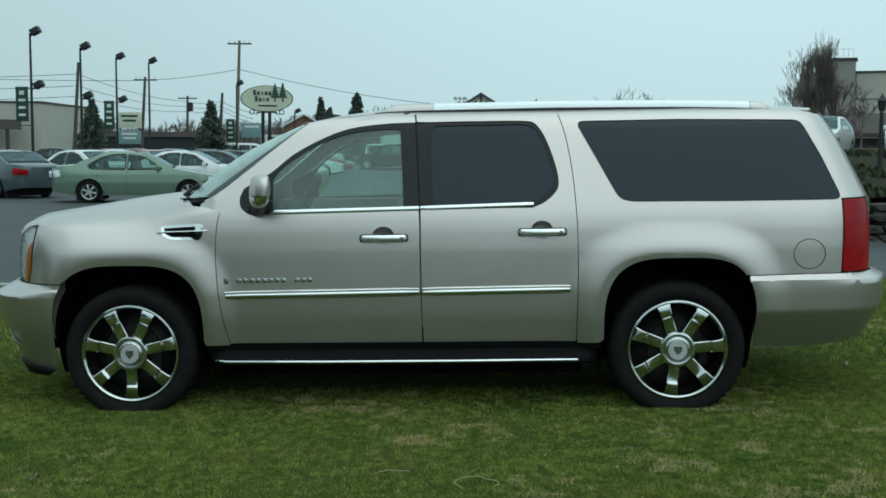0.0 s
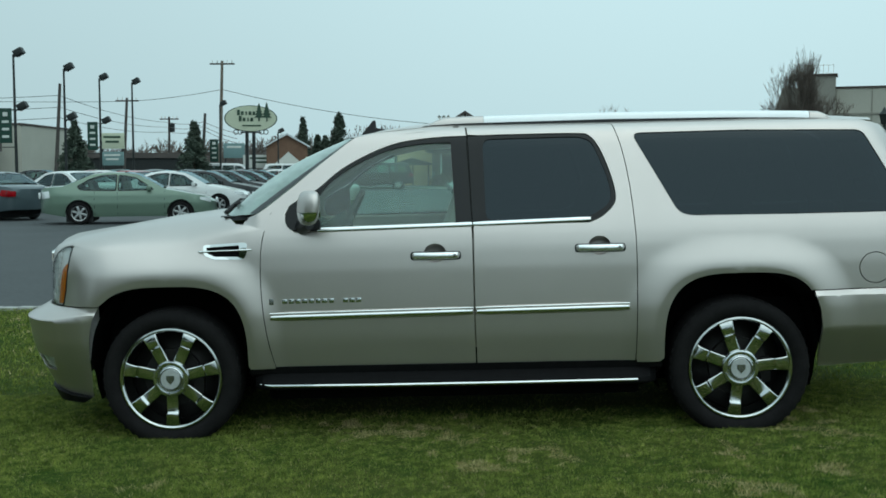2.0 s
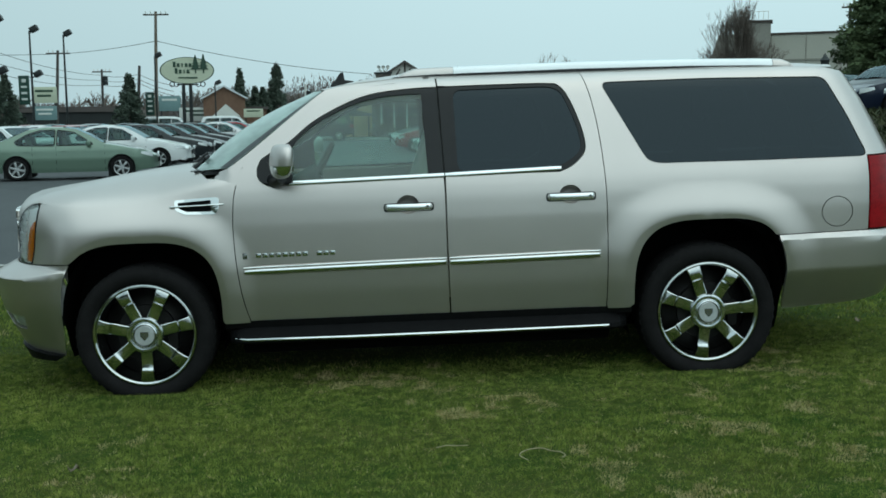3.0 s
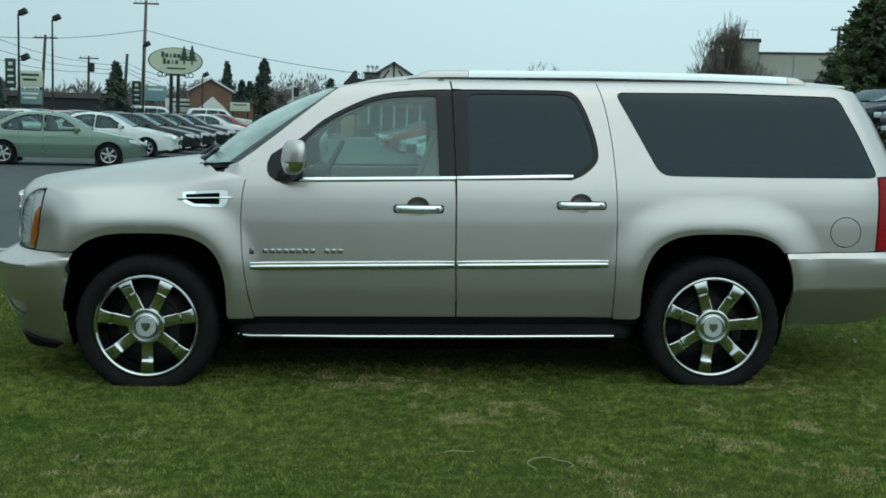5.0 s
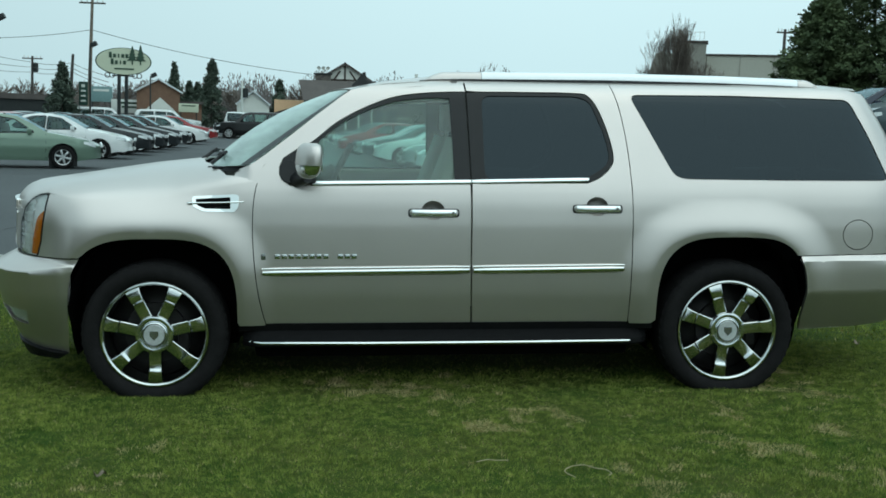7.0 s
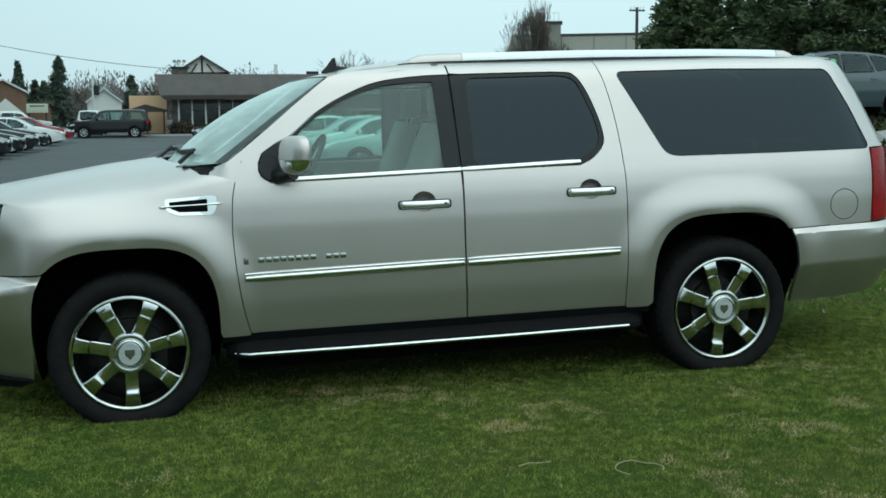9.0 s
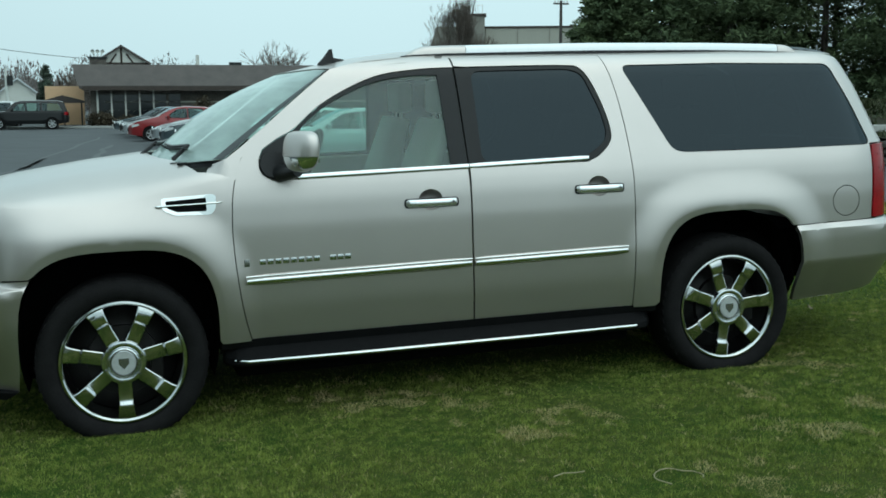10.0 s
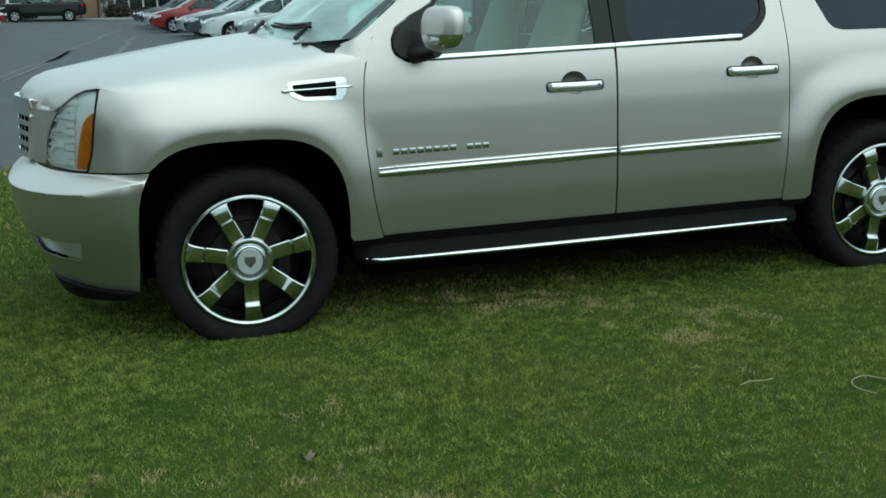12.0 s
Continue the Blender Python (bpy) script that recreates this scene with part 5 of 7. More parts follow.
# ---- parked cars ----
CAR_GLASS = glass("car_glass", (0.48, 0.62, 0.58), gloss_rough=0.01, ior=1.5, sheen=(0.68, 0.84, 0.90))
SEAT_GREY = material("grey_seat_cloth", (0.30, 0.29, 0.26), rough=0.8, vary=0.2, scale=6)
CABIN = material("car_cabin_dark", (0.018, 0.02, 0.02), rough=0.8, vary=0.4, scale=6)
ALLOY = material("alloy_wheel", (0.55, 0.56, 0.56), rough=0.3, metal=0.8, vary=0.2, scale=20)
PLATE = material("plate_white", (0.6, 0.6, 0.58), rough=0.5, vary=0.15, scale=20)
STICKER = material("green_price_sheet", (0.20, 0.55, 0.25), rough=0.6, vary=0.15, scale=10)


def car_paint(name, c, metal=0.35):
    return material(name, c, rough=0.30, metal=metal, coat=0.3 if max(c) < 0.05 else 0.7, spec=0.3, vary=0.08, scale=2.5, fine=300)


SEDAN = dict(L=4.82, W=1.80, H=1.46, front=0.96, back=3.74, r=0.325, belt=0.93,
             top=[(0.03, 0.30), (0.0, 0.46), (0.05, 0.64), (0.30, 0.79), (1.15, 0.955), (1.38, 0.99), (1.80, 1.23), (2.15, 1.40), (2.50, 1.455), (3.0, 1.46), (3.40, 1.405), (3.80, 1.23), (4.18, 1.075), (4.68, 1.035), (4.79, 0.97), (4.82, 0.62), (4.79, 0.34)],
             glass=[[(1.70, 0.985), (2.20, 1.315), (2.64, 1.385), (2.67, 0.965)], [(2.74, 0.963), (2.71, 1.39), (3.10, 1.375), (3.42, 1.28), (3.78, 1.075), (3.70, 0.985)]], screen=(5, 8), rear=(10, 12), name="sedan")
WAGON = dict(L=5.35, W=1.98, H=1.88, front=0.98, back=4.28, r=0.385, belt=1.20,
             top=[(0.03, 0.42), (0.0, 0.62), (0.0, 0.95), (0.10, 1.06), (0.50, 1.13), (1.42, 1.20), (1.75, 1.52), (2.03, 1.78), (2.40, 1.87), (3.4, 1.89), (4.7, 1.87), (5.02, 1.80), (5.18, 1.45), (5.28, 1.15), (5.34, 0.75), (5.30, 0.45)],
             glass=[[(1.72, 1.22), (2.15, 1.65), (2.62, 1.72), (2.65, 1.21)], [(2.73, 1.21), (2.71, 1.725), (3.55, 1.73), (3.62, 1.21)], [(3.74, 1.215), (3.68, 1.73), (4.70, 1.71), (4.98, 1.22)]], screen=(5, 7), rear=(11, 13), name="sport_utility_vehicle")
HATCH = dict(L=4.45, W=1.80, H=1.50, front=0.92, back=3.60, r=0.32, belt=0.97,
             top=[(0.03, 0.30), (0.0, 0.48), (0.06, 0.70), (0.35, 0.86), (1.05, 1.02), (1.22, 1.06), (1.70, 1.34), (2.02, 1.46), (2.45, 1.50), (3.2, 1.47), (3.75, 1.39), (4.10, 1.17), (4.34, 1.00), (4.42, 0.72), (4.40, 0.36)],
             glass=[[(1.55, 1.03), (2.05, 1.37), (2.45, 1.43), (2.48, 1.01)], [(2.55, 1.01), (2.53, 1.43), (3.15, 1.40), (3.30, 1.03)], [(3.38, 1.04), (3.25, 1.395), (3.62, 1.34), (3.85, 1.12)]], screen=(5, 7), rear=(10, 12), name="hatchback")


def parked_car(spec, m, paint, label, group, sheet=False):
    L, W, H = spec["L"], spec["W"], spec["H"]
    car = thing(spec["name"], m, label, "car", group)
    belt = spec["belt"]

    def side(u, z):
        u, z = np.asarray(u, float), np.asarray(z, float)
        planf = np.maximum(1 - np.abs((u - L / 2) / (L / 2 + 0.015)) ** 7, 0.02) ** (1 / 4.0)
        prof = np.interp(z, [0.15, 0.35, 0.62, belt - 0.1, belt, H - 0.10, H + 0.05], [0.90, 0.965, 1.0, 0.985, 0.95, 0.76, 0.66])
        return np.stack([u, -W / 2 * planf * prof, z], -1)

    top = spec["top"]
    sill = 0.22 if H < 1.7 else 0.36
    out = list(top)
    r = spec["r"] + 0.055
    for hx in (spec["back"], spec["front"]):
        out += [(hx + r, sill)] + [(hx + r * math.cos(math.pi * k / 14), spec["r"] + r * math.sin(math.pi * k / 14)) for k in range(15)] + [(hx - r, sill)]
    body = bmesh.new()
    # skin over nose, bonnet, roof and tail
    rows = []
    fine = [p for a, b in zip(top, top[1:]) for p in ((a[0] + (b[0] - a[0]) * k / 3, a[1] + (b[1] - a[1]) * k / 3) for k in range(3))] + [top[-1]]
    for x, z in fine:
        hw = -float(side(x, z)[1])
        rows.append([(x, hw * s, z + (0.030 if 0.6 < x < L - 0.2 else 0.0) * (1 - abs(s) ** 3)) for s in (-1, -0.9, -0.6, -0.2, 0.2, 0.6, 0.9, 1)])
    # the nose and tail bow outwards
    rows2 = []
    for (x, z), row in zip(fine, rows):
        bow = 0.10 if x < 0.3 else (-0.07 if x > L - 0.25 else 0.0)
        rows2.append([(px - bow * (1 - (py / max(abs(row[0][1]), 0.01)) ** 2), py, pz) for px, py, pz in row])
    vs = [[body.verts.new(p) for p in row] for row in rows2]
    for i, (ra, rb_) in enumerate(zip(vs, vs[1:])):
        glazed = any(3 * a <= i < 3 * b for a, b in (spec["screen"], spec["rear"]))
        for k in range(7):
            if not (glazed and 0 < k < 6):
                body.faces.new((ra[k], ra[k + 1], rb_[k + 1], rb_[k]))
    part("bodywork", body, paint, car, angle=40)
    for s in (1, -1):
        panel("side_panel", out, paint, car, side, step=0.14, gap=0, skirt=0.05, side=s, holes=[rounded(g, 0.04, 2) for g in spec["glass"]])
        for g in spec["glass"]:
            panel("window", rounded(g, 0.04, 2), CAR_GLASS, car, side, step=0.2, gap=0, skirt=0, side=s, out=0.008)
            panel("window_surround", inset(rounded(g, 0.04, 2), -0.022), BLACK, car, side, step=0.2, gap=0, skirt=0, side=s, out=0.004, holes=[inset(rounded(g, 0.04, 2), 0.012)])
        x0 = spec["glass"][0][0][0]
        seam = 0.5 * (spec["glass"][0][2][0] + spec["glass"][1][1][0])
        for sx in (x0 - 0.30, seam + 0.02, spec["back"] - 0.42):
            panel("door_seam", [(sx - 0.006, sill + 0.07), (sx + 0.006, sill + 0.07), (sx + 0.006, belt + 0.01), (sx - 0.006, belt + 0.01)], BLACK, car, side, step=0.3, gap=0, skirt=0, side=s, out=0.003)
        for hx in (seam - 0.17, seam + 0.80):
            panel("door_handle", [(hx - 0.09, belt - 0.13), (hx + 0.09, belt - 0.13), (hx + 0.09, belt - 0.10), (hx - 0.09, belt - 0.10)], paint, car, side, step=0.3, gap=0, skirt=0.02, side=s, out=0.02)
        bm = bmesh.new()
        hw = -float(side(x0 + 0.1, belt + 0.05)[1])
        box(bm, (x0 + 0.12, -(hw + 0.10) * s, belt + 0.10), (0.12, 0.20, 0.14), 0.03)
        part("door_mirror", bm, paint, car)
        zl = 0.60 if H < 1.7 else 0.80
        panel("head_lamp", [(0.10, zl), (0.42, zl + 0.10), (0.40, zl + 0.17), (0.12, zl + 0.13)], LAMP_SILVER, car, side, step=0.2, gap=0, skirt=0.02, side=s, out=0.012)
        panel("tail_lamp", [(L - 0.30, zl + 0.16), (L - 0.06, zl + 0.12), (L - 0.06, zl + 0.32), (L - 0.26, zl + 0.34)], RED_LENS, car, side, step=0.2, gap=0, skirt=0.02, side=s, out=0.012)
        bm = bmesh.new()
        box(bm, (-0.055, -0.58 * s * W / 1.8, zl + 0.06), (0.06, 0.36, 0.13), 0.03)
        part("head_lamp", bm, LAMP_SILVER, car)
        bm = bmesh.new()
        box(bm, (L - 0.01, -0.58 * s * W / 1.8, zl + 0.22), (0.06, 0.32, 0.17), 0.025)
        part("tail_lamp", bm, RED_LENS, car)
    for (a, b), nm in ((spec["screen"], "windscreen"), (spec["rear"], "rear_window")):
        bm = bmesh.new()
        rows = []
        for x, z in top[a:b + 1]:
            hw = -float(side(x, z)[1]) - 0.05
            rows.append([(x, hw * q, z + 0.030 * (1 - abs(q) ** 3) + 0.010) for q in (-1, -0.6, -0.2, 0.2, 0.6, 1)])
        # pull in from both ends
        rows[0] = [tuple(lerp(np.array(p), np.array(q), 0.12)) for p, q in zip(rows[0], rows[1])]
        rows[-1] = [tuple(lerp(np.array(p), np.array(q), 0.18)) for p, q in zip(rows[-1], rows[-2])]
        grid_mesh(bm, rows)
        part(nm, bm, CAR_GLASS, car)
    bm = bmesh.new()
    z0 = 0.42 if H < 1.7 else 0.68
    box(bm, (-0.085, 0, z0 + 0.10), (0.04, 0.85 if H > 1.7 else 0.62, 0.16), 0.02)
    part("grille", bm, BLACK, car)
    bm = bmesh.new()
    box(bm, (-0.105, 0, z0 - 0.06), (0.03, 0.32, 0.10), 0.008)
    part("number_plate", bm, PLATE, car)
    bm = bmesh.new()
    box(bm, (L / 2, 0, 0.30 + 0.5 * sill), (L - 1.0, W - 0.35, 0.25), 0.02)
    for hx in (spec["front"], spec["back"]):
        box(bm, (hx, 0, spec["r"] + 0.10), (2 * r - 0.02, W - 0.30, 2 * r - 0.05), 0.02)
    box(bm, (L / 2, 0, belt - 0.12), (L * 0.45, W - 0.30, 0.20), 0.02)
    part("underbody", bm, CABIN, car, smooth=False)
    x1 = spec["glass"][0][2][0] - 0.25
    for sx, sy, sw in ((x1, -0.36, 0.48), (x1, 0.36, 0.48), (x1 + 0.95, 0.0, 1.22)):
        bm = bmesh.new()
        box(bm, (sx + 0.06, sy, belt + 0.02), (0.16, sw, 0.52), 0.05, Euler((0, radians(14), 0)).to_matrix())
        for hy in (-0.36, 0.36) if sw > 1 else (0.0,):
            box(bm, (sx + 0.17, sy + hy, belt + 0.34), (0.10, 0.26, 0.17), 0.04)
        part("seat", bm, SEAT_GREY, car)
    bm = bmesh.new()
    box(bm, (spec["glass"][0][0][0] - 0.05, 0, belt - 0.05), (0.5, W - 0.4, 0.16), 0.05)
    part("dashboard", bm, CABIN, car)
    first = None
    for s in (1, -1):
        for hx in (spec["front"], spec["back"]):
            w = new("wheel")
            w.parent = car
            w.matrix_basis = pose(hx, -(W / 2 - 0.03) * s, spec["r"], 0, 0, 0 if s > 0 else 180)
            rr = spec["r"]
            if first is None:
                bm = bmesh.new()
                lathe(bm, [(rr * 0.66, 0.03), (rr * 0.72, 0.0), (rr * 0.90, 0.0), (rr * 0.98, 0.03), (rr, 0.08), (rr, 0.17), (rr * 0.95, 0.21), (rr * 0.66, 0.20)], 28, closed=True)
                ty = part("tyre", bm, RUBBER, w)
                bm = bmesh.new()
                lathe(bm, [(rr * 0.68, 0.035), (rr * 0.67, 0.012), (rr * 0.62, 0.018), (rr * 0.60, 0.10)], 28)
                for k in range(6):
                    vs = box(bm, (rr * 0.36, 0.035, 0), (rr * 0.55, 0.03, rr * 0.17), 0.006)
                    bmesh.ops.transform(bm, matrix=Matrix.Rotation(radians(60 * k + 15), 4, "Y"), verts=vs)
                lathe(bm, [(0.0, 0.01), (rr * 0.16, 0.012), (rr * 0.19, 0.05)], 14)
                ri = part("rim", bm, ALLOY, w)
                bm = bmesh.new()
                lathe(bm, [(0.0, 0.07), (rr * 0.64, 0.07), (rr * 0.66, 0.12)], 20)
                di = part("wheel_back", bm, CABIN, w)
                first = (ty.data, ri.data, di.data)
            else:
                link("tyre", first[0], None, w)
                link("rim", first[1], None, w)
                link("wheel_back", first[2], None, w)
    if sheet:
        bm = bmesh.new()
        prism(bm, [(spec["glass"][0][1][0] + 0.05, belt + 0.14), (spec["glass"][0][2][0] - 0.08, belt + 0.14), (spec["glass"][0][2][0] - 0.08, H - 0.18), (spec["glass"][0][1][0] + 0.05, H - 0.18)], 0, 1, lambda a, b, d: (a, float(side(a, b)[1]) - 0.012 - 0.002 * d, b))
        part("price_sheet", bm, STICKER, car, "green paper price sheet")
    return car


def at_ground(x, y, turn):
    return pose(x, y, float(height(x, y)) + 0.0, 0, 0, turn)


SAGE, WHITE, SILVER, DARK, NAVY, RED, GREY, BLACK_P = (car_paint(*a) for a in (
    ("sage_green_paint", (0.155, 0.230, 0.175)), ("white_paint", (0.72, 0.74, 0.73), 0.0), ("silver_paint", (0.42, 0.45, 0.46)), ("charcoal_paint", (0.014, 0.017, 0.019), 0.0), ("navy_paint", (0.010, 0.016, 0.035), 0.0),
    ("red_paint", (0.26, 0.018, 0.02), 0.1), ("blue_grey_paint", (0.060, 0.085, 0.095), 0.15), ("black_paint", (0.004, 0.0045, 0.005), 0.0)))
LEFT = "cars in the row with noses to the aisle"
green_s = parked_car(SEDAN, at_ground(-5.55, 25.2, 180 + 12), SAGE, "sage green sedan parked on the lot", LEFT)
for o in green_s.children:
    if o.name.startswith("tail_lamp"):
        o.data.materials[0] = LAMP_SILVER
white_s = parked_car(SEDAN, at_ground(-5.85, 32.2, 180 + 3), WHITE, "white sedan parked beside dark sedans", LEFT)
dark_s = parked_car(SEDAN, at_ground(-5.80, 36.3, 180 + 3), DARK, "charcoal sedan in a row of parked cars", LEFT)
for yy, xx in ((39.9, -5.8), (43.4, -5.7), (47.0, -5.7)):
    copy_thing(dark_s, at_ground(xx, yy, 180 + 4))
copy_thing(white_s, at_ground(-5.6, 54.0, 180 + 4))
red_s = parked_car(SEDAN, at_ground(-5.7, 60.0, 180 + 3), RED, "dark red sedan parked on the lot", LEFT)
for k, yy in enumerate((64.0, 67.5)):
    copy_thing(dark_s, at_ground(-8.2, yy + 3, 180 + 3))
parked_car(WAGON, at_ground(-7.0, 72.2, 2), BLACK_P, "black sport utility vehicle parked across the aisle", "")
van = parked_car(WAGON, at_ground(-6.4, 88.5, 268), WHITE, "white van behind the black vehicle", "")
# a second row beyond, seen from behind
BEHIND = "cars in the far row"
silver_s = parked_car(SEDAN, at_ground(-15.2, 29.0, -38), GREY, "blue-grey sedan seen from behind", BEHIND)
copy_thing(white_s, at_ground(-14.4, 33.4, -34))
copy_thing(red_s, at_ground(-14.2, 39.0, -25))
copy_thing(red_s, at_ground(-17.6, 52.0, -75))
copy_thing(silver_s, at_ground(-12.2, 44.5, 186))
copy_thing(silver_s, at_ground(-11.2, 50.5, 186))
copy_thing(white_s, at_ground(-10.8, 40.3, 184))
for xx, yy in ((-13.2, 57), (-16.8, 62), (-12.6, 63), (-20.5, 58), (-11.6, 76), (-8.6, 79)):
    copy_thing(dark_s if (xx * 10) % 3 > 1 else silver_s, at_ground(xx, yy, 184 + (xx * 7) % 9))
copy_thing(van, at_ground(-13.4, 80.0, 190))
copy_thing(van, at_ground(-9.6, 86.0, 185))
# the opposite row
RIGHT = "cars in the row opposite"
silver_r = parked_car(SEDAN, at_ground(2.2, 39.3, -3), SILVER, "silver sedan with its nose to the aisle", RIGHT)
copy_thing(white_s, at_ground(2.7, 33.6, -4))["group"] = RIGHT
copy_thing(silver_s, at_ground(2.35, 36.5, -3))["group"] = RIGHT
parked_car(HATCH, at_ground(1.45, 44.7, -4), RED, "red hatchback parked with its nose to the aisle", RIGHT)
copy_thing(silver_r, at_ground(1.3, 48.8, -3))
copy_thing(dark_s, at_ground(1.25, 52.0, -3))["group"] = RIGHT
copy_thing(silver_s, at_ground(1.05, 56.0, -2))["group"] = RIGHT
copy_thing(silver_r, at_ground(3.5, 30.2, -4))
copy_thing(white_s, at_ground(3.7, 26.8, -4))["group"] = RIGHT
copy_thing(silver_r, at_ground(4.0, 23.0, -5))
# on top of the bank
TOP = "cars on top of the bank"
copy_thing(white_s, at_ground(13.2, 30.6, 62))["group"] = TOP
copy_thing(white_s, at_ground(16.2, 29.2, 66))["group"] = TOP
parked_car(HATCH, at_ground(13.9, 22.9, 30), BLACK_P, "black compact hatchback on top of the bank", TOP)
parked_car(SEDAN, at_ground(12.6, 20.0, 3), NAVY, "navy blue sedan on top of the bank", TOP)
bank_s = parked_car(dict(HATCH, back=3.92), at_ground(12.72, 17.1, -3), GREY, "blue-grey hatchback with a green price sheet on the bank", TOP, sheet=True)
for o in bank_s.children:
    if o.name.startswith("tail_lamp"):
        o.data.materials[0] = GREY

# ---- signs, poles and wires ----
STEEL_DARK = material("dark_steel", (0.03, 0.035, 0.035), rough=0.5, metal=0.5, vary=0.3, scale=5)
WOOD_POLE = material("weathered_pole", (0.20, 0.16, 0.12), rough=0.9, color2=(0.10, 0.085, 0.07), scale=4, bump=0.5, bump_scale=25)
WOOD_DARK = material("dark_pole", (0.085, 0.075, 0.068), rough=0.9, vary=0.4, scale=4)
GREEN_FLAG = material("green_banner", (0.008, 0.05, 0.035), rough=0.7, vary=0.2, scale=3)
CREAM = material("cream_sign", (0.52, 0.56, 0.42), rough=0.5, vary=0.08, scale=3)
SIGN_GREEN = material("sign_green", (0.015, 0.055, 0.03), rough=0.5, vary=0.2, scale=8)
PALE = material("pale_board", (0.62, 0.64, 0.60), rough=0.6, vary=0.12, scale=3)
TEAL = material("teal_board", (0.16, 0.27, 0.27), rough=0.6, vary=0.15, scale=2)


def floodlight_pole(x, y, top, banner, low=True):
    p = thing("street_lamp", at_ground(x, y, 0), "tall dark floodlight pole" + (" with a green banner" if banner else ""), "street lamp", "floodlight poles")
    bm = bmesh.new()
    rod(bm, (0, 0, 0), (0, 0, top), 0.085, 0.05, 10)
    part("pole", bm, STEEL_DARK, p)
    for z, dx in ((top + 0.1, 0.28), (top - 2.5, 0.38)) if low else ((top + 0.1, 0.28),):
        bm = bmesh.new()
        box(bm, (dx, 0, z), (0.46, 0.42, 0.32), 0.04, Euler((0, radians(-28), 0)).to_matrix())
        rod(bm, (0, 0, z - 0.25), (dx, 0, z - 0.05), 0.04)
        part("floodlight", bm, STEEL_DARK, p)
    if banner:
        bm = bmesh.new()
        box(bm, (-0.48, 0, top - 3.45), (0.62, 0.04, 1.7), 0.01)
        b = part("banner", bm, GREEN_FLAG, p, "dark green banner with pale lettering bars")
        for k in range(4):
            bm = bmesh.new()
            box(bm, (-0.48, -0.03, top - 2.9 - 0.36 * k), (0.24 if k == 0 else 0.34, 0.015, 0.12 if k else 0.2), 0.004)
            part("lettering_bar", bm, PALE, b)
        for z in (top - 2.7, top - 4.5):
            bm = bmesh.new()
            rod(bm, (0, 0, z), (-0.82, 0, z), 0.022)
            part("banner_arm", bm, STEEL_DARK, p)


floodlight_pole(-20.0, 46.5, 7.1, True)
floodlight_pole(-19.2, 51.1, 6.8, False)
floodlight_pole(-20.0, 59.3, 6.95, True)
floodlight_pole(-19.6, 64.6, 7.1, False, False)
floodlight_pole(-16.3, 75.7, 6.3, True, False)
floodlight_pole(-13.7, 86.4, 4.6, False, False)

POLES = [(-29.4, 77.2, 8.0, 0.55, WOOD_DARK, 0), (-27.6, 88.4, 7.6, 0.5, WOOD_DARK, 1), (-17.9, 82.6, 10.2, 0.36, WOOD_POLE, 1), (-28.9, 108.7, 6.9, 0.1, WOOD_DARK, 1), (-20.0, 85.2, 6.1, 0.4, WOOD_DARK, 0), (35.8, 76.1, 8.2, 0.0, WOOD_DARK, 1), (-7.6, 104, 5.0, 0.0, PALE, 0)]
for px, py, ph, dx, mt, arms in POLES:
    p = thing("utility_pole", at_ground(px, py, 0), "weathered wooden utility pole", "utility pole", "utility poles")
    bm = bmesh.new()
    rod(bm, (0, 0, 0), (dx, 0, ph), 0.17, 0.11, 10)
    part("pole", bm, mt, p)
    if arms:
        bm = bmesh.new()
        box(bm, (dx, 0, ph - 0.25), (2.0 if py > 80 else 1.3, 0.12, 0.12), 0.01)
        part("crossarm", bm, WOOD_DARK, p)
        for q in (-0.8, -0.4, 0.4, 0.8):
            bm = bmesh.new()
            rod(bm, (dx + q * (1 if py > 80 else 0.65), 0, ph - 0.2), (dx + q * (1 if py > 80 else 0.65), 0, ph + 0.05), 0.05, 0.03, 8)
            part("insulator", bm, PALE, p)
    if py > 100:
        bm = bmesh.new()
        rod(bm, (dx + 0.3, 0, ph - 1.6), (dx + 0.3, 0, ph - 0.7), 0.28, 0.28, 12)
        part("transformer", bm, STEEL_DARK, p)


def wire(a, b, sag, r=0.022):
    bm = bmesh.new()
    a, b = Vector(a), Vector(b)
    tube(bm, [a.lerp(b, k / 14) - Vector((0, 0, sag * 4 * (k / 14) * (1 - k / 14))) for k in range(15)], r, 5)
    tagged(part("overhead_wire", bm, STEEL_DARK), "thin dark overhead wire between poles", "wire", "overhead wires")


for z0, z1, z2, z3 in ((6.9, 7.1, 6.3, 5.4), (6.0, 6.2, 5.8, 5.0), (5.2, 5.4, 5.3, 4.7)):
    wire((-60, 70, z0), (-29.0, 77.2, z1), 0.5)
    wire((-28.9, 77.2, z1), (-28.8, 108.7, z2), 0.4)
    wire((-28.8, 108.7, z2), (-19.7, 85.2, z3), 0.2)
    wire((-19.7, 85.2, z3), (-14, 70.5, z3 - 1.4), 0.1)
wire((-27.2, 88.4, 7.3), (-17.6, 82.6, 7.9), 0.15)
wire((-17.6, 82.6, 7.9), (-0.6, 80.3, 5.0), 0.35)
wire((-60, 74, 7.9), (-27.2, 88.4, 7.3), 0.5)

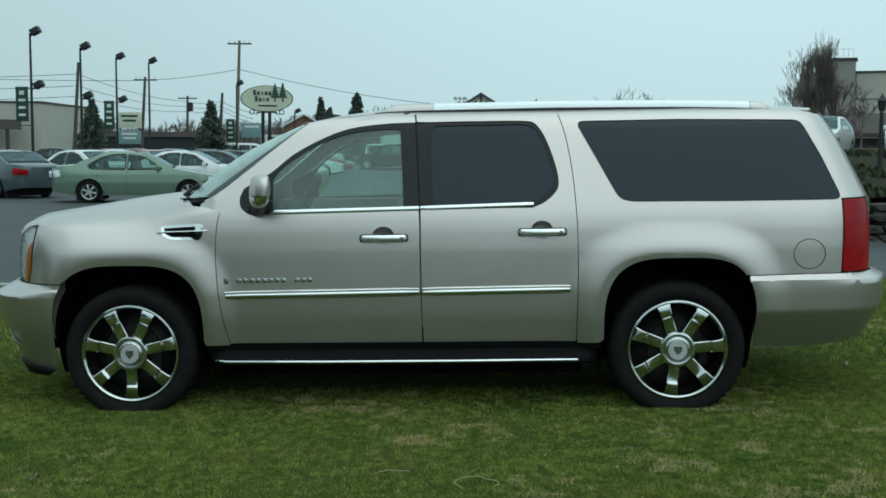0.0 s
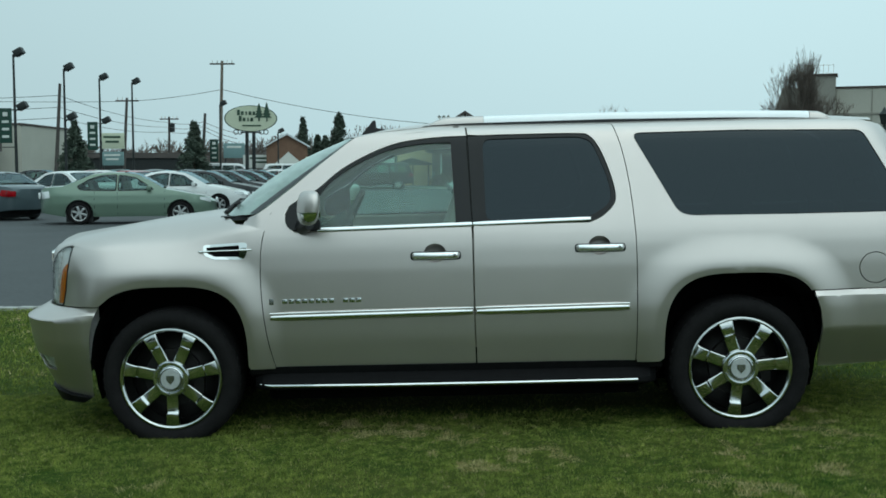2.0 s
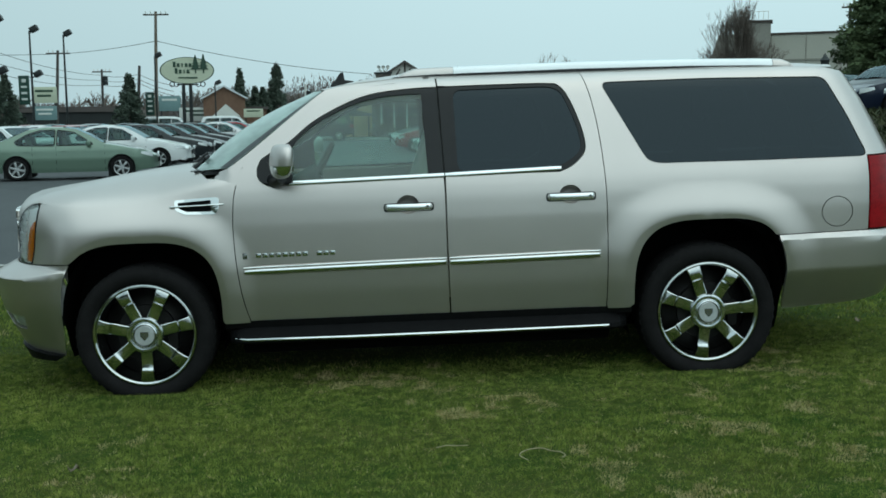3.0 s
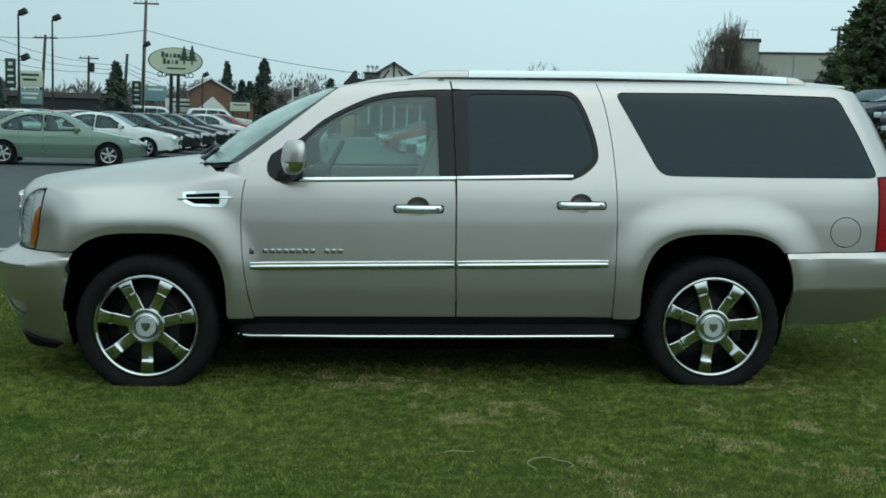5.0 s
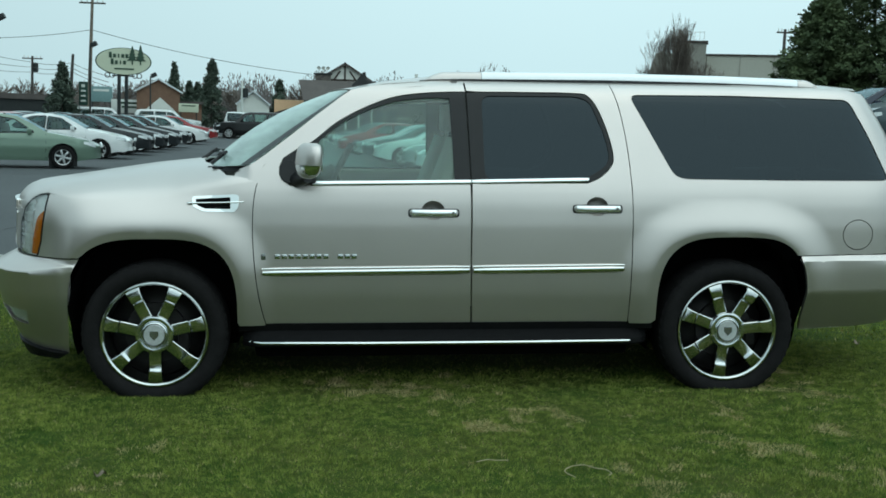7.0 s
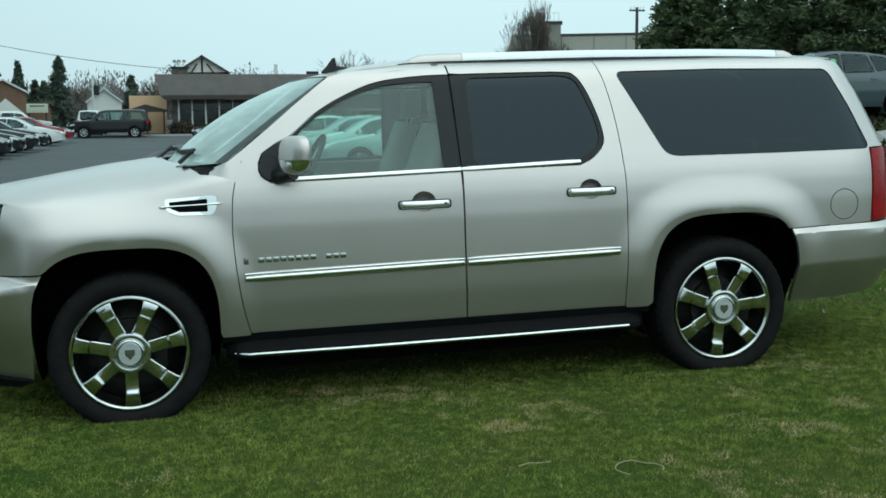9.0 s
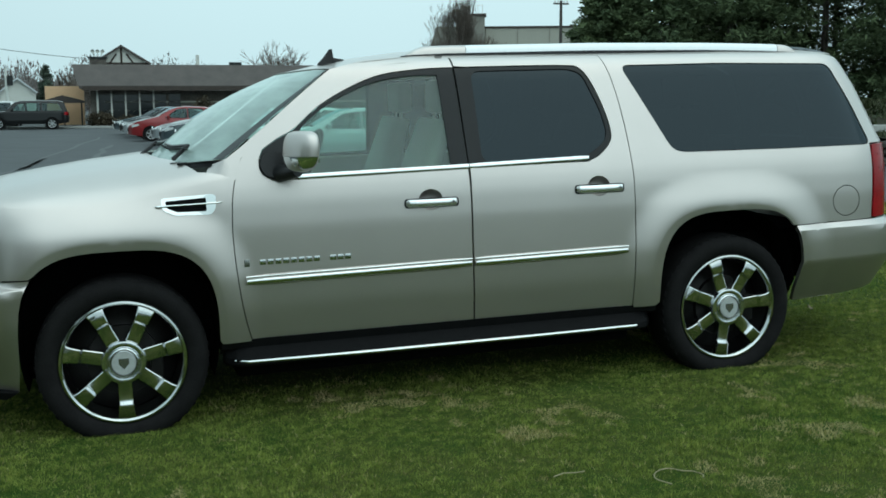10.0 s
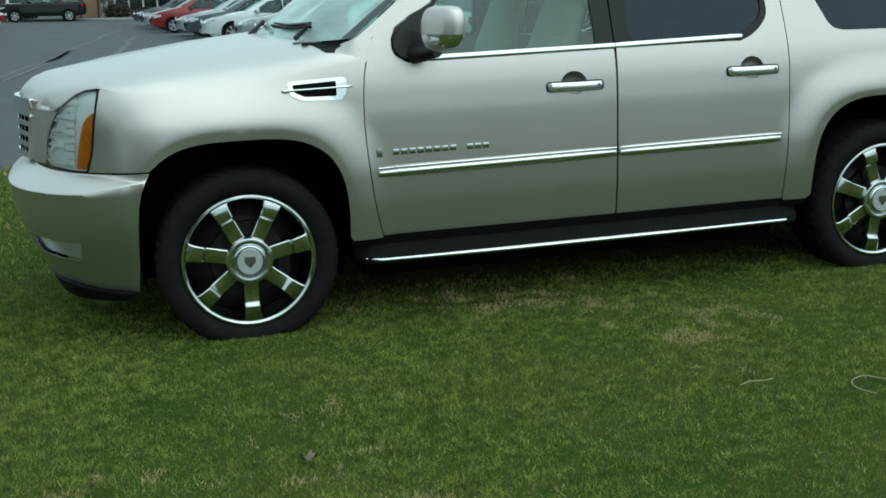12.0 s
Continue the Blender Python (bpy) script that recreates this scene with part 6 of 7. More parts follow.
# the oval sign on two posts
sign = thing("roadside_sign", at_ground(-13.15, 71.3, 11), "cream oval roadside sign with two green pine shapes on dark posts", "sign")
for nm, sc, y0, y1, mt in (("sign_border", 1.0, -0.10, 0.10, SIGN_GREEN), ("sign_face", 0.955, -0.13, 0.13, CREAM)):
    bm = bmesh.new()
    prism(bm, [(1.86 * sc * math.cos(2 * math.pi * k / 48), (0.93 if sc == 1 else 0.885) * math.sin(2 * math.pi * k / 48)) for k in range(48)], y0, y1, lambda a, b, d: (a, d, 5.05 + b))
    part(nm, bm, mt, sign)
for row, n, x0 in ((5.42, 5, -0.86), (4.98, 4, -0.74)):
    for k in range(n):
        bm = bmesh.new()
        box(bm, (x0 + 0.27 * k, -0.15, row + (0.05 if k == 0 else 0)), (0.19 if k != 2 else 0.09, 0.03, 0.38 if k == 0 else 0.26), 0.01)
        part("lettering_bar", bm, SIGN_GREEN, sign)
bm = bmesh.new()
box(bm, (0.05, -0.15, 4.55), (1.3, 0.03, 0.10), 0.01)
part("lettering_bar", bm, SIGN_GREEN, sign)
for cx, tp in ((0.58, 6.12), (1.12, 6.20)):
    bm = bmesh.new()
    poly = [(cx - 0.05, 4.85), (cx - 0.05, 5.12)]
    for k in range(5):
        w = 0.36 * (1 - k / 5.2)
        z = 5.12 + (tp - 5.12) * k / 5
        poly += [(cx - w, z), (cx - w * 0.45, z + (tp - 5.12) / 5 * 0.85)]
    poly += [(cx, tp)] + [(2 * cx - a, b) for a, b in poly[::-1]]
    prism(bm, poly, -0.17, -0.11, lambda a, b, d: (a, d, b))
    part("pine_shape", bm, SIGN_GREEN, sign, "flat green pine cut-out")
for xx in (-0.28, 0.20):
    bm = bmesh.new()
    rod(bm, (xx - 0.03, 0, 0), (xx, 0, 4.15), 0.13, 0.12, 10)
    part("post", bm, STEEL_DARK, sign)
bm = bmesh.new()
box(bm, (0, 0, 4.08), (1.5, 0.10, 0.10), 0.02)
for c in (-0.75, 0.75, -1.05, 1.05):
    lathe(bm, [(0.16 + 0.03 * math.cos(2 * math.pi * k / 6), 0.03 * math.sin(2 * math.pi * k / 6)) for k in range(6)], 18, pose(c, 0, 4.10), closed=True)
part("scroll_bracket", bm, STEEL_DARK, sign, "wrought iron scrolls")


def board(x, y, w, h, z, mat, label, posts=0.06, bars=0):
    s = thing("sign_board", at_ground(x, y, 6), label, "sign")
    bm = bmesh.new()
    box(bm, (0, 0, z), (w, 0.12, h), 0.02)
    part("panel", bm, mat, s)
    for q in (-w * 0.4, w * 0.4):
        bm = bmesh.new()
        rod(bm, (q, 0.05, 0), (q, 0.05, z), posts)
        part("post", bm, STEEL_DARK, s)
    for k in range(bars):
        bm = bmesh.new()
        box(bm, (0, -0.07, z + h * (0.25 - 0.3 * k)), (w * (0.7 - 0.15 * k), 0.02, h * 0.14), 0.004)
        part("lettering_bar", bm, SIGN_GREEN if mat is not TEAL else PALE, s)


board(-23.9, 73.9, 1.75, 1.15, 3.55, CREAM, "cream sign board with a dark oval on posts", bars=2)
board(-23.85, 73.7, 1.65, 1.0, 2.25, TEAL, "pale letter board below the cream sign", bars=2)
board(-24.3, 119.9, 2.4, 1.7, 3.5, TEAL, "faded teal board far behind the lot", bars=1)
board(-11.3, 92.0, 1.7, 0.75, 2.15, CREAM, "small cream sign board at the roadside", bars=1)
board(-19.0, 110.0, 4.6, 1.4, 2.2, PALE, "white board with grey bars far behind the lot", bars=2)

# ---- buildings ----
STUCCO = material("beige_stucco", (0.43, 0.42, 0.36), rough=0.9, vary=0.12, scale=0.4, fine=8)
TOWER = material("grey_stucco", (0.27, 0.26, 0.225), rough=0.9, vary=0.15, scale=0.5, fine=6)
ROOF_BROWN = material("brown_shingle", (0.10, 0.085, 0.078), rough=0.9, color2=(0.07, 0.06, 0.056), scale=1.2, fine=14, bump=0.4, bump_scale=10)
STONE_WALL = material("brown_stone_facing", (0.16, 0.145, 0.125), rough=0.95, color2=(0.075, 0.066, 0.058), scale=2.2, fine=9, bump=0.8, bump_scale=5)
TIMBER = material("dark_timber", (0.065, 0.05, 0.042), rough=0.85, vary=0.3, scale=3)
PLASTER = material("white_plaster", (0.66, 0.67, 0.62), rough=0.9, vary=0.1, scale=1)
BRICK = material("brown_brick", (0.20, 0.115, 0.075), rough=0.95, color2=(0.14, 0.08, 0.055), scale=2, fine=20)
ROOF_SNOW = material("pale_metal_roof", (0.62, 0.66, 0.68), rough=0.5, vary=0.1, scale=1)
# the bright peach puts the wall's lit look into its colour
TAN_LIT = material("tan_stucco_lit", (0.78, 0.50, 0.30), rough=0.9, vary=0.1, scale=1.5)
PANE_DARK = material("window_pane_dark", (0.02, 0.024, 0.026), rough=0.08, vary=0.4, scale=1.5)


def building(name, x, y, turn, label):
    return thing(name, at_ground(x, y, turn), label, "building")


def slab(nm, parent, c, s, mat, bevel=0.0, label="", turn=None):
    bm = bmesh.new()
    box(bm, c, s, bevel, turn)
    return part(nm, bm, mat, parent, label, smooth=False)


# long low building with a deep brown roof
b = building("restaurant_building", -0.2, 77.6, -1.5, "long low brown stone building with a deep shingle roof")
slab("wall", b, (17.5, 5.3, 1.3), (35, 10, 2.6), STONE_WALL)
bm = bmesh.new()
prism(bm, [(-1.1, 2.75), (-1.1, 2.95), (0.9, 4.50), (10.2, 4.50), (11.0, 2.95), (11.0, 2.75)], -0.7, 37.0, lambda a, c, d: (d - (0.55 * (c - 2.75) / 1.75), a, c))
part("roof", bm, ROOF_BROWN, b, "dark brown shingle roof", smooth=False)
slab("fascia", b, (18.1, -1.12, 2.76), (37.2, 0.08, 0.28), TIMBER)
for k in range(5):
    xx = 0.95 + 0.98 * k
    w = slab("window", b, (xx, 0.25, 1.45), (0.80, 0.08, 1.75), PANE_DARK)
    slab("window_frame", w, (xx - 0.46, 0.18, 1.45), (0.09, 0.14, 1.85), TIMBER if k else PLASTER)
for k in range(5):
    slab("pillar", b, (0.46 + 0.98 * k, -0.2, 1.3), (0.10, 0.10, 2.6), PLASTER)
w = slab("window", b, (5.9, 0.25, 1.9), (0.8, 0.08, 0.9), PANE_DARK)
for k in range(3):
    slab("stone_course", b, (18, 0.24, 0.55 + 0.62 * k), (34, 0.06, 0.10), STUCCO)
slab("chimney", b, (0.55, 3.4, 4.55), (1.2, 1.0, 0.95), STONE_WALL)
slab("chimney_cap", b, (0.55, 3.4, 5.08), (1.4, 1.2, 0.12), STEEL_DARK)
for dx in (-0.35, 0.0, 0.35):
    bm = bmesh.new()
    lathe(bm, [(0.0, 0.03), (0.11, 0.015), (0.15, -0.02)], 12, pose(0.55 + dx, 3.3, 5.55, 20, 0, 40 * dx))
    rod(bm, (0.55 + dx * 0.5, 3.4, 5.1), (0.55 + dx, 3.35, 5.5), 0.035)
    part("dish", bm, PLASTER, b)
slab("roof_pipe", b, (8.0, 6.0, 4.9), (0.25, 0.25, 1.1), PLASTER)
slab("roof_vent", b, (10.6, 2.6, 4.62), (0.9, 0.7, 0.28), STEEL_DARK)
# gable with half timbering
g = building("gabled_house", 2.15, 81.5, -1.5, "white gable with dark half timbering behind the brown roof")
bm = bmesh.new()
prism(bm, [(-1.75, 4.3), (1.75, 4.3), (1.75, 4.75), (0, 5.85), (-1.75, 4.75)], -0.8, 6, lambda a, c, d: (a, d, c))
part("wall", bm, PLASTER, g, smooth=False)
for sgn in (-1, 1):
    slab("roof", g, (sgn * 1.02, 2.5, 5.30), (2.55, 7.2, 0.16), ROOF_BROWN, turn=Euler((0, radians(sgn * 32), 0)).to_matrix())
slab("timber", g, (0, -0.84, 5.2), (0.14, 0.08, 1.3), TIMBER)
slab("timber", g, (0, -0.84, 4.66), (3.6, 0.08, 0.14), TIMBER)
for sgn in (-1, 1):
    slab("timber", g, (sgn * 0.62, -0.84, 5.0), (0.12, 0.08, 0.9), TIMBER, turn=Euler((0, radians(-sgn * 35), 0)).to_matrix())
slab("lower_wall", g, (0, 3, 2.15), (3.4, 6, 4.3), PLASTER)
# porch and lit tan wall at its end
t = building("porch", -3.6, 84.5, 0, "small tan wall and low brown porch roof")
slab("wall", t, (1.4, 4.2, 1.55), (3.0, 0.3, 3.1), TAN_LIT)
bm = bmesh.new()
prism(bm, [(-0.2, 1.9), (1.3, 2.35), (3.0, 1.9), (3.0, 1.75), (-0.2, 1.75)], 0, 2.5, lambda a, c, d: (a, d, c))
part("roof", bm, ROOF_BROWN, t, smooth=False)
for xx in (0.1, 1.4, 2.7):
    slab("post", t, (xx, 0.2, 0.88), (0.12, 0.12, 1.75), TIMBER)
# factory with a block-like tower
f = building("factory_building", 32.4, 98.0, -20, "tall beige factory with a square stair tower")
slab("wall", f, (14, 8, 3.7), (28, 16, 7.4), STUCCO)
slab("parapet", f, (14, 8, 7.45), (28.2, 16.2, 0.18), TIMBER)
slab("wall_band", f, (14, -0.03, 5.0), (28, 0.1, 0.16), TOWER)
for k in range(9):
    slab("wall_joint", f, (1.5 + 3.1 * k, -0.02, 3.7), (0.06, 0.08, 7.3), TOWER)
tw = slab("tower", f, (3.2, 0.2, 4.27), (2.6, 2.0, 8.55), TOWER)
slab("tower_cap", f, (3.2, 0.2, 8.6), (2.9, 2.3, 0.20), TIMBER)
for k in range(6):
    bm = bmesh.new()
    rod(bm, (2.1 + 0.44 * k, -0.8, 8.6), (2.1 + 0.44 * k, -0.8, 9.55), 0.022, 0.022, 6)
    part("railing_post", bm, PLASTER, f)
bm = bmesh.new()
rod(bm, (2.1, -0.8, 9.5), (4.3, -0.8, 9.5), 0.022, 0.022, 6)
part("rail", bm, PLASTER, f)
bm = bmesh.new()
prism(bm, [(-0.9, 5.2), (1.9, 5.2), (1.9, 7.5), (-0.2, 7.5)], 0, 6, lambda a, c, d: (a, d - 0.5, c))
part("lean_to_roof", bm, TOWER, f, smooth=False)
slab("lower_wall", f, (0.5, 3, 2.6), (3, 6, 5.2), STUCCO)
# large pale hall and low dark shed on the far side
h = building("warehouse", -46, 86, 3, "large plain beige warehouse with a dark canopy")
slab("wall", h, (3.5, 8, 2.65), (13.0, 14, 5.3), STUCCO)
slab("parapet", h, (3.5, 8, 5.35), (13.2, 14.2, 0.16), TIMBER)
slab("canopy", h, (4.2, -1.2, 3.35), (9.0, 2.4, 0.8), ROOF_BROWN)
for xx in (2.0, 5.0, 8.3):
    slab("post", h, (xx, -2.2, 1.5), (0.25, 0.25, 3.0), TIMBER)
d_ = building("shed", -34.5, 97, 14, "long low grey shed")
slab("wall", d_, (5, 4, 1.25), (11, 7, 2.5), STEEL_DARK)
slab("roof", d_, (5, 4, 2.75), (11.6, 7.6, 0.5), ROOF_BROWN)
# brick house with a pale roof and a white porch gable
e = building("brick_house", -15.3, 101.4, 8, "brown brick house with a pale roof")
bm = bmesh.new()
prism(bm, [(-2.0, 0), (2.0, 0), (2.0, 3.65), (0, 4.75), (-2.0, 3.65)], 0, 9, lambda a, c, d: (a, d, c))
part("wall", bm, BRICK, e, smooth=False)
for sgn in (-1, 1):
    slab("roof", e, (sgn * 1.12, 4.4, 4.22), (2.62, 9.4, 0.14), ROOF_SNOW, turn=Euler((0, radians(sgn * 29), 0)).to_matrix())
slab("annex", e, (3.0, 5, 1.3), (2.2, 6, 2.6), BRICK)
slab("annex_roof", e, (3.0, 4.9, 2.7), (2.5, 6.4, 0.25), ROOF_BROWN)
bm = bmesh.new()
prism(bm, [(-1.3, 1.9), (1.3, 1.9), (0, 3.05)], -4.5, -2.5, lambda a, c, d: (a + 0.2, d, c))
part("porch_gable", bm, PLASTER, e, smooth=False)
slab("porch", e, (0.2, -3.2, 0.95), (2.2, 1.6, 1.9), STEEL_DARK)
w2 = building("white_house", -7.6, 120, 4, "small white house behind the trees")
bm = bmesh.new()
prism(bm, [(-1.8, 0), (1.8, 0), (1.8, 2.9), (0, 4.3), (-1.8, 2.9)], 0, 5, lambda a, c, d: (a, d, c))
part("wall", bm, PLASTER, w2, smooth=False)
for sgn in (-1, 1):
    slab("roof", w2, (sgn * 0.98, 2.4, 3.66), (2.45, 5.6, 0.14), ROOF_SNOW, turn=Euler((0, radians(sgn * 38), 0)).to_matrix())

# garden lamp at the drive
lp = thing("street_lamp", at_ground(9.75, 13.9, 0), "black lantern on a slim black post", "street lamp")
bm = bmesh.new()
tube(bm, [(0, 0, 0), (0, 0, 0.5), (0, 0, 0.9), (0, 0, 1.32)], [0.06, 0.045, 0.04, 0.04], 10)
part("post", bm, STEEL_DARK, lp)
bm = bmesh.new()
lathe(bm, [(0.0, 0.0), (0.06, 0.02), (0.09, 0.20), (0.105, 0.21), (0.04, 0.29), (0.015, 0.33), (0.0, 0.36)], 8, pose(0, 0, 1.32, 90, 0, 0))
part("lantern", bm, STEEL_DARK, lp)

# ---- plants ----
def leafy(name, c1, c2, rough=0.7, patch_scale=0.9, spec=0.25, single=0.55, patchy=0.45):
    m = bpy.data.materials.new(name)
    m.use_nodes = True
    n, l = m.node_tree.nodes, m.node_tree.links
    b = n["Principled BSDF"]
    b.inputs["Roughness"].default_value = rough
    b.inputs["Specular IOR Level"].default_value = spec
    geo = n.new("ShaderNodeNewGeometry")
    tc = n.new("ShaderNodeTexCoord")
    ns = n.new("ShaderNodeTexNoise")
    ns.inputs["Scale"].default_value, ns.inputs["Detail"].default_value = patch_scale, 6
    l.new(tc.outputs["Object"], ns.inputs["Vector"])
    add = n.new("ShaderNodeMath")
    add.operation = "MULTIPLY_ADD"
    add.inputs[1].default_value = single
    l.new(geo.outputs["Random Per Island"], add.inputs[0])
    mr = n.new("ShaderNodeMapRange")
    mr.inputs["From Min"].default_value, mr.inputs["From Max"].default_value = 0.35, 0.65
    mr.inputs["To Max"].default_value = patchy
    l.new(ns.outputs["Fac"], mr.inputs["Value"])
    l.new(mr.outputs["Result"], add.inputs[2])
    mix = n.new("ShaderNodeMix")
    mix.data_type = "RGBA"
    mix.inputs["A"].default_value, mix.inputs["B"].default_value = (*c1, 1), (*c2, 1)
    l.new(add.outputs[0], mix.inputs["Factor"])
    l.new(mix.outputs["Result"], b.inputs["Base Color"])
    return m


NEEDLES = leafy("spruce_needles", (0.046, 0.070, 0.054), (0.112, 0.138, 0.102), single=0.4)
PINE = leafy("pine_needles", (0.034, 0.056, 0.026), (0.105, 0.138, 0.060))
TWIGS = material("bare_twigs", (0.20, 0.165, 0.14), rough=0.9, vary=0.35, scale=3)
BARK = material("bark", (0.10, 0.085, 0.07), rough=0.95, vary=0.4, scale=5, bump=0.5, bump_scale=20)
SHRUB = leafy("brown_shrub", (0.035, 0.028, 0.018), (0.085, 0.065, 0.040))


def soup(name, tris, mat, parent=None):
    tris = np.asarray(tris, float)
    me = bpy.data.meshes.new(name)
    n = len(tris)
    me.vertices.add(3 * n)
    me.vertices.foreach_set("co", tris.reshape(-1))
    me.loops.add(3 * n)
    me.loops.foreach_set("vertex_index", np.arange(3 * n, dtype=np.int32))
    me.polygons.add(n)
    me.polygons.foreach_set("loop_start", np.arange(0, 3 * n, 3, dtype=np.int32))
    me.update(calc_edges=True)
    return link(name, me, mat, parent)


def conifer_tris(h, r, n, seed, low=0.08, leaf=0.34, droop=0.25, power=1.0, spread=0.16, per=45, narrow=0.9):
    """Needle clumps along drooping boughs, with gaps between the boughs."""
    g = np.random.default_rng(seed)
    boughs = max(40, n // per)
    bz = low + (1 - low) * g.random(boughs) ** 0.85
    ba = g.random(boughs) * 2 * np.pi
    bl = r * (1 - bz) ** power * (0.62 + 0.5 * g.random(boughs)) + 0.04 * r
    k = g.integers(0, boughs, n)
    t = np.sqrt(g.random(n))
    a = ba[k] + (g.random(n) - 0.5) * narrow * (1 - 0.6 * t)
    rad = bl[k] * t
    c = np.stack([rad * np.cos(a), rad * np.sin(a), h * bz[k] - droop * rad * t + g.normal(0, 0.03 * h * spread * 4, n)], 1)
    s = leaf * (0.5 + g.random(n))
    d1 = g.normal(size=(n, 3))
    d1[:, 2] *= 0.5
    d1 /= np.linalg.norm(d1, axis=1, keepdims=True)
    d2 = np.cross(d1, g.normal(size=(n, 3)))
    d2 /= np.linalg.norm(d2, axis=1, keepdims=True)
    p0 = c - d1 * s[:, None] * 0.5 - d2 * s[:, None] * 0.16
    p1 = c - d1 * s[:, None] * 0.5 + d2 * s[:, None] * 0.16
    p2 = c + d1 * s[:, None] * 0.6
    return np.stack([p0, p1, p2], 1)


def conifer(x, y, h, r, n, seed, label, mat=NEEDLES, group="", lift=0.0, **kw):
    t = thing("conifer", at_ground(x, y, 0) @ pose(0, 0, lift), label, "tree", group)
    bm = bmesh.new()
    rod(bm, (0, 0, 0), (0, 0, h * 0.96), 0.014 * h, 0.01, 8)
    part("trunk", bm, BARK, t)
    soup("crown", conifer_tris(h, r, n, seed, **kw), mat, t)
    return t


conifer(-24.65, 68.1, 4.7, 2.1, 5500, 1, "dark spruce beside the lot", leaf=0.30)
conifer(-18.15, 75.2, 4.9, 2.3, 6500, 2, "dense dark spruce beside the lot", leaf=0.30)
conifer(-16.5, 121.4, 7.2, 2.0, 5000, 3, "tall thin spruce far off", leaf=0.4)
conifer(-15.0, 122.5, 5.2, 1.9, 4000, 4, "dark spruce far off", leaf=0.4)
conifer(-12.4, 122.0, 7.7, 1.6, 6000, 5, "narrow dark conifer far off", leaf=0.4, power=0.5)
conifer(-13.9, 121.0, 5.0, 1.5, 4000, 6, "dark conifer far off", leaf=0.4, power=0.6)
conifer(-4.9, 125.0, 5.8, 1.5, 4000, 7, "dark conifer far off", leaf=0.4, power=0.6)
EV = "big evergreens above the bank"
for k, (ex, ey, eh, er) in enumerate([(20.9, 36.5, 6.2, 2.8), (25.4, 34.6, 12.5, 4.6), (28.5, 32.5, 13.0, 4.8), (33.0, 31.0, 13.5, 5.0), (24.0, 38.5, 10.8, 4.0), (38.0, 28.5, 13.0, 5.0), (27.0, 37.5, 13.5, 4.6), (43.5, 25.0, 12.5, 5.0), (33.5, 38.5, 13.5, 5.4), (39.5, 35.5, 13.5, 5.4), (46.0, 32.0, 13.0, 5.4), (30.0, 27.5, 8.0, 4.0), (36.0, 24.5, 8.5, 4.2)]):
    conifer(ex, ey, eh, er, 41000, 20 + k, "big dark pine standing above the bank", PINE, EV, lift=-0.5, low=0.0, leaf=0.23, power=0.6, droop=-0.10, spread=0.10, per=130, narrow=0.45)


def bare_tris(seed, h, spread_, levels, limbs=5, thin=0.013, up=0.35):
    """A leafless crown: thin tapering twigs."""
    rg = random.Random(seed)
    out = []

    def grow(p, d, ln, r, lv):
        q = p + d * ln
        side_ = d.cross(Vector((rg.uniform(-1, 1), rg.uniform(-1, 1), rg.uniform(-1, 1)))).normalized()
        s2 = d.cross(side_)
        out.append([p - side_ * r, p + side_ * r, q + side_ * r * 0.5])
        out.append([p - side_ * r, q + side_ * r * 0.5, q - side_ * r * 0.5])
        out.append([p - s2 * r, p + s2 * r, q])
        if lv <= 0:
            return
        for _ in range(limbs if lv == levels else rg.choice((2, 3, 3))):
            nd = (d + Vector((rg.gauss(0, spread_), rg.gauss(0, spread_), rg.gauss(0, spread_ * 0.5) + up * 0.3))).normalized()
            grow(p.lerp(q, rg.uniform(0.55, 1.0)), nd, ln * rg.uniform(0.62, 0.86), max(r * 0.58, thin), lv - 1)

    grow(Vector((0, 0, 0)), Vector((0, 0, 1)), h * 0.26, h * 0.018, levels)
    return np.array([[tuple(v) for v in t] for t in out])


def bare_tree(x, y, h, seed, label, spread_=0.42, levels=5, limbs=6, thin=0.012, lift=0.0, up=0.35):
    t = thing("bare_tree", at_ground(x, y, 0) @ pose(0, 0, lift), label, "tree")
    tris = bare_tris(seed, h, spread_, levels, limbs, thin, up)
    tris *= h / tris[:, :, 2].max()
    soup("crown", tris, TWIGS, t)


bare_tree(26.9, 74.1, 9.0, 11, "leafless many-stemmed tree before the factory", 0.22, 7, 12, 0.006, up=1.0)
bare_tree(25.6, 74.6, 5.6, 15, "leafless spreading tree before the factory", 0.34, 6, 9, 0.008, up=0.7)
bare_tree(28.0, 74.4, 6.0, 16, "leafless brown tree before the factory", 0.30, 6, 10, 0.008, up=0.8)
bare_tree(29.6, 73.4, 4.6, 12, "small leafless tree before the factory", 0.42, 5, 6, 0.016)
bare_tree(16.5, 92.6, 7.3, 13, "leafless tree behind the brown roof", 0.42, 5, 6, 0.014)
bare_tree(13.2, 81.9, 6.6, 14, "small leafless tree behind the brown roof", 0.45, 5, 5, 0.012)
for k in range(26):
    rg_ = random.Random(100 + k)
    bx_ = -46 + 2.2 * k + rg_.uniform(-0.8, 0.8)
    bare_tree(bx_, 128 + rg_.uniform(-4, 10), rg_.uniform(3.4, 5.8), 200 + k, "leafless tree in the distance", 0.5, 4, 6, 0.035)
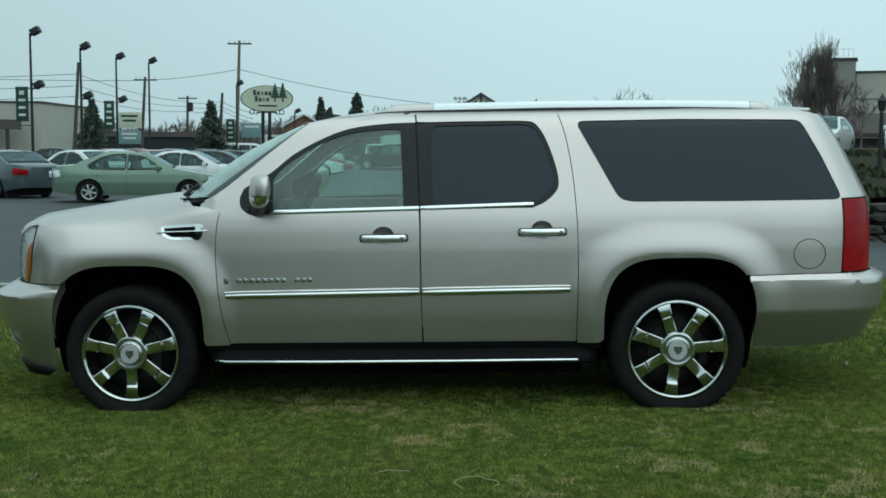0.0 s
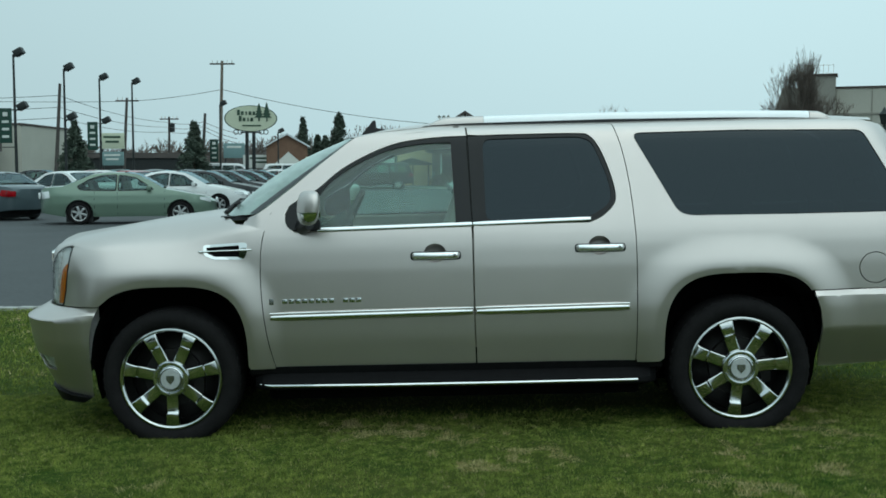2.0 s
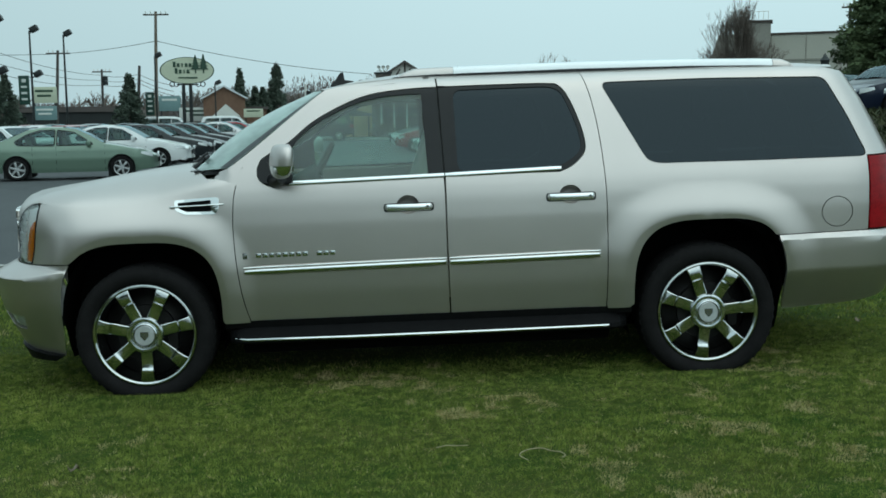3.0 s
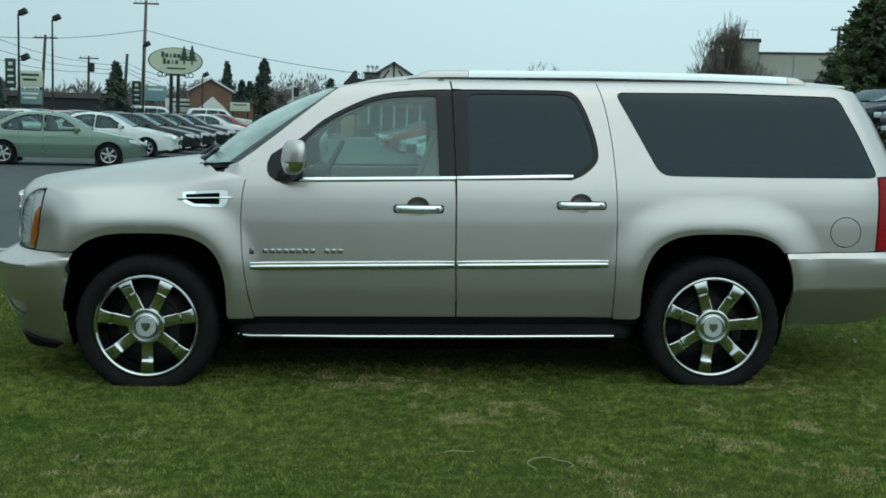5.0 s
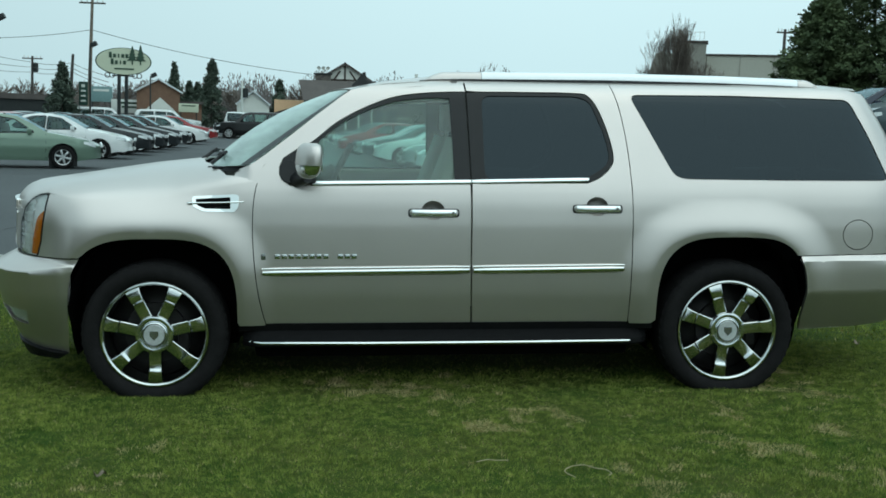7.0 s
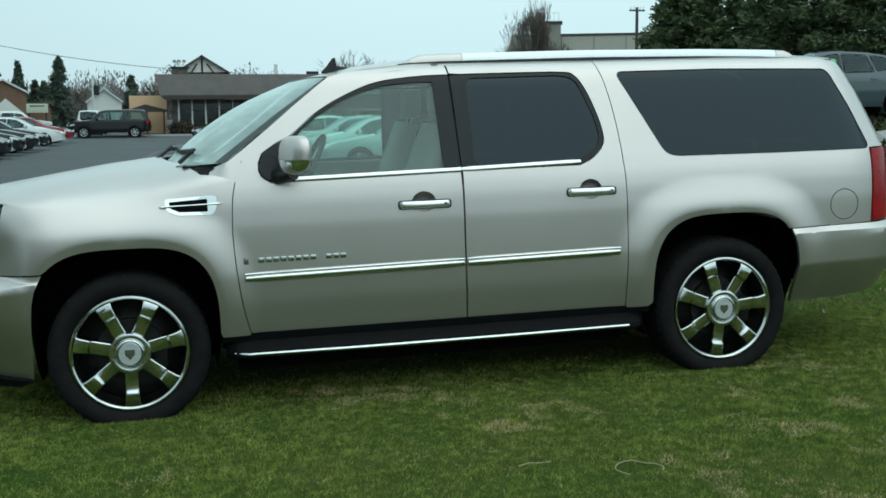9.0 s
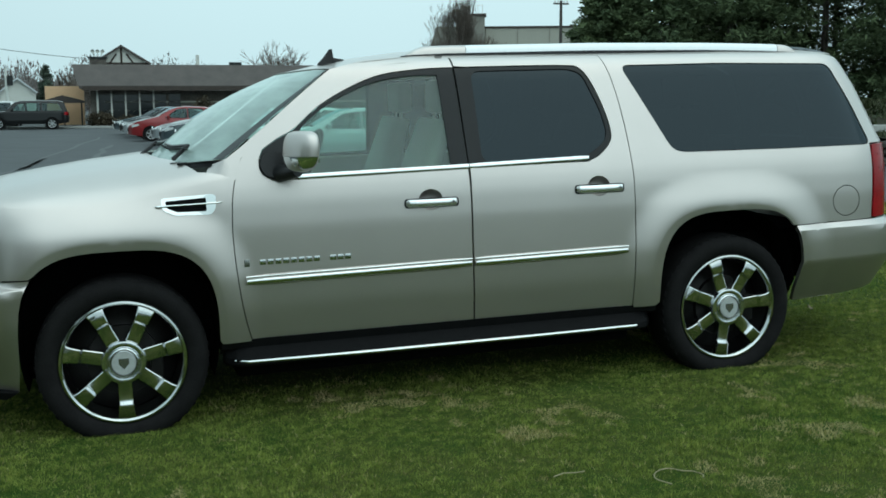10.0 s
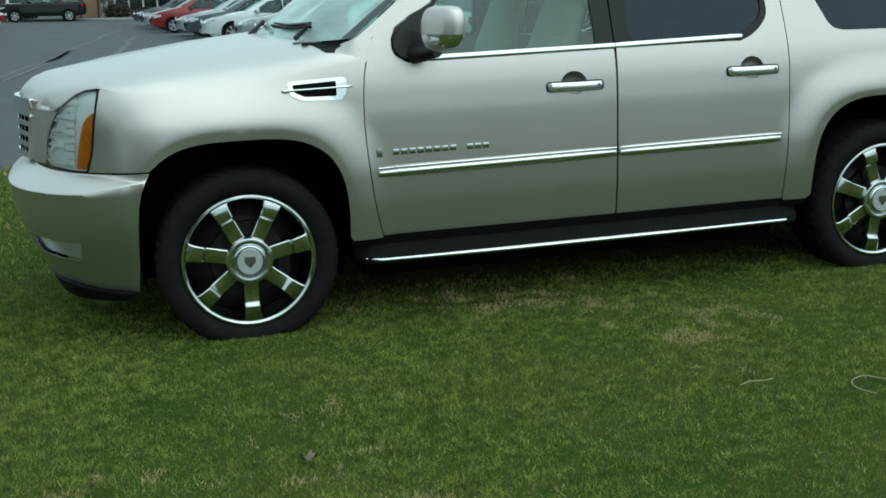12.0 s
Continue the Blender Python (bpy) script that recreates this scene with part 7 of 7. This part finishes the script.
# distant woods
g_ = np.random.default_rng(77)
nc, per = 560, 700
cx_, cy_ = g_.uniform(-110, 70, nc), g_.uniform(132, 180, nc)
ch_ = g_.uniform(3.6, 7.6, nc) * (0.85 + 0.25 * np.sin(cx_ * 0.05 + 1))
k_w = np.repeat(np.arange(nc), per)
off = g_.normal(size=(nc * per, 3))
off /= np.maximum(np.linalg.norm(off, axis=1, keepdims=True), 1e-6)
off *= g_.random((nc * per, 1)) ** 0.4
ctr = np.stack([cx_[k_w] + 2.6 * off[:, 0], cy_[k_w] + 2.0 * off[:, 1], ch_[k_w] * (0.55 + 0.45 * off[:, 2])], 1)
tri = ctr[:, None, :] + g_.normal(size=(nc * per, 3, 3)) * np.array([0.07, 0.07, 0.24])
tagged(soup("distant_woods", tri, leafy("far_woods", (0.13, 0.115, 0.11), (0.21, 0.185, 0.175))), "hazy leafless woods on the horizon", "woods", kind="stuff")


def shrub(x, y, w, h, seed, label, mat=SHRUB, n=900):
    g = np.random.default_rng(seed)
    c = g.normal(size=(n, 3))
    c /= np.linalg.norm(c, axis=1, keepdims=True)
    c *= (0.55 + 0.45 * g.random((n, 1))) * np.array([w / 2, w / 2.6, h / 2])
    c[:, 2] = np.abs(c[:, 2] + h / 2)
    d = g.normal(size=(n, 3, 3)) * 0.09
    ob = soup("shrub", c[:, None, :] + d, mat)
    ob.matrix_world = at_ground(x, y, 0)
    return tagged(ob, label, "shrub", "shrubs by the brown building")


for k, (sx_, sy_, sw, sh) in enumerate([(0.4, 75.6, 2.0, 1.1), (2.4, 75.2, 2.2, 0.8), (7.6, 75.5, 1.7, 2.2), (9.6, 75.2, 2.4, 1.8), (11.6, 75.5, 2.4, 1.9), (13.8, 75.3, 2.6, 1.7), (4.6, 75.2, 1.8, 0.8)]):
    shrub(sx_, sy_, sw, sh, 300 + k, "brown leafless shrub by the building")
bm = bmesh.new()
box(bm, (6, 73.6, 0.08), (26, 0.3, 0.16), 0.03)
tagged(part("kerb", bm, SNOW_STRIP), "pale concrete kerb before the building", "kerb", kind="structure")
# unseen trees added across the road to darken reflections on the car's front
proto = conifer(-34, -40, 9.5, 4.2, 4500, 61, "unseen dark tree added to darken the reflections in the car", PINE, "trees across the road", leaf=0.9, power=0.5)
for k in range(12):
    copy_thing(proto, pose(-30 + 2.2 * k - (k % 3) * 3, -33 - 1.5 * k + (k * 37 % 7), 0, 0, 0, 40 * k))
for k in range(5):
    copy_thing(proto, pose(-44 + 1.5 * k, -28 + 6 * k, 0, 0, 0, 65 * k))

# ---- grass ----
GRASS = leafy("grass_blades", (0.015, 0.050, 0.006), (0.292, 0.335, 0.074), 0.8, 15.0, 0.05, 0.50, 0.64)
GRASS_DRY = leafy("dry_grass_blades", (0.28, 0.21, 0.08), (0.62, 0.52, 0.27), 0.8, 9.0)


def patches(x, y, size, seed):
    """Smooth random patches of about that size over the lawn."""
    table = np.random.default_rng(seed).random((256, 256))
    u, v = x / size + 500, y / size + 500
    i, j = np.floor(u).astype(int), np.floor(v).astype(int)
    fu, fv = u - i, v - j
    fu, fv = fu * fu * (3 - 2 * fu), fv * fv * (3 - 2 * fv)
    a, b = table[i % 256, j % 256], table[(i + 1) % 256, j % 256]
    c, d = table[i % 256, (j + 1) % 256], table[(i + 1) % 256, (j + 1) % 256]
    return (a * (1 - fu) + b * fu) * (1 - fv) + (c * (1 - fu) + d * fu) * fv


def blades(n, x0, x1, y0, y1, seed, tall, wide):
    g = np.random.default_rng(seed)
    x, y = g.uniform(x0, x1, n), g.uniform(y0, y1, n)
    tuft = 0.35 * patches(x, y, 0.45, 11) + 0.40 * patches(x, y, 0.13, 12) + 0.25 * patches(x, y, 0.05, 13)
    # blades thinned under the car, so the ground there looks more deeply shaded
    keep = (y < lawn_edge(x) - 0.03) & ~((x > 0.1) & (x < 3.2) & (g.random(n) < 0.9 * step_up(0.95, 0.35, np.abs(y - 0.1))))
    x, y, tuft = x[keep], y[keep], tuft[keep]
    n = len(x)
    z = height(x, y) + 0.028
    a = g.uniform(0, 2 * np.pi, n)
    h = tall * (0.45 + 0.75 * g.random(n)) * (0.30 + 1.4 * tuft)
    lean = g.normal(0, 0.55, (n, 2)) * h[:, None]
    w = wide * (0.6 + 0.8 * g.random(n))
    b = np.stack([x, y, z], 1)
    s = np.stack([np.cos(a) * w, np.sin(a) * w, 0 * w], 1)
    tip = b + np.stack([lean[:, 0], lean[:, 1], h], 1)
    return np.stack([b - s, b + s, tip], 1), tuft


near_t, near_f = blades(1280000, -3.6, 6.2, -4.9, 0.4, 1, 0.019, 0.0015)
far_t, far_f = blades(210000, -6.0, 11.5, 0.4, 6.0, 2, 0.030, 0.0040)
wide_t, wide_f = blades(60000, -9, 12, -9, 6.2, 3, 0.04, 0.006)
open_ = (wide_t[:, 0, 0] < -3.6) | (wide_t[:, 0, 0] > 6.2) | (wide_t[:, 0, 1] < -4.9)
wide_t, wide_f = wide_t[open_], wide_f[open_]
alltri, allf = np.concatenate([near_t, far_t, wide_t]), np.concatenate([near_f, far_f, wide_f])
pick = np.random.default_rng(9).random(len(allf))


px_, py_ = alltri[:, 0, 0], alltri[:, 0, 1]
patch = 0.30 * patches(px_, py_, 0.9, 1) + 0.32 * patches(px_, py_, 0.24, 2) + 0.42 * patches(px_, py_, 0.085, 3)
dry = pick < 0.03 + 0.75 * np.clip((patch - 0.685) / 0.07, 0, 1)
tagged(soup("grass", alltri[~dry], GRASS), "short green grass blades of the lawn", "grass", kind="stuff")
tagged(soup("dry_grass", alltri[dry], GRASS_DRY), "pale dry blades among the grass", "grass", kind="stuff")

g_ = np.random.default_rng(31)
nb = 26000
bx_, by_ = g_.uniform(6.5, 24, nb), g_.uniform(10.5, 24, nb)
okb = (by_ > bank_line(bx_) + 0.5) & (by_ < bank_line(bx_) + 8.5) & (np.sin(bx_ * 1.7) + np.sin(by_ * 2.1 + bx_) > -0.5)
bx_, by_ = bx_[okb], by_[okb]
base = np.stack([bx_, by_, height(bx_, by_) + 0.12], 1)
tri = base[:, None, :] + g_.normal(size=(len(bx_), 3, 3)) * np.array([0.05, 0.05, 0.02])
tri[:, 2, 2] += g_.uniform(0.05, 0.16, len(bx_))
tagged(soup("bank_grass", tri, leafy("rough_grass", (0.016, 0.028, 0.008), (0.055, 0.055, 0.022))), "rough grass on the planted bank", "grass", kind="stuff")

# twigs and dead leaves on the lawn
STRAW = material("dry_twig", (0.38, 0.32, 0.20), rough=0.9, vary=0.3, scale=30)
LEAF = material("dead_leaf", (0.22, 0.17, 0.12), rough=0.9, vary=0.4, scale=30)


def twig(x, y, path, r=0.0034):
    bm = bmesh.new()
    tube(bm, [(px, py, pz) for px, py, pz in path], r, 6)
    ob = part("twig", bm, STRAW)
    ob.matrix_world = pose(x, y, float(height(x, y)) + 0.055)
    tagged(ob, "pale curved twig lying on the grass", "twig", "twigs on the lawn")


twig(2.11, -2.50, [(x, y, 0.004) for x, y in spline([(-0.07, -0.10), (-0.10, -0.02), (-0.06, 0.05), (0.01, 0.075), (0.05, 0.03), (0.09, 0.01), (0.105, -0.04), (0.085, -0.07)], 4)], 0.0021)
twig(1.71, -2.33, [(-0.07, -0.01, 0), (-0.02, 0.004, 0.006), (0.03, -0.004, 0.005), (0.08, 0.01, 0.002)], 0.0021)
for k, (lx, ly) in enumerate([(-0.01, -2.42), (-0.28, -3.05), (4.7, 0.2), (5.6, 0.8), (0.2, -3.4)]):
    bm = bmesh.new()
    rg_ = random.Random(k)
    vs = [[(0.05 * (i / 3 - 0.5), 0.035 * (j / 2 - 0.5) * math.sin(math.pi * (i + 0.5) / 4), 0.014 * math.cos(2.2 * i + j) + rg_.uniform(0, 0.006)) for j in range(3)] for i in range(4)]
    grid_mesh(bm, vs)
    ob = part("dead_leaf", bm, LEAF)
    ob.matrix_world = pose(lx, ly, float(height(lx, ly)) + 0.060, 0, 0, 50 * k) @ Matrix.Diagonal((1.05, 1.05, 1.2, 1))
    tagged(ob, "curled brown dead leaf on the grass", "leaf", "dead leaves on the lawn")
